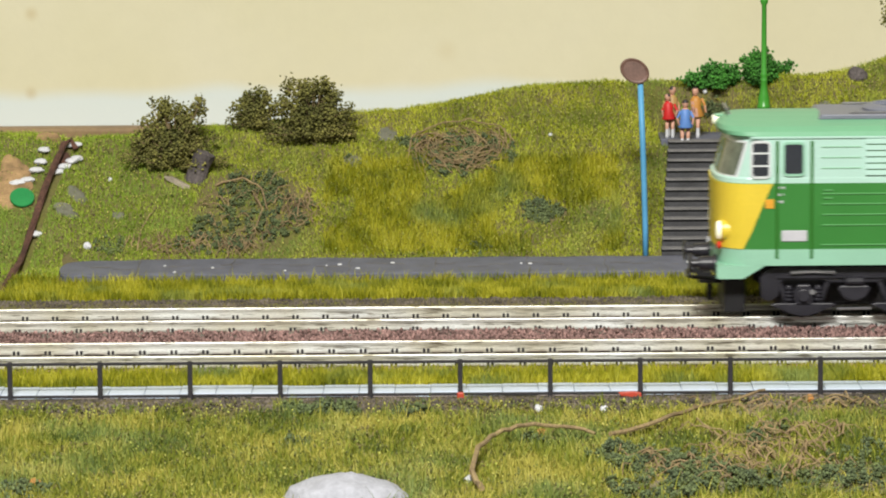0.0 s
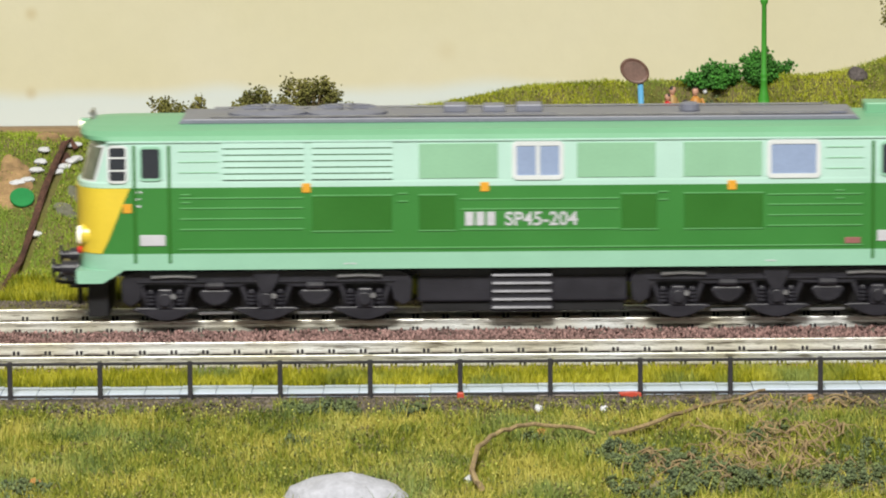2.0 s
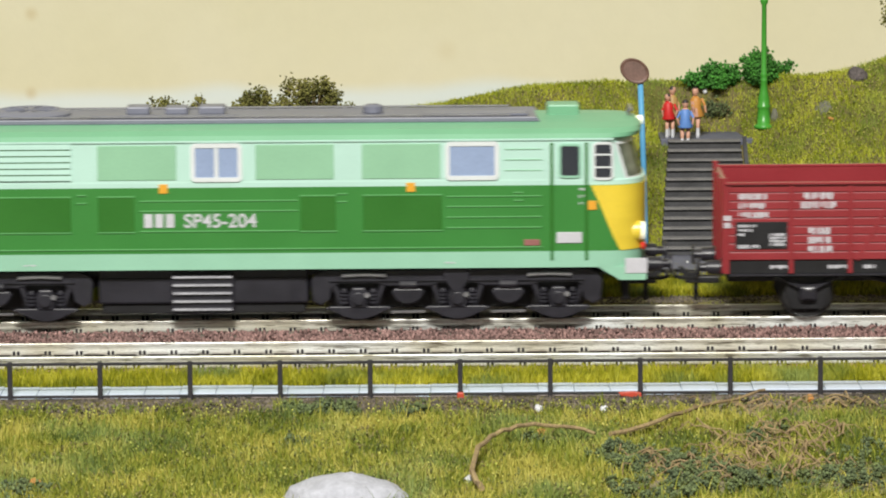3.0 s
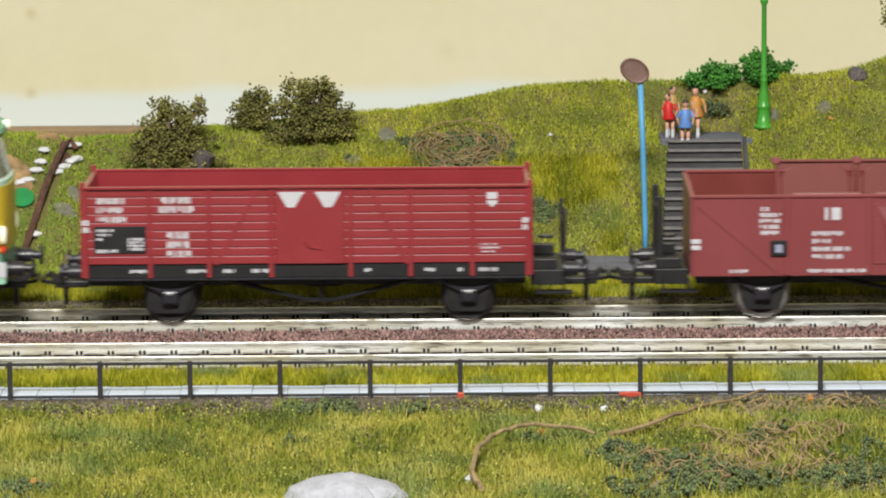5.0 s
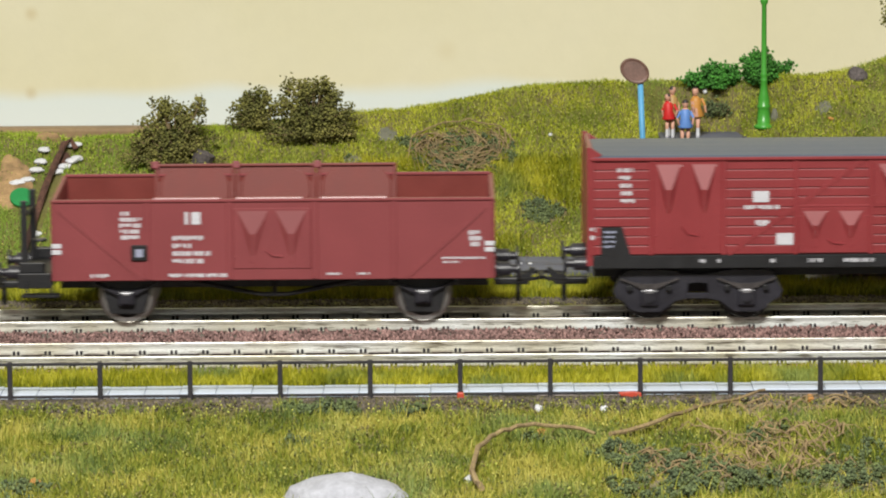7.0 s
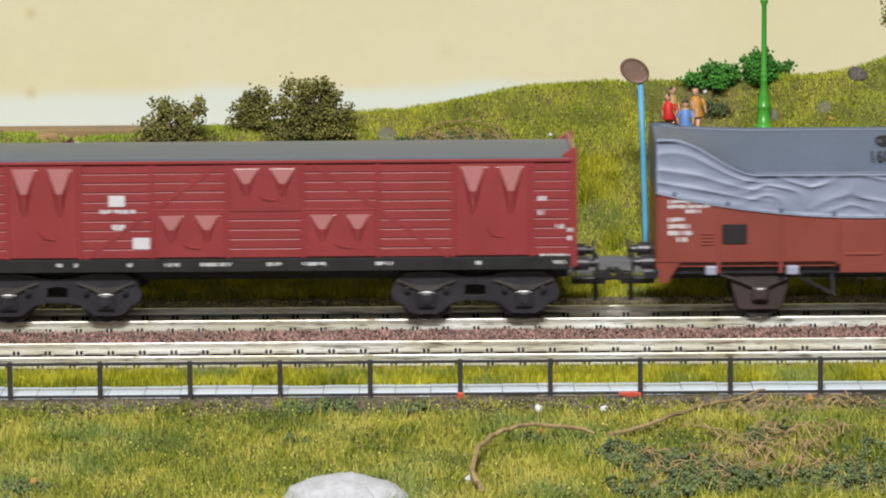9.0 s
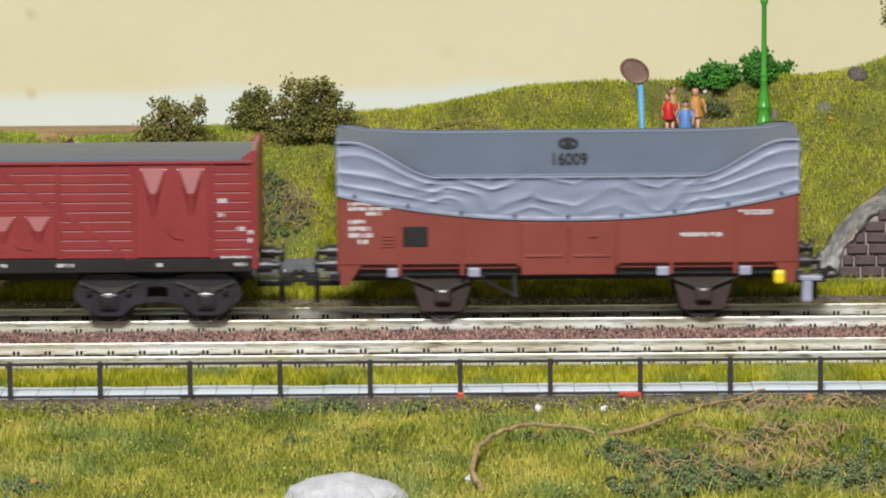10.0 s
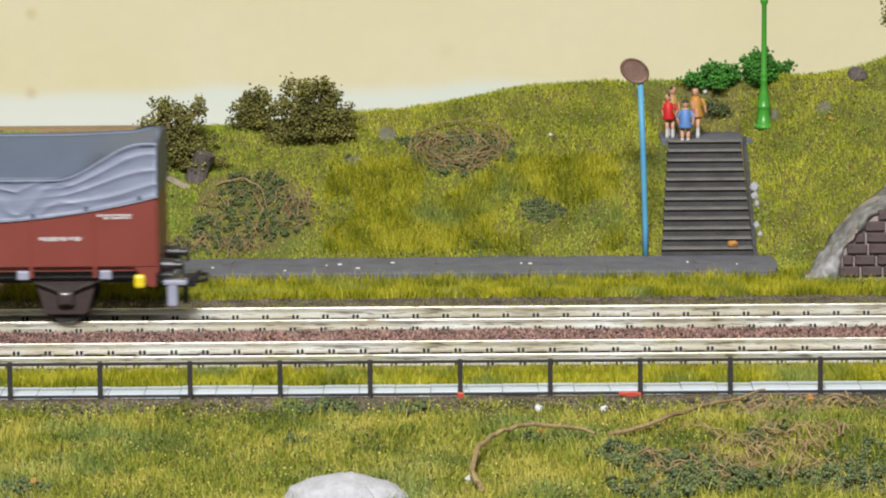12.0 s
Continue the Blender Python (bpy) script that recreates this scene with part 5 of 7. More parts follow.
def tarp_wagon():
    v = vehicle("tarpaulin_wagon", "brown-red open wagon covered by a grey tarpaulin", "wagon", 750.4)
    h = 51.6
    part("floor_board", box(-h + 0.5, h - 0.5, -14.5, 14.5, 12.4, 14, 0.1), RED_D, v)
    for s in (-1, 1):
        y = s * 15.2
        part("side_wall", box(-h, h, y - 0.45, y + 0.25, 13.6, 33.0, 0.15, seg=1), RED_D, v, "smooth brown-red side wall")
        part("lower_rib", box(-h, h, y - 0.3, y + 0.45, 13.5, 14.1, 0.15, seg=1), RED_D, v)
        for x in (-38, -23.9, -11, 0, 11.1, 23.3, 37.7):
            post(v, x if s == -1 else -x, s, 11 if abs(x) > 12 else 13, 25, RED_D, 15.3, 0.5)
        part("door", box(-10.6, 10.7, s * 15.4 - 0.4, s * 15.4 + 0.35, 11.0, 23, 0.2, seg=1), RED_D, v, "double side door")
        fl = bmesh.new()
        for a, b in ((-9.6, -1.2), (1.2, 9.6)):
            box(a, b, s * 15.8 - 0.3, s * 15.8 + 0.3, 15.0, 15.7, 0.2, fl, seg=1)
        box(4.6, 6.6, s * 15.9 - 0.3, s * 15.9 + 0.3, 19.6, 20, 0.1, fl, seg=1)
        box(-0.35, 0.35, s * 15.9 - 0.3, s * 15.9 + 0.3, 14, 22.5, 0.1, fl, seg=1)
        part("door_latch", fl, RED_D, v)
        part("sole_bar", box(-h + 1, h - 1, s * 12.4 - 0.7, s * 12.4 + 0.7, 10.6, 13, 0.15, seg=1), DARK_GREY, v)
        for d in (-1, 1):
            part("corner_step", prism([(d * 51.4, 13.6), (d * 51.4, 9.0), (d * 49.6, 9.0), (d * 46.6, 13.6)], s * 14.9 - 0.5, s * 14.9 + 0.5), RED_D, v)
        for x in (-39.5, -21.2, 21.4, 40.0):
            part("step_iron", box(x - 1.4, x + 1.4, s * 14.4 - 0.9, s * 14.4 + 0.9, 10.6, 12.7, 0.3), LILAC, v, "pale step iron")
        yb = s * 15.75
        bars(v, -49.4, 27.9, yb, [(0, 9), (0, 9.6), (4, 3.4)], 0.8, 1.1)
        bars(v, -49.4, 23.9, yb, [(0, 3.8), (0, 5), (0, 5.6), (2, 2.6)], 1.0, 1.5)
        bars(v, 25.3, 20.5, yb, [(0, 9.6)], 0.9)
        bars(v, 38.4, 25.6, yb, [(0, 8), (1.5, 6.4)], 0.5, 0.6)
        part("notice_board", box(-37.2, -31.6, yb - 0.2, yb + 0.2, 17.8, 22.3, 0.1, seg=1), BLACK, v, "black square board")
        vent = bmesh.new()
        for k in range(4):
            box(-42, -39, yb - 0.2, yb + 0.25, 17.6 + k * 0.8, 17.9 + k * 0.8, 0.05, vent, seg=1)
        part("vent", vent, RED_D, v)
        lever = tube([(-19, s * 13, 9.5), (-11.5, s * 13.4, 5.8)], 0.4)
        tube([(-11.8, s * 13.4, 5.8), (-12.2, s * 12.5, 10.6)], 0.5, lever)
        part("brake_lever", lever, DARK_GREY, v)
    for d in (-1, 1):
        part("end_wall", box(d * h - 0.5, d * h + 0.5, -15.2, 15.2, 12, 36, 0.15, seg=1), RED_D, v)
        part("tail_hook", box(51.0 if d == 1 else -54.2, 54.2 if d == 1 else -51.0, -4, -2, 8.2, 9.8, 0.3), LILAC, v)
    part("tail_marker", box(46.4, 49.0, -16.1, -14.4, 8.6, 11.8, 0.7), YELLOW_BIT, v, "yellow plastic clip")
    hook = box(53.4, 55.8, -9, -5, 3.2, 8.6, 0.5)
    box(52.6, 58.0, -9.2, -4.8, 8.2, 9.4, 0.3, hook)
    part("coupling_hook", hook, LILAC, v, "pale blue-grey coupling hook")
    # tarpaulin: a sagging sheet over a ridge and its draped edge with folds
    def rise(x):
        return smooth(29, 49, abs(x))

    def near_z(x):
        return 33.4 + 8.2 * rise(x)

    xs = np.linspace(-52, 52, 157)
    bm = bmesh.new()
    rows = []
    for u in np.linspace(-1, 1, 25):
        row = []
        for x in xs:
            a = abs(u)
            z = 42.3 - (42.3 - near_z(x)) * a ** 1.15 - 0.7 * (1 - rise(x)) * (1 - a)
            z += 0.8 * smooth(46, 51, abs(x)) * (1 - a)
            z += 0.12 * noise.noise(Vector((x * 0.15, u * 3, 1)))
            row.append(bm.verts.new((x, u * 16.0, z)))
        rows.append(row)
    for a, b in zip(rows, rows[1:]):
        for i in range(len(xs) - 1):
            bm.faces.new((a[i], a[i + 1], b[i + 1], b[i]))
    bmesh.ops.solidify(bm, geom=bm.faces[:], thickness=0.35)
    tp = part("tarpaulin", bm, TARP, v, "slate grey sagging tarpaulin", smooth=True)
    part("tarp_ridge", tube([(x, 0.6, 42.0 - 0.6 * (1 - rise(x)) + 0.8 * smooth(46, 51, abs(x))) for x in xs[::4]], 0.8), TARP, tp, smooth=True)
    for s in (-1, 1):
        bm = bmesh.new()
        rows = []
        for k in range(49):
            q = k / 48
            row = []
            for x in xs:
                top = near_z(x) + 0.2
                lowz = 29.4 - 5.9 * (1 - min(1, abs(x) / 52) ** 2.2) 
                z = top + (lowz - top) * q
                side = abs(x) / 52
                lean = math.copysign(1, x)
                f2 = noise.noise(Vector((x * 0.1 + lean * z * 0.12, z * 0.42 - abs(x) * 0.05, 4)))
                amp = smooth(0.0, 0.16, q) * smooth(1.0, 0.84, q)
                n1, n2 = noise.noise(Vector((x * 0.05, q * 1.5, 7))), noise.noise(Vector((x * 0.07, q * 2.2, 3)))
                sweep = (1 - abs(math.sin(math.pi * (4.0 * q + 0.6 * n1)))) ** 1.4
                slant = (1 - abs(math.sin(math.pi * (2.7 * q + 0.15 * abs((x + 8) % 19 - 9.5) + 0.9 * n2)))) ** 1.4
                d = 0.38 * smooth(0.35, 0.85, side) * sweep + 0.4 * (1 - smooth(0.35, 0.85, side)) * slant * (0.7 + 0.6 * n1) + 0.15 * f2
                bulge = 0.9 * math.exp(-((q - 0.02) / 0.06) ** 2) + 0.5 * math.exp(-((q - 0.97) / 0.04) ** 2)
                row.append(bm.verts.new((x, s * (16.0 + amp * d + 0.45 * bulge), z)))
            rows.append(row)
        for a, b in zip(rows, rows[1:]):
            for i in range(len(xs) - 1):
                bm.faces.new((a[i], a[i + 1], b[i + 1], b[i]))
        bmesh.ops.solidify(bm, geom=bm.faces[:], thickness=0.3)
        part("tarp_edge", bm, DRAPE, tp, "draped edge with folds, lit shade of the grey tarpaulin", smooth=True)
    for d in (-1, 1):
        bm = bmesh.new()
        prism([(-16.3, 29.6), (16.3, 29.6), (16.3, 41.4), (8, 42.2), (0, 43), (-8, 42.2), (-16.3, 41.4)], d * 52 - 0.25, d * 52 + 0.25, bm, r=0.2, plane="yz")
        part("tarp_end", bm, TARP, tp)
    def sheet_z(x, y):
        a = abs(y) / 16
        return 42.3 - (42.3 - near_z(x)) * a ** 1.15 - 0.7 * (1 - rise(x)) * (1 - a)

    def lay(me, y0, stretch):
        """Spread flat print over the sloping sheet."""
        for vert in me.vertices:
            x, y = vert.co.x / MM, y0 + vert.co.y / MM * stretch
            vert.co = Vector((x + 0.4, y, sheet_z(x, y) + 0.42 + vert.co.z / MM)) * MM

    number = words("16009", 3.4, GREY_INK, tp, at(0, 0, 0), label="dark wagon number")
    lay(number.data, -12.6, 1.55)
    oval = bmesh.new()
    for i in range(24):
        a0, a1 = 2 * math.pi * i / 24, 2 * math.pi * (i + 1) / 24
        q = [(r * 2.3 * math.cos(a), r * 1.35 * math.sin(a)) for a, r in ((a0, 0.66), (a0, 1), (a1, 1), (a1, 0.66))]
        prism(q, 0, 0.08, oval, plane="xy")
    prism([(-0.9, -0.6), (0.9, -0.6), (0.9, 0.6), (-0.9, 0.6)], 0, 0.08, oval, plane="xy")
    emblem = part("emblem", oval, GREY_INK, tp, "dark oval emblem")
    lay(emblem.data, -5.4, 1.5)
    for s in (-1, 1):
        for k in range(9):
            x = -48 + 12 * k
            z = 29.4 - 5.9 * (1 - min(1, abs(x) / 52) ** 2.2) + 0.9
            part("eyelet", lathe([(0.28, 0), (0.55, 0), (0.55, 0.2), (0.28, 0.2)], 10, T(x, s * 16.2, z, -90 * s)), TARP, tp)
    running_gear(v, h, (-28.4, 30.7), 11.4, 5.4, WHEEL, BROWN, "", 1.25)
    ends(v, -h, h, 13.0)


plank_wagon()
lid_wagon()
slat_wagon()
tarp_wagon()

# ---- grass ----
def fibres(name, n, x0, x1, y0, y1, l0, l1, width, lean, material, label, seed, keep=None, bend=0.5):
    """Static grass: thin tapering two-piece fibres rooted in the ground."""
    rng = np.random.default_rng(seed)
    x, y = rng.uniform(x0, x1, n), rng.uniform(y0, y1, n)
    if keep is not None:
        k = keep(x, y)
        x, y = x[k], y[k]
    n = len(x)
    z = ground_at(x, y) - 0.15
    length = rng.uniform(l0, l1, n) * rng.choice([1, 1, 1, 0.7, 1.25], n)
    a, tilt = rng.uniform(0, 6.283, n), np.abs(rng.normal(0, lean, n))
    d = np.stack([np.cos(a) * np.sin(tilt), np.sin(a) * np.sin(tilt), np.cos(tilt)], -1)
    side = rng.uniform(-0.9, 0.9, n)
    s = np.stack([np.cos(side), np.sin(side), np.zeros(n)], -1) * (width * rng.uniform(0.7, 1.3, n))[:, None] * 0.5
    root = np.stack([x, y, z], -1)
    mid = root + d * length[:, None] * 0.55
    d2 = d + np.stack([np.cos(a), np.sin(a), -0.5 * np.ones(n)], -1) * (bend * rng.uniform(0, 1, n))[:, None]
    d2 /= np.linalg.norm(d2, axis=1)[:, None]
    tip = mid + d2 * length[:, None] * 0.45
    v = np.stack([root - s, root + s, mid + s * 0.8, mid - s * 0.8, tip], 1).reshape(-1, 3)
    b = (np.arange(n) * 5)[:, None]
    f = np.concatenate([b + [0, 1, 2], b + [0, 2, 3], b + [3, 2, 4]], 1).reshape(-1, 3)
    return tagged(mesh_from(name, v, f, material), label, "grass", kind="stuff")


def patchy(x, y, scale, phase):
    """Soft irregular patches from -1 to 1."""
    return (np.sin(x * scale + phase) * np.cos(y * scale * 1.3 - phase * 2) + np.sin((x + y) * scale * 0.63 + phase * 3) * 0.7 + np.sin(x * scale * 2.3 - y * scale * 1.7 + phase) * 0.5) / 2.2


BARE = [(-48, 99, 15, 15), (25, 98, 6.5, 4.5), (-106, 99, 5, 10), (-95, 92.7, 2.6, 2.2), (-92.8, 100, 2.6, 2.2), (-14, 125, 2.5, 2.5), (-23, 115.5, 2.8, 2), (5, 118, 12, 6.5)]


def on_hill(x, y):
    stairs = (x > 55.2 + 0.1 * np.clip(y - 82, 0, 40) + 0.7 * np.sin(y * 0.9)) & (x < 78.2) & (y > 79) & (y < 136)
    path = (x > -94.5) & (x < 82.5) & (y < 79.5 + 3 * np.clip((x + 92) / 20, 0, 1))
    ok = ~stairs & ~path
    ok &= ~((x > 86) & (x < 94 + (y - 54) * 0.5) & (y < 60 + (x - 87) * 1.2))
    ok &= np.abs(x + 107.6 - (y - 54) * 0.18) > 1.6
    for cx, cy, rx, ry in BARE:
        d = ((x - cx) / rx) ** 2 + ((y - cy) / ry) ** 2
        ok &= (d > 1) | (np.sin(x * 7 + y * 5) > 0.72)
    return ok


def in_meadow(x, y):
    ok = np.ones(len(x), bool)
    for cx, cy, rx, ry in ((34, -140, 6, 7), (45, -149, 12, 9), (54, -161, 13, 10), (40, -168, 9, 8), (78, -158, 10, 14), (62, -126, 9, 9), (72, -96, 14, 4), (-24, -98, 8, 3)):
        ok &= (((x - cx) / rx) ** 2 + ((y - cy) / ry) ** 2 > 1) | (np.sin(x * 9 + y * 4) > 0.75)
    return ok & (((x + 19) / 11.5) ** 2 + ((y + 172) / 8) ** 2 > 1)


def on_strip(x, y):
    return ~((x > -94.5) & (x < 82.5) & (y > 57.2)) & ~((x > 88) & (y > 54)) & (np.abs(x + 107.6) > 1.6)


fibres("hill_grass", 230000, -122, 122, 55, 150, 0.8, 1.8, 0.2, 1.05, GRASS_HILL, "short yellow-green static grass on the hillside", 11, on_hill)
fibres("tall_hill_grass", 21000, -30, 45, 84, 116, 1.8, 3.4, 0.2, 0.6, GRASS_LONG, "longer yellow-green grass tufts on the slope", 12, lambda x, y: on_hill(x, y) & (patchy(x, y, 0.12, 1.0) > 0.25 * np.abs(x - 2) / 20 - 0.45))
fibres("verge_grass", 50000, -122, 122, 25, 59, 1.9, 3.5, 0.2, 0.36, GRASS_LONG, "tall yellow-green grass verge along the track", 13, on_strip)
fibres("lineside_grass", 24000, -122, 122, -75, -59.5, 2.0, 3.8, 0.2, 0.42, GRASS_LONG, "yellow-green grass strip between track and edging", 14)
fibres("meadow_grass", 120000, -112, 112, -200, -90, 1.2, 3.0, 0.22, 0.9, GRASS_FORE, "mixed green and yellow meadow grass", 15, lambda x, y: in_meadow(x, y) & ((y < -101 - 3 * np.sin(x * 0.23) - 2 * np.sin(x * 0.71 + 1)) | (patchy(x, y, 0.3, 2) > 0.5)))
fibres("meadow_tufts", 9000, -112, 112, -195, -100, 3.2, 6.0, 0.2, 0.75, GRASS_FORE, "long pale grass tufts in the meadow", 16, lambda x, y: in_meadow(x, y) & (patchy(x, y, 0.17, 0.4) > 0.1), 0.9)


def crumbs(name, n, x0, x1, y0, y1, size, material, label, seed, keep):
    """Fine foam turf: tiny flakes lying between the fibres."""
    return stones(name, n, x0, x1, y0, y1, 0.2, 1.1, size * 0.6, size, material, label, "ground foam", seed, True, keep)


TURF_PALE = mat("pale_foam_crumb", (0.44, 0.40, 0.10), 0.9, vary=0.3, grain=0.5, patch=6, second=(0.26, 0.31, 0.06), island=0.5)
TURF_DARK = mat("dark_foam_crumb", (0.13, 0.17, 0.035), 0.95, vary=0.3, grain=0.5, patch=6, second=(0.16, 0.125, 0.05), island=0.5)
crumbs("pale_turf", 13000, -122, 122, 60, 150, 0.34, TURF_PALE, "pale foam turf crumbs on the hillside", 21, on_hill)
crumbs("dark_turf", 7000, -122, 122, 60, 150, 0.4, TURF_DARK, "dark foam turf crumbs on the hillside", 22, lambda x, y: on_hill(x, y) & (patchy(x, y, 0.15, 2.2) > 0.0))
crumbs("pale_meadow_turf", 7000, -112, 112, -200, -92, 0.4, TURF_PALE, "pale foam turf crumbs in the meadow", 23, in_meadow)
crumbs("dark_meadow_turf", 16000, -112, 112, -200, -92, 0.5, TURF_DARK, "dark foam turf crumbs in the meadow", 24, lambda x, y: patchy(x, y, 0.13, 0.7) > -0.1)


# ---- built things ----
def pavement():
    bm = bmesh.new()
    nx, rng = 200, random.Random(3)
    rows = []
    for k, (v, dz) in enumerate(((0, -1.6), (0, -0.1), (0.03, 0.25), (0.3, 0.35), (0.55, 0.32), (0.8, 0.3), (0.97, 0.2), (1, -0.4), (1, -1.6))):
        row = []
        for i in range(nx + 1):
            u = i / nx
            x = -94.3 + 176.5 * u
            tip = min(1, (x + 94.3) / 2.2, (82.2 - x) / 2.2)
            pull = (1 - math.sqrt(max(0, 1 - (1 - tip) ** 2))) * 8
            y0 = 58.0 + 0.8 * noise.noise(Vector((x * 0.08, 1, 0))) + pull
            y1 = 83.2 + 1.2 * noise.noise(Vector((x * 0.05, 5, 0))) - 3.5 * (1 - smooth(-94, -70, x)) - pull
            z = dz + 0.18 * noise.noise(Vector((x * 0.12, v * 4, 2)))
            row.append(bm.verts.new((x, y0 + (y1 - y0) * v, z)))
        rows.append(row)
    for a, b in zip(rows, rows[1:]):
        for i in range(nx):
            bm.faces.new((a[i], a[i + 1], b[i + 1], b[i]))
    bm.faces.new([r[0] for r in rows])
    bm.faces.new([r[-1] for r in rows][::-1])
    ob = part("pavement", bm, PATH)
    tagged(ob, "grey painted footpath strip at the foot of the hill", "footpath", kind="structure")
    cr = bmesh.new()
    for k in range(26):
        x = -86 + k * 6.6 + rng.uniform(-2, 2)
        y = 66 + rng.uniform(-1.0, 6)
        pts = [(x + q * 2.6, y + rng.uniform(-0.7, 0.7), 0.37) for q in range(3)]
        tube(pts, 0.07, cr, 4)
    for x in (-75, -52, -23, -2, 21, 40, 62):
        tube([(x + rng.uniform(-0.6, 0.6), 56 + q * 4, 0.36) for q in range(7)], 0.08, cr, 4)
    part("crack", cr, SLEEPER, ob, "dark hairline cracks")
    fl = bmesh.new()
    for x, y in ((-69, 70), (-57, 66), (-29, 69), (-26, 70), (-21.5, 64), (-13, 72), (19, 70), (21, 69.5), (-66, 60), (-39, 61), (72, 66), (60, 70)):
        box(x, x + rng.uniform(0.4, 1.1), y, y + rng.uniform(0.8, 1.8), 0.2, 0.5, 0.1, fl, T(0, 0, 0), seg=1)
    part("flake", fl, WHITE_STONE, ob, "white plaster flakes")


def staircase():
    st = thing("staircase", "dark grey model staircase climbing the grassy hill", "stairs")
    n, rise, run = 12, 2.05, 3.2
    for k in range(n):
        w = k / (n - 1)
        x0, x1 = 54.6 + 3.6 * w, 77.4 - 0.6 * w
        y = 82.7 + k * run
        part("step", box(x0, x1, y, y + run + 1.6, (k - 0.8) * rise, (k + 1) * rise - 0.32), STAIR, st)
        part("tread", box(x0, x1, y - 0.8, y + run + 0.1, (k + 1) * rise - 0.36, (k + 1) * rise, 0.12, seg=1), TREAD, st, "paler tread with top light in its colour")
    part("landing", box(56.4, 80.2, 82.7 + n * run, 137, 22.5, 24.62, 0.15), PATH, st, "grey landing slab")
    part("side_wall", prism([(81.5, -1), (84.5, 1.6), (122, 25.2), (122, 20), (84, -3)], 77.5, 78.5, plane="yz"), STAIR, st)


def figure(name_label, m, height, dress, lean=0.0, stride=0.0, skirt=0.42):
    """A small painted doll as one plain shape."""
    h = height
    bm = bmesh.new()
    for s in (-1, 1):
        lathe([(0.045 * h, 0.0), (0.04 * h, 0.06 * h), (0.035 * h, 0.2 * h), (0.05 * h, 0.42 * h)], 8, T(s * 0.06 * h, s * stride * h, 0, 0, 0, 0), bm)
    lathe([(0.15 * h, skirt * h), (0.16 * h, skirt * h + 0.02 * h), (0.1 * h, 0.6 * h), (0.115 * h, 0.74 * h), (0.07 * h, 0.8 * h), (0.04 * h, 0.83 * h)], 12, T(0, 0, 0, 0, lean), bm)
    lathe([(0.03 * h, 0.82 * h), (0.05 * h, 0.86 * h), (0.066 * h, 0.89 * h), (0.07 * h, 0.93 * h), (0.052 * h, 0.98 * h), (0.02 * h, 1.0 * h)], 14, T(0, 0, 0, 0, lean), bm)
    for s in (-1, 1):
        tube([(s * 0.1 * h, 0, 0.76 * h), (s * 0.17 * h, -0.02 * h, 0.62 * h), (s * 0.13 * h, -0.07 * h, 0.48 * h)], 0.028 * h, bm, 6)
    ob = part("figurine", bm, dress, None, "", m, smooth=True)
    me = ob.data
    me.materials.append(SKIN)
    me.materials.append(HAIR)
    me.materials.append(WHITE_STONE)
    for p in me.polygons:
        z = p.center.z / MM / h
        r = math.hypot(p.center.x, p.center.y) / MM / h
        if z > 0.955 or (z > 0.85 and p.normal.y > 0.05):
            p.material_index = 2
        elif z > 0.815 or (r > 0.125 and z < 0.66 and z > 0.46 and abs(p.normal.z) < 0.9 and r > 0.15):
            p.material_index = 1
        elif z < 0.22:
            p.material_index = 3
        elif z < skirt - 0.005:
            p.material_index = 1
    return tagged(ob, name_label, "figurine", "figurines on the stairs")


# treads: lighter paint plus overhead light put into the colour
TREAD = mat("pale_lit_stair_tread", (0.205, 0.2, 0.2), 0.8, vary=0.2, grain=0.5, patch=4, bump=0.4)
SKIN = mat("doll_skin_paint", (0.62, 0.34, 0.24), 0.5, vary=0.05, bump=0)
HAIR = mat("doll_hair_paint", (0.03, 0.02, 0.018), 0.5, vary=0.1, bump=0)
pavement()
staircase()
figure("small painted figurine with blue dress on the stairs", at(62.6, 119.4, 22.55, 0, 0, 6), 12.6, DOLLS[1], 0, 0.0)
figure("small painted figurine with red dress on the landing", at(58.9, 124, 24.62, 0, 0, -12), 11.6, DOLLS[0], -3, 0.02)
figure("small painted figurine with tan top on the landing", at(59.3, 126.5, 24.62, 0, 0, 20), 13.2, DOLLS[3], 2, 0.02)
figure("small painted figurine with ochre dress on the landing", at(66.2, 124.5, 24.62, 0, 0, 40), 13.2, DOLLS[2], -5, 0.06)


def sign():
    s = thing("round_sign", "sky-blue post with a tilted brown round sign", "sign")
    part("post", tube([(50.6, 82.9, -0.5), (50.5, 83.2, 8), (50.0, 83.6, 26), (49.3, 84, 44)], 0.72, n=10), BLUE_POST, s, "slightly bent sky-blue post", smooth=True)
    d = lathe([(0.3, 0), (3.8, 0), (4.2, 0.25), (4.2, 0.55), (3.8, 0.8), (3.2, 0.6), (0.3, 0.6)], 32, T(47.9, 83.9, 46.4, 84, 0, 0) @ T(0, 0, 0, 0, 0, -32) @ Matrix.Diagonal((0.92, 0.7, 1, 1)))
    part("disc", d, SIGN_BACK, s, "brown oval sign disc")


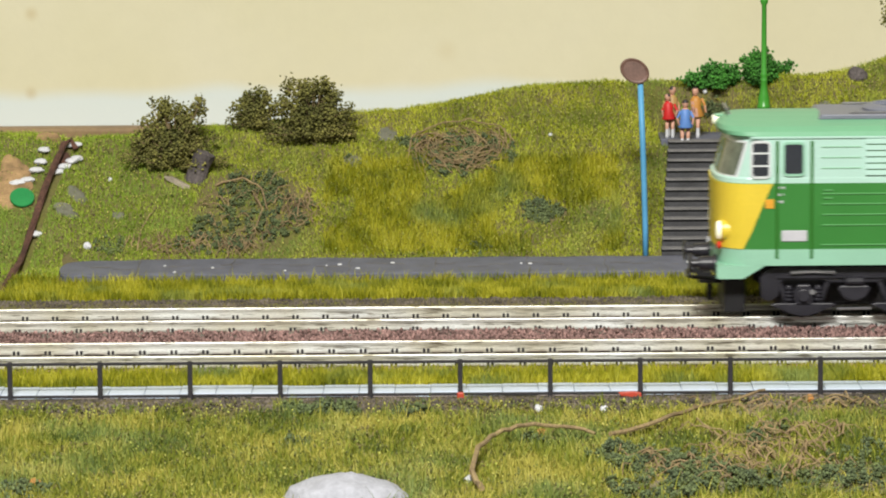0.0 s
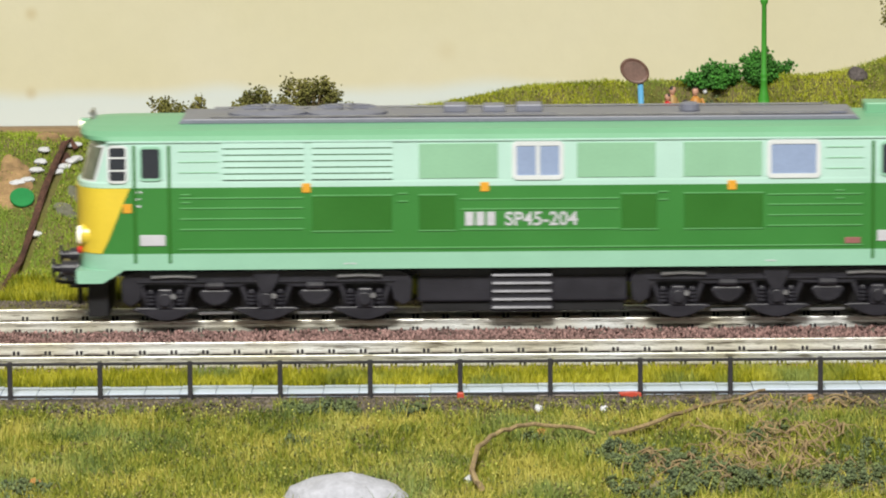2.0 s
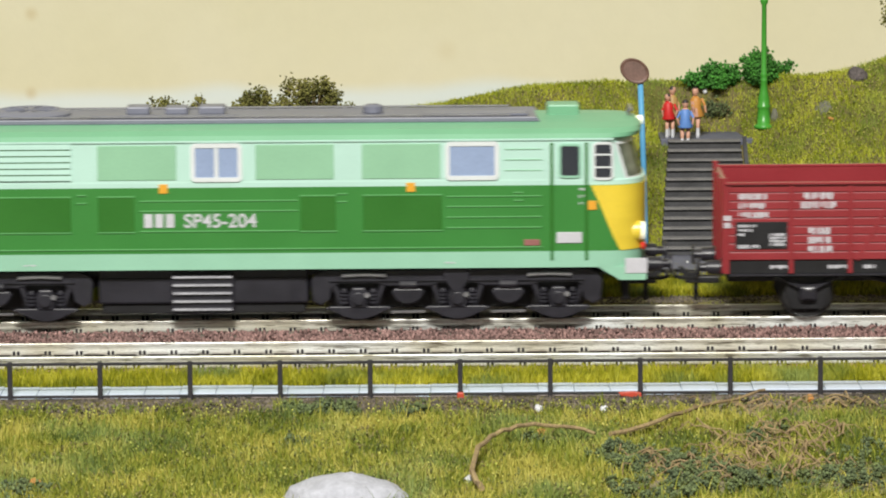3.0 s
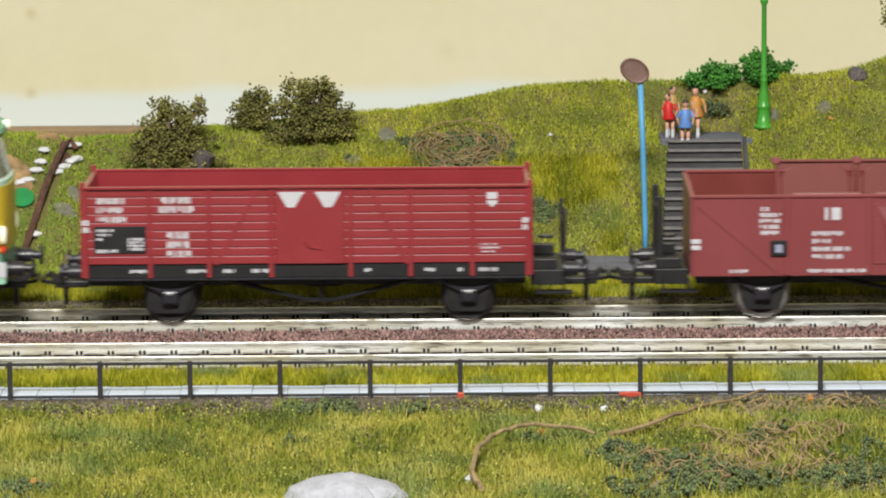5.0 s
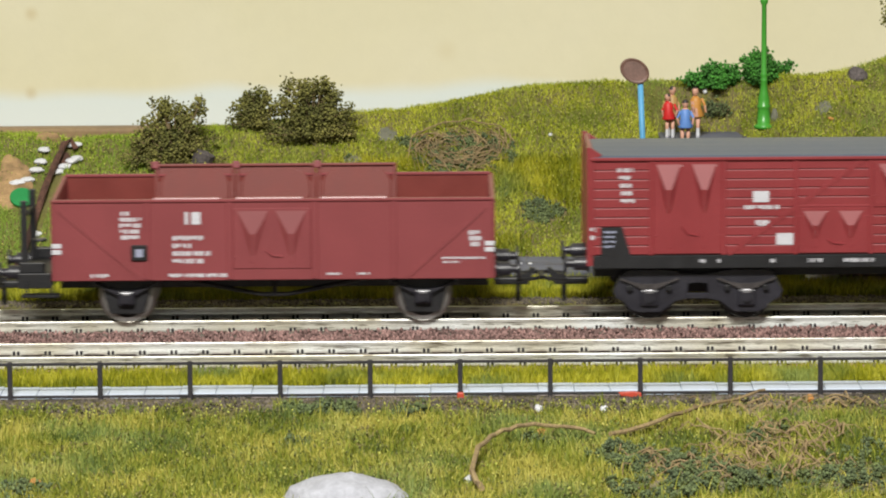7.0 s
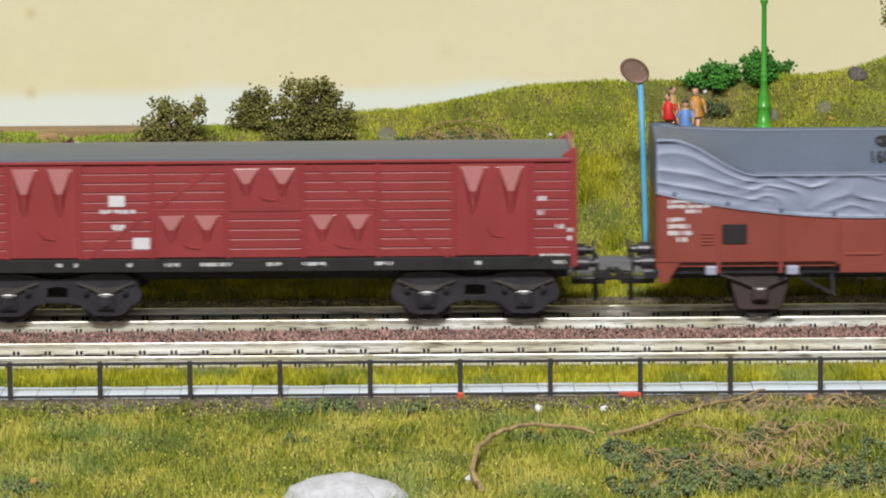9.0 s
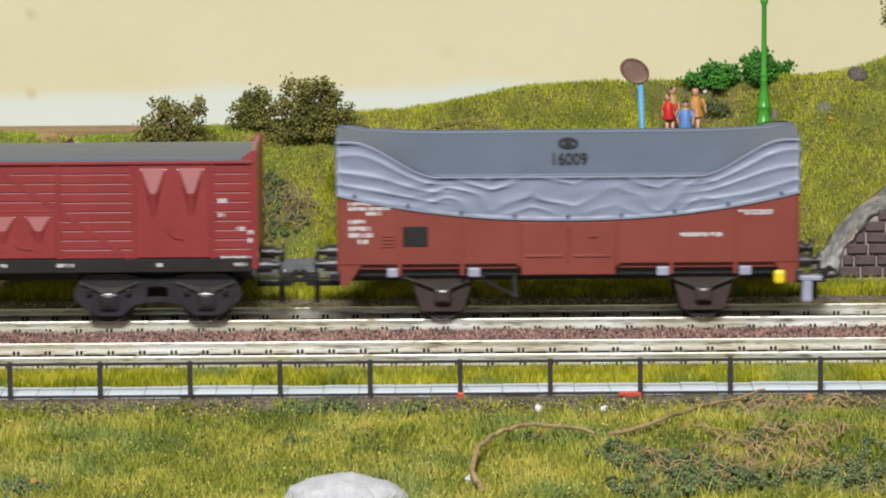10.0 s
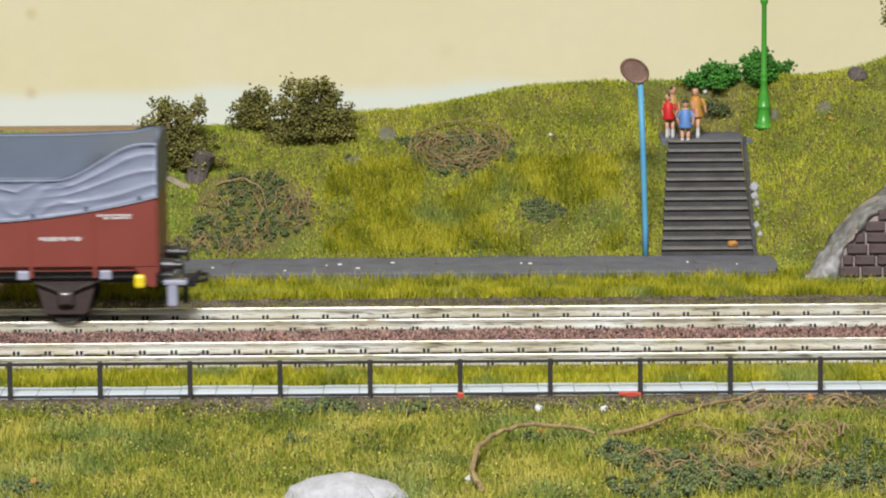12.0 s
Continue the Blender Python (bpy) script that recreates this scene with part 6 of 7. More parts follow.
def street_lamp():
    l = thing("street_lamp", "bright green old-fashioned street lamp post by the stairs", "street lamp", at(83.4, 127, ground_z(83.4, 127) - 0.6))
    prof = [(2.6, 0), (2.6, 0.8), (1.7, 1.2), (1.55, 5.0), (1.6, 5.2), (1.75, 5.5), (1.75, 5.9), (1.45, 6.2), (1.5, 7.6), (1.05, 9.6), (0.82, 12), (0.95, 12.3), (0.95, 12.7), (0.75, 13), (0.95, 13.6), (0.95, 14.2), (0.72, 14.8), (0.68, 22), (0.62, 32), (0.98, 32.6), (1.05, 33.2), (0.9, 33.8), (0.6, 34.3), (0.55, 46)]
    part("post", lathe(prof, 20), LAMP_GREEN, l, smooth=True)
    head = lathe([(0.6, 46), (1.4, 46.5), (2.2, 50.5), (2.6, 51), (1.2, 52.6), (0.2, 53.4)], 8)
    part("lantern", head, LAMP_GREEN, l)


sign()
street_lamp()


# ---- fence, edging and foreground ----
def fence():
    f = thing("fence", "low dark railing fence with slim posts beside the edging", "fence")
    for z, h in ((4.0, 0.62), (-2.9, 0.55)):
        part("rail", box(-150, 150, -86.35, -85.65, z - h / 2, z + h / 2, 0.1, seg=1), FENCE, f)
    me = finish(box(-0.5, 0.5, -0.5, 0.5, -4.6, 4.5, 0.12, seg=1), "post")
    for k in range(-7, 8):
        link_mesh("post", me, FENCE, f, m=at(3.4 + 18.83 * k, -86, 0))
    part("foot", box(2.7, 4.2, -87, -86.3, -4.4, -2.4, 0.3), RED_BIT, f, "red plastic foot")
    part("foot", prism([(36.4, -2.6), (39.4, -2.4), (41.2, -2.7), (41.4, -4.2), (40.2, -4.3), (39.6, -3.4), (37, -3.4)], -87.4, -86.4, r=0.2), RED_BIT, f, "red plastic foot")


def edging():
    e = tagged(part("edging", box(-150, 150, -84.4, -75.6, -4.4, -3.35), MORTAR), "white card edging slabs beside the railing", "edging", kind="structure")
    rng = random.Random(5)
    meshes = [finish(box(-3.73, 3.73, -4.5, 4.5, -0.5, 0.5, 0.14, seg=1), "slab")]
    for k in range(-15, 16):
        link_mesh("slab", meshes[0], WHITE_SLAB, e, m=at(k * 7.52 + 1, -80.0 + rng.uniform(-0.25, 0.25), -3.2 + rng.uniform(-0.1, 0.1), rng.uniform(-0.6, 0.6), 0, rng.uniform(-0.5, 0.5)))


fence()
edging()


def rock(label, x, y, rx, ry, rz, material, seed, sink=0.3, name="rock", rot=0.0, z=None):
    b = bmesh.new()
    bmesh.ops.create_icosphere(b, subdivisions=4 if rx > 6 else 3, radius=1)
    for v in b.verts:
        d = 1 + (0.28 if rx < 6 else 0.07) * noise.noise(v.co * 1.3 + Vector((seed, 0, 0))) + 0.1 * noise.noise(v.co * 4 + Vector((0, seed, 0)))
        v.co = Vector((v.co.x * rx, v.co.y * ry, v.co.z * rz)) * d
    base = ground_z(x, y) if z is None else z
    return tagged(part(name, b, material, None, "", at(x, y, base + rz * (1 - 2 * sink), 0, 0, rot), smooth=rx > 6), label, name)


PALE_STONE = mat("pale_grey_plaster", (0.42, 0.43, 0.48), 0.9, vary=0.12, grain=0.8, patch=4, bump=0.6)
rock("large white plaster stone half sunk in the meadow", -19.2, -172, 12.5, 9, 6.6, PALE_STONE, 1, 0, "stone", z=-15.2)
def drape(name, label, category, x, y, rx, ry, h, material, seed, lift=0.5):
    """A thin irregular patch or flat stone that lies on the ground and follows it."""
    bm = bmesh.new()
    rings, n = [], 30
    for k in range(1, 9):
        q = k / 8
        ring = []
        for i in range(n):
            a = 2 * math.pi * i / n
            r = q * (1 + 0.35 * noise.noise(Vector((math.cos(a) * 1.6, math.sin(a) * 1.6, seed))) + 0.1 * noise.noise(Vector((math.cos(a) * 5, math.sin(a) * 5, seed))))
            px, py = x + rx * r * math.cos(a), y + ry * r * math.sin(a)
            up = lift + h * (1 - q ** 4) + 0.25 * h * noise.noise(Vector((px * 0.8, py * 0.8, seed))) if k < 8 else -0.6
            ring.append(bm.verts.new((px, py, ground_z(px, py) + up)))
        rings.append(ring)
    for r0, r1 in zip(rings, rings[1:]):
        for i in range(n):
            bm.faces.new((r0[i], r0[(i + 1) % n], r1[(i + 1) % n], r1[i]))
    bm.faces.new(rings[0])
    return tagged(part(name, bm, material, smooth=True), label, category)


for i, (x, y, rx, ry) in enumerate(((-14.3, 124.7, 2.6, 2.2), (-23.0, 115.6, 3.2, 1.8), (-95.1, 92.7, 3.2, 2.4), (-92.8, 100.1, 3.0, 2.2), (98.4, 120.2, 2.4, 2.0), (-82, 97, 1.6, 1.4))):
    drape("flat_stone", "flat grey stone set in the grass", "stone", x, y, rx, ry, 0.35, STONE, 2 + i, 0.3)
rock("grey stone on top of the hill", 107.9, 130, 2.7, 2.0, 2.2, BARK, 6, 0.38)
rock("dark stone beside the lamp post", 86.2, 127.5, 0.9, 0.9, 1.9, STONE, 8)
for i, (x, y, r) in enumerate(((79.4, 104.6, 1.2), (79.2, 102.0, 1.0), (79.6, 99.6, 0.8), (79.0, 92.3, 0.9), (79.6, 89, 0.7))):
    rock("small white stone beside the stairs", x, y, r * 0.9, r * 0.9, r * 1.2, PALE_STONE, 10 + i, 0.2, "stone")
for i, (x, y, z, r) in enumerate(((72.4, 84.2, 2.2, 1.1), (99.6, 116, None, 0.7), (19.4, -118, None, 0.9))):
    rock("small orange dead leaf curled on the ground", x, y, r * 1.2, r, r * 0.7, ORANGE_LEAF, 20 + i, 0.1, "leaf", z=z)
for i, (x, y, r) in enumerate(((-78.4, -160, 1.1), (4.6, -158, 1.0), (19.5, -98, 0.9), (33, -100, 0.8), (76, -92, 0.9), (-85, 110, 0.6), (28, 124, 0.5), (-89, 84.5, 1.0), (69, 140.5, 0.6))):
    rock("small pale stone lying in the grass", x, y, r, r, r, ORANGE_LEAF if i in (0, 4) else WHITE_STONE, 30 + i, 0.15, "stone")


# ---- bushes, creepers, roots ----
def leaves(rng, centres, n, spread, size):
    """Little angular leaf clumps round the given centres."""
    c = np.asarray(centres)[rng.integers(0, len(centres), n)]
    p = c + rng.normal(0, 1, (n, 3)) * spread
    u, w = rng.normal(0, 1, (n, 3)), rng.normal(0, 1, (n, 3))
    u /= np.linalg.norm(u, axis=1)[:, None]
    w -= u * (u * w).sum(1)[:, None]
    w /= np.linalg.norm(w, axis=1)[:, None]
    t = np.cross(u, w)
    s = (size * rng.uniform(0.5, 1.4, n))[:, None]
    v = np.stack([p + u * s, p + w * s * 0.8, p - u * s, p - w * s * 0.8, p + t * s * 0.7, p - t * s * 0.5], 1).reshape(-1, 3)
    b = (np.arange(n) * 6)[:, None]
    f = np.concatenate([b + q for q in ([0, 1, 4], [1, 2, 4], [2, 3, 4], [3, 0, 4], [1, 0, 5], [2, 1, 5], [3, 2, 5], [0, 3, 5])], 1).reshape(-1, 3)
    return v, f


def bush(label, x, y, rx, ry, h, material, seed, n=2600, size=0.42, sprigs=10, category="bush", trunk=0.0, spread=1.0, limbs=64):
    rng = np.random.default_rng(seed)
    z0 = ground_z(x, y)
    t = thing("tree" if trunk else "bush", label, category, at(x, y, z0))
    centres = []
    wood = bmesh.new()
    if trunk:
        tube([(0, 0, -1), (0.2, 0, trunk * 0.5), (-0.2, 0.2, trunk + 2)], 1.3, wood, 8, 0.6)
    for k in range(limbs):
        a, q = rng.uniform(0, 6.283), rng.uniform(0.12, 1) ** 0.6
        zz = rng.uniform(0.0, 1.0)
        shell = math.sqrt(max(0.05, 1 - (zz * 1.05 - 0.25) ** 2)) * (1 - 0.25 * zz)
        e = (math.cos(a) * rx * q * shell, math.sin(a) * ry * q * shell, trunk + 0.6 + zz * h * (0.78 + 0.22 * (1 - q)))
        tube([(0, 0, trunk * 0.8), (e[0] * 0.4, e[1] * 0.4, trunk + (e[2] - trunk) * 0.55), e], 0.22, wood, 5, 0.4)
        for s in np.linspace(0.35, 1, 4):
            centres.append((e[0] * s, e[1] * s, trunk + (e[2] - trunk) * (0.3 + 0.7 * s)))
    for k in range(sprigs):
        a = rng.uniform(0, 6.283)
        e = (math.cos(a) * rx * rng.uniform(0.1, 0.6), math.sin(a) * ry * 0.5, trunk + h * rng.uniform(0.84, 1.02))
        tube([(e[0] * 0.6, e[1] * 0.6, trunk + h * 0.6), e], 0.16, wood, 4, 0.5)
        centres += [e, (e[0] * 0.93, e[1], e[2] - 0.9)]
    part("stem", wood, TWIG if not trunk else BARK, t, "thin brown woody stems")
    v, f = leaves(rng, centres, n, spread, size)
    v[:, 2] = np.maximum(v[:, 2], -0.3 + 0 * v[:, 2])
    ob = mesh_from("foliage", v, f, material)
    ob.parent = t
    ob["kind"] = "stuff"
    return t


bush("olive-brown stiff model bush with bare sprigs on the slope", -68.6, 114.0, 14.6, 7.5, 17.0, BUSH_LEAF, 41, 7600, 0.42, 16, spread=0.8, limbs=90)
bush("olive-brown low model bush on the hilltop", -48.3, 127.5, 8.6, 5, 9.6, BUSH_LEAF, 42, 3400, 0.42, 6, spread=0.75)
bush("olive-brown dense model bush on the hilltop", -33.2, 122.5, 14.2, 8, 15.6, BUSH_LEAF, 43, 8200, 0.42, 18, spread=0.8, limbs=90)
bush("bright green clumpy flock shrub behind the lamp post", 70.5, 141.5, 9.0, 4, 4.6, BRIGHT_LEAF, 44, 4600, 0.5, 2, spread=0.95, limbs=15)
bush("bright green clumpy flock shrub behind the lamp post", 84.5, 140.5, 9.2, 4, 6.6, BRIGHT_LEAF, 45, 5400, 0.5, 3, spread=0.95, limbs=17)
bush("olive-green model tree on the hilltop", 122.5, 140, 10, 8, 20, BUSH_LEAF, 46, 3600, 0.45, 6, "tree", 7)
bush("dark green low shrub behind the stairs landing", 71.5, 138.5, 4.5, 2, 2.6, FLOCK, 47, 700, 0.35, 0)


def creeper(label, spots, n, size, seed, lift=0.7):
    """A heap of dark flock that hugs the ground."""
    rng = np.random.default_rng(seed)
    centres = []
    for cx, cy, rx, ry, k in spots:
        for _ in range(k):
            a, q = rng.uniform(0, 6.283), math.sqrt(rng.uniform(0, 1))
            x, y = cx + math.cos(a) * rx * q, cy + math.sin(a) * ry * q
            centres.append((x, y, ground_z(x, y) + rng.uniform(0, lift)))
    v, f = leaves(rng, centres, n, size * 1.1, size)
    return tagged(mesh_from("creeper", v, f, FLOCK), label, "creeper", kind="stuff")


creeper("dark green flock creeper spread over the slope", [(-48, 104, 9, 9, 90), (-52, 92, 11, 7, 80), (-60, 87, 9, 3, 30), (-38, 95, 6, 8, 30)], 5200, 0.36, 51, 1.6)
creeper("round dark flock patch on the slope", [(25, 98.1, 5.4, 3.9, 60)], 1800, 0.4, 52, 0.5)
creeper("dark flock tufts at the foot of the slope", [(-84, 87, 4, 3, 20), (7, 85.5, 5, 3, 14), (-22, 115, 3, 2, 8)], 700, 0.4, 53, 0.5)
creeper("dark green flock under the root nest", [(5, 117, 14, 8, 90), (-8, 122, 3, 3, 12)], 3200, 0.45, 54, 1.0)
creeper("dark green flock heap in the meadow", [(34, -140, 6, 7, 30), (44, -149, 12, 9, 90), (54, -162, 12, 8, 70), (40, -168, 9, 8, 45), (18, -126, 3, 2, 8), (76, -160, 9, 12, 60), (84, -140, 6, 8, 20), (62, -130, 2.5, 7, 14)], 8200, 0.42, 55, 2.6)
creeper("dark green flock patches in the meadow", [(-24, -98, 9, 4, 30), (-6, -100, 4, 3, 10), (-82, -165, 8, 7, 30), (-30, -128, 4, 3, 8), (66, -118, 2, 3, 6)], 2400, 0.55, 56, 1.6)


def root_nest(label, cx, cy, rx, ry, n, seed, arch=1.2, length=9, thick=0.2, swirl=False):
    rng = random.Random(seed)
    t = thing("root_tangle", label, "dry roots", at(0, 0, 0))
    for k in range(n):
        a, q = rng.uniform(0, 6.283), math.sqrt(rng.random())
        x, y = cx + math.cos(a) * rx * q, cy + math.sin(a) * ry * q
        d = a + math.pi / 2 + rng.uniform(-0.5, 0.5) if swirl else rng.uniform(0, 6.283)
        pts, m = [], 7
        step = length * rng.uniform(0.5, 1.2) / m
        for i in range(m):
            lift = arch * math.sin(math.pi * i / (m - 1)) * rng.uniform(0.5, 1.2)
            pts.append((x, y, ground_z(x, y) + 0.3 + lift))
            d += 0.12 + rng.uniform(-0.25, 0.25) if swirl else rng.uniform(-0.75, 0.75)
            x, y = x + math.cos(d) * step, y + math.sin(d) * step * 0.8
        part("root", tube(pts, thick * rng.uniform(0.6, 1.3), n=5, taper=0.45), TWIG, t)
    return t


root_nest("tangle of dry brown roots on the creeper", -50, 97, 13, 12, 30, 61, 2.2, 9, 0.17)
root_nest("tangle of dry brown roots at the path edge", -63, 86.5, 17, 2.8, 90, 62, 1.8, 6, 0.17)
root_nest("curled dry roots beside the creeper", -36, 98, 4, 6, 34, 63, 2.2, 7, 0.18)
root_nest("dome of dry brown roots on the slope", 5, 118.5, 13.5, 7.5, 120, 64, 2.0, 13, 0.16, True)
MEADOW_DIRT = mat("brown_meadow_dirt", (0.24, 0.19, 0.125), 0.95, vary=0.4, grain=0.6, patch=4, bump=0.8, second=(0.13, 0.13, 0.06))
drape("earth_patch", "brown earth under the meadow creeper", "earth patch", 47, -153, 17, 14, 0.2, MEADOW_DIRT, 91, 0.25)
drape("earth_patch", "brown earth under the meadow creeper", "earth patch", 78, -158, 11, 14, 0.2, MEADOW_DIRT, 92, 0.25)
drape("earth_patch", "brown earth beside the fence", "earth patch", 66, -98, 15, 6, 0.2, MEADOW_DIRT, 93, 0.25)
root_nest("tangle of dry brown roots in the meadow", 56, -148, 22, 14, 75, 65, 3.0, 12, 0.22)
root_nest("tangle of dry brown roots in the meadow", 66, -128, 14, 13, 42, 66, 3.0, 12, 0.22)
root_nest("sparse dry brown roots beside the fence", 70, -97, 18, 5, 26, 67, 1.8, 9, 0.25)


def long_root(label, pts, r):
    t = thing("dry_root", label, "dry root")
    fine = []
    for (a, b) in zip(pts, pts[1:]):
        for k in range(4):
            q = k / 4
            x, y = a[0] + (b[0] - a[0]) * q, a[1] + (b[1] - a[1]) * q
            fine.append((x, y, ground_z(x, y) + a[2] + (b[2] - a[2]) * q + 0.2 * math.sin(k * 2 + x)))
    part("root", tube(fine, r, n=7, taper=0.6), TWIG, t)


long_root("long curved dry root arching over the meadow", [(7, -172, 2.2), (5.2, -160, 3.2), (6.5, -146, 3.8), (10, -134, 4.0), (16, -127, 4.0), (24, -124, 3.4), (32, -128, 2.4)], 0.6)
long_root("long dry root leaning up to the fence", [(33, -128, 2.2), (46, -116, 2.8), (54, -104, 2.6), (63, -94, 2.2), (68, -88, 2.0)], 0.5)
long_root("pale curled root on the slope", [(-58, 108, 0.6), (-51, 108.5, 2.2), (-46, 104, 2.4), (-44, 96, 1.2)], 0.32)
long_root("pale curled root on the slope", [(-48, 103, 1.4), (-45.5, 98, 1.5), (-47, 92, 1.2), (-52, 87, 0.6)], 0.26)
long_root("arched dry root over the nest", [(-9, 113, 0.6), (-8, 121, 2.0), (-2, 126, 2.4), (7, 128, 2.4), (15, 125, 2.2), (20, 119, 1.2)], 0.24)
long_root("thin upright dry stalk at the slope foot", [(-76.5, 85, 0.5), (-76, 91, 0.6), (-74, 97, 0.6), (-72.5, 100, 0.6)], 0.22)


def stump():
    t = thing("tree_stump", "dark leaning stump beside the bush", "tree stump", at(-63.2, 110.2, ground_z(-63.2, 110.2)))
    b = lathe([(2.6, -1), (2.7, 1), (2.6, 4), (3.1, 7.2), (2.2, 7.6), (0.3, 7.4)], 14, T(0, 0, 0, -4, 20, 0))
    for v in b.verts:
        v.co += 0.4 * Vector(noise.noise_vector(v.co * 0.5))
    part("trunk", b, BARK, t)
    s = thing("split_wood", "pale split wood piece lying by the stump", "wood piece", at(-67.6, 108.4, ground_z(-67.6, 108.4) + 0.5, 0, 22, -20))
    part("splinter", prism([(-4, 0.2), (-2, 0.9), (3.4, 0.7), (4.2, 0), (2, -0.6), (-3, -0.4)], -0.7, 0.7, r=0.15), PALE_WOOD, s)


stump()


def gully():
    """Rusty earth bank with plaster crumbs, sand and a green lid at the layout's western end."""
    def on(x, y, up=0.0):
        return (x, y, ground_z(x, y) + up)

    b = bmesh.new()
    tube([on(-109.5, 44, 0.6), on(-107.9, 54, 1.0), on(-106.2, 64, 1.2), on(-104.6, 75, 1.4), on(-102.4, 87, 1.6), on(-100.6, 97, 2.0), on(-98.9, 106, 2.4), on(-96.8, 113.5, 3.0), on(-95.4, 115.5, 2.8), on(-94.0, 114.0, 1.6)], 0.85, b, 10, 0.8)
    bmesh.ops.subdivide_edges(b, edges=b.edges[:], cuts=2, use_grid_fill=True)
    for v in b.verts:
        v.co += 0.45 * Vector(noise.noise_vector(v.co * 0.7)) + 0.25 * Vector(noise.noise_vector(v.co * 2.1))
    g = thing("earth_bank", "rusty brown earth ridge running up the slope", "earth ridge")
    part("ridge", b, GULLY, g)
    for i, (x, y, rx, ry, m, label) in enumerate(((-109.0, 101, 5.4, 9, SAND, "orange sand patch on the slope"), (-96.6, 110.5, 1.8, 3, GULLY, "brown hollow in the slope"), (-101, 116.6, 3.4, 2, SAND, "sandy patch on the hilltop"), (-111.5, 62, 3.2, 9, GULLY, "brown earth mound beside the track"))):
        drape("earth_patch", label, "earth patch", x, y, rx, ry, 0.4 if i < 3 else 2.0, m, 70 + i, 0.7)
    d = thing("green_lid", "round green lid leaning on the sand", "lid", at(-105.9, 93.6, ground_z(-105.9, 93.6) + 1.0, 42, 0, 8))
    part("disc", lathe([(0.2, 0), (2.9, 0), (3.1, 0.2), (3.1, 0.5), (2.9, 0.7), (0.2, 0.7)], 28), GREEN_PAINT, d)
    for i, (x, y, rx, rot) in enumerate(((-107.5, 99.8, 1.8, 20), (-105.2, 101, 1.6, 30), (-103.2, 104.5, 1.7, 50), (-102.4, 107.5, 1.5, 60), (-101.8, 111.5, 1.6, 80), (-98.2, 106.8, 1.6, 30), (-96.4, 108.6, 1.4, 20), (-94.8, 110.6, 1.2, 40), (-93.6, 112.6, 1.2, 60), (-94.8, 116.4, 2.0, -30), (-101.5, 84.5, 1.1, 0))):
        rock("white plaster lump on the earth ridge", x, y, rx * 1.3, 1.6, 0.8, WHITE_STONE, 80 + i, 0.1, "plaster_lump", rot)


gully()


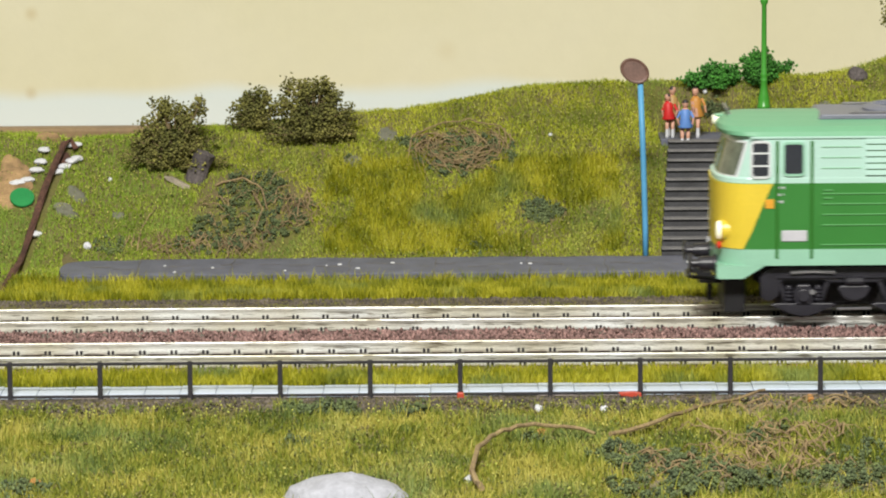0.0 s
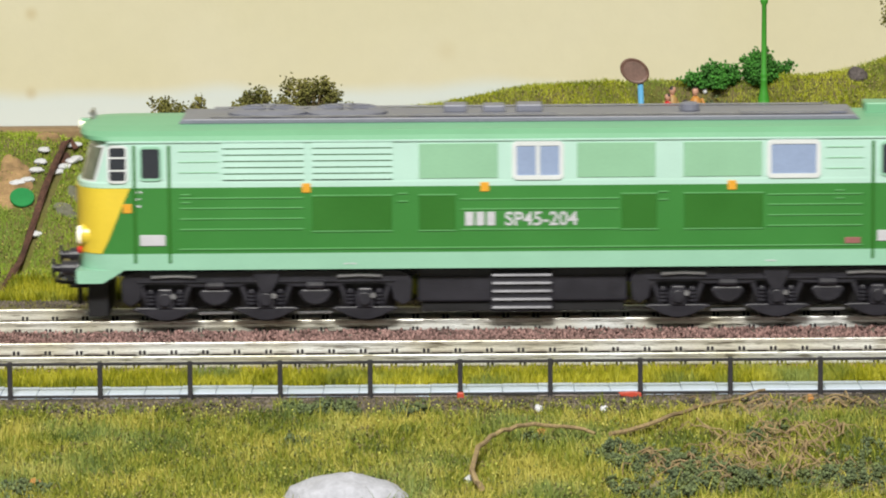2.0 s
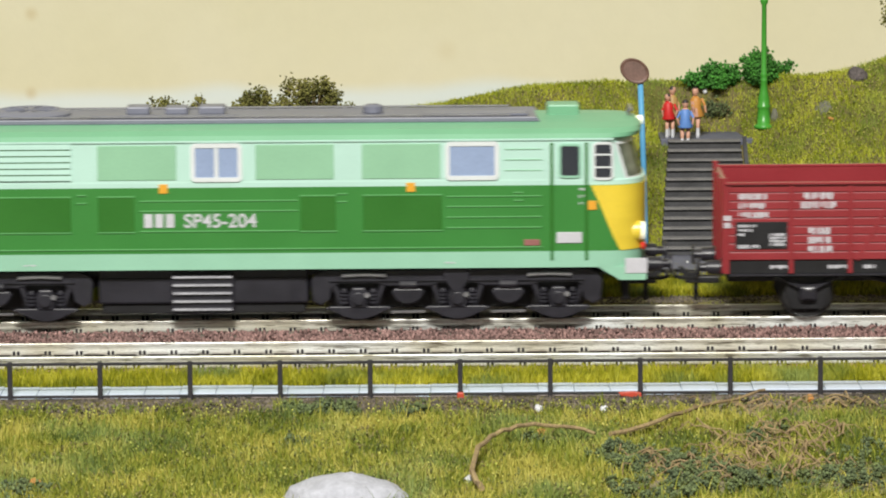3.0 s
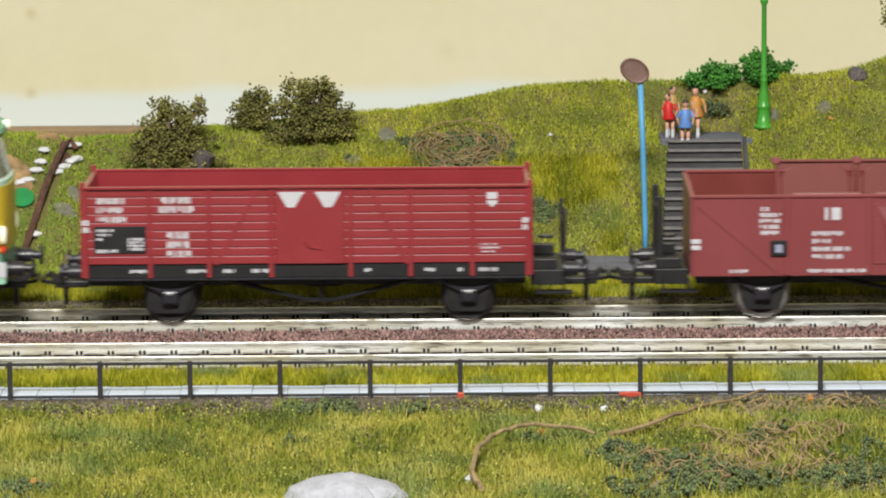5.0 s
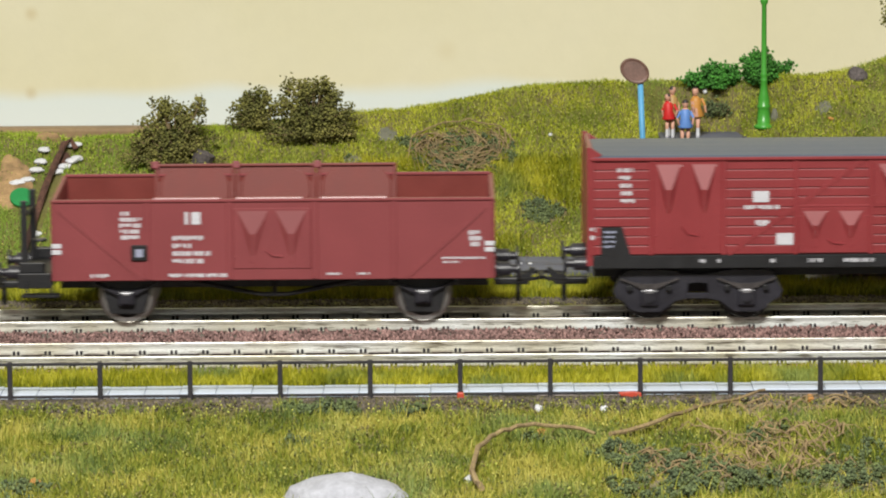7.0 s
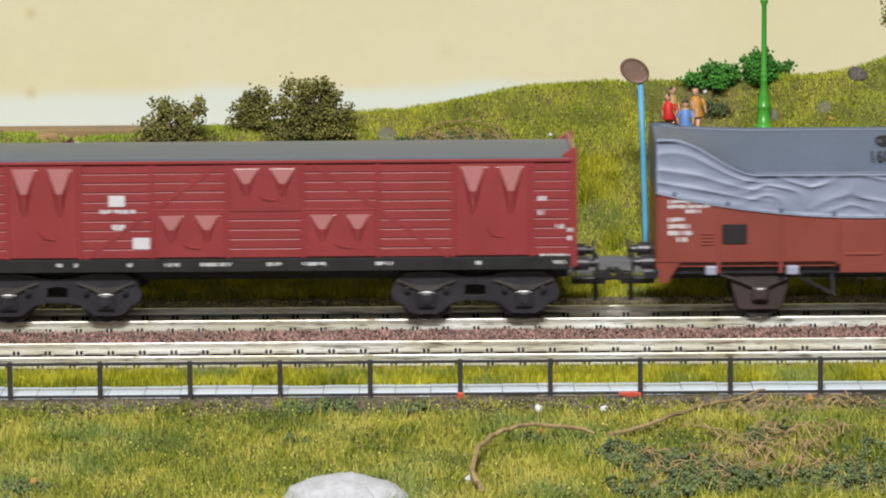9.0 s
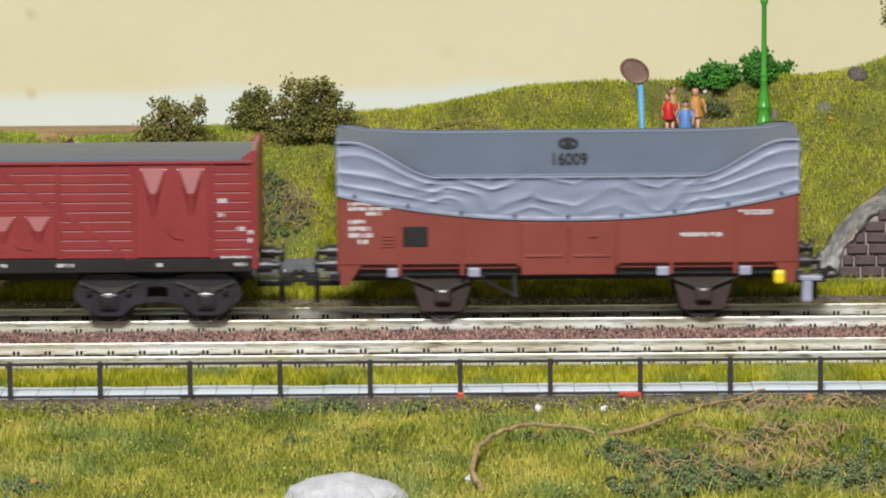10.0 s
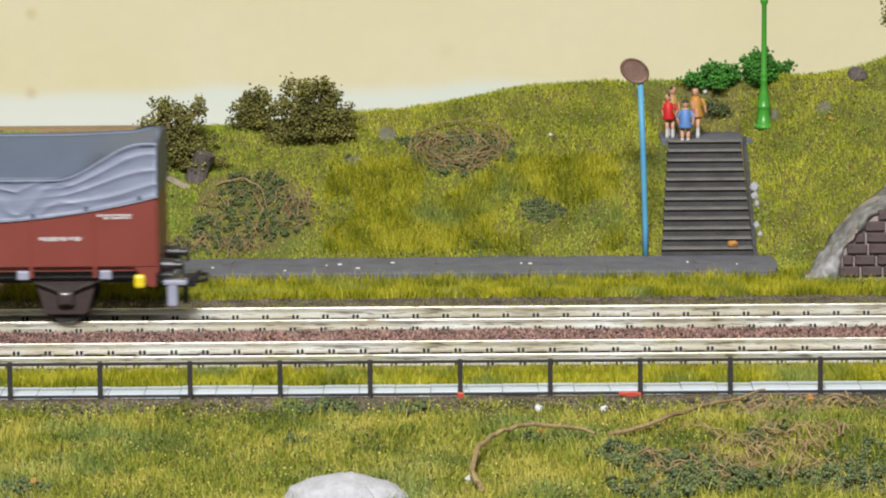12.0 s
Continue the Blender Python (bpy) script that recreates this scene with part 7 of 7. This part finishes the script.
# ---- brick wing wall, its bricks last ----
def wing_wall():
    w = tagged(part("wall_wing", prism([(95.2, -3), (95.4, 0.2), (97.4, 6.2), (100.4, 10), (103.8, 13), (107, 15), (135, 19), (135, -3)], 55.6, 80), MORTAR), "dark brick wing wall of a tunnel mouth in the hill", "brick wall", kind="structure")
    inner = [(95.0, -2), (95.6, 1), (96.6, 4.6), (98.6, 7.4), (101.2, 10.2), (103.4, 13.0), (106.4, 15.0), (112, 16.8), (126, 19.5)]
    outer = [(87.0, 54.5, -1.8), (89.5, 60, -0.2), (92.5, 68, 2.8), (95.5, 74, 5.8), (98.5, 79, 8.8), (102.5, 83, 11.2), (106.5, 86.5, 13.6), (112, 90, 16.6), (126, 97, 21)]
    b = bmesh.new()
    rows = []
    for j in range(13):
        v = j / 12
        row = []
        for i in range(49):
            s = i / 48 * 8
            k = min(7, int(s))
            q = s - k
            p0 = Vector((inner[k][0] + (inner[k + 1][0] - inner[k][0]) * q, 54.4, inner[k][1] + (inner[k + 1][1] - inner[k][1]) * q))
            p1 = Vector([outer[k][c] + (outer[k + 1][c] - outer[k][c]) * q for c in range(3)])
            p = p0.lerp(p1, v)
            p += Vector((-0.5, -0.9, 0.8)) * math.sin(math.pi * v) * 0.7
            p += 1.1 * Vector(noise.noise_vector(p * 0.2)) + 0.6 * Vector(noise.noise_vector(p * 0.6))
            row.append(b.verts.new(p))
        rows.append(row)
    for a, c in zip(rows, rows[1:]):
        for i in range(48):
            b.faces.new((a[i], a[i + 1], c[i + 1], c[i]))
    bmesh.ops.solidify(b, geom=b.faces[:], thickness=1.2)
    part("plaster_edge", b, PLASTER, w, "smeared grey plaster edge", smooth=True)
    rng = random.Random(9)
    meshes = [finish(box(-2.45, 2.45, -0.8, 0.8, -1.2, 1.2, 0.3, seg=1), "brick"), finish(box(-1.2, 1.2, -0.8, 0.8, -1.2, 1.2, 0.3, seg=1), "brick")]
    for r in range(7):
        z = 0.2 + r * 2.75
        x = np.interp(z, [0, 6, 10, 13.5, 15], [96.2, 98.2, 101.2, 104.6, 108])
        if z > 14.4:
            x = 108 + (z - 14) * 7
        if r % 2:
            link_mesh("brick", meshes[1], BRICK, w, m=at(x + 1.2, 55.4, z, 0, rng.uniform(-2, 2), 0))
            x += 2.9
        while x < 132:
            link_mesh("brick", meshes[0], BRICK, w, m=at(x + 2.45, 55.4 + rng.uniform(-0.15, 0.15), z, 0, rng.uniform(-1, 1), rng.uniform(-1, 1)))
            x += 5.4


wing_wall()


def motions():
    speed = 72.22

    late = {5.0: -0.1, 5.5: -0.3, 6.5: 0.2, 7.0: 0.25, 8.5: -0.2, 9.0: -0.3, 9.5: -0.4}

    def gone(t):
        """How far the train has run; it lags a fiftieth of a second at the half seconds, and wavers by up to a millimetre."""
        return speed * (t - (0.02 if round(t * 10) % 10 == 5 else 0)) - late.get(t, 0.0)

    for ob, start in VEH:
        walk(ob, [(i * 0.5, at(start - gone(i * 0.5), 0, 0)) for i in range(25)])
    for ob, x, z, r in WHEELS:
        turn = -math.degrees(speed / r)
        walk(ob, [(i * 0.1, at(x, 0, z, 0, turn * i * 0.1, 0)) for i in range(121)])


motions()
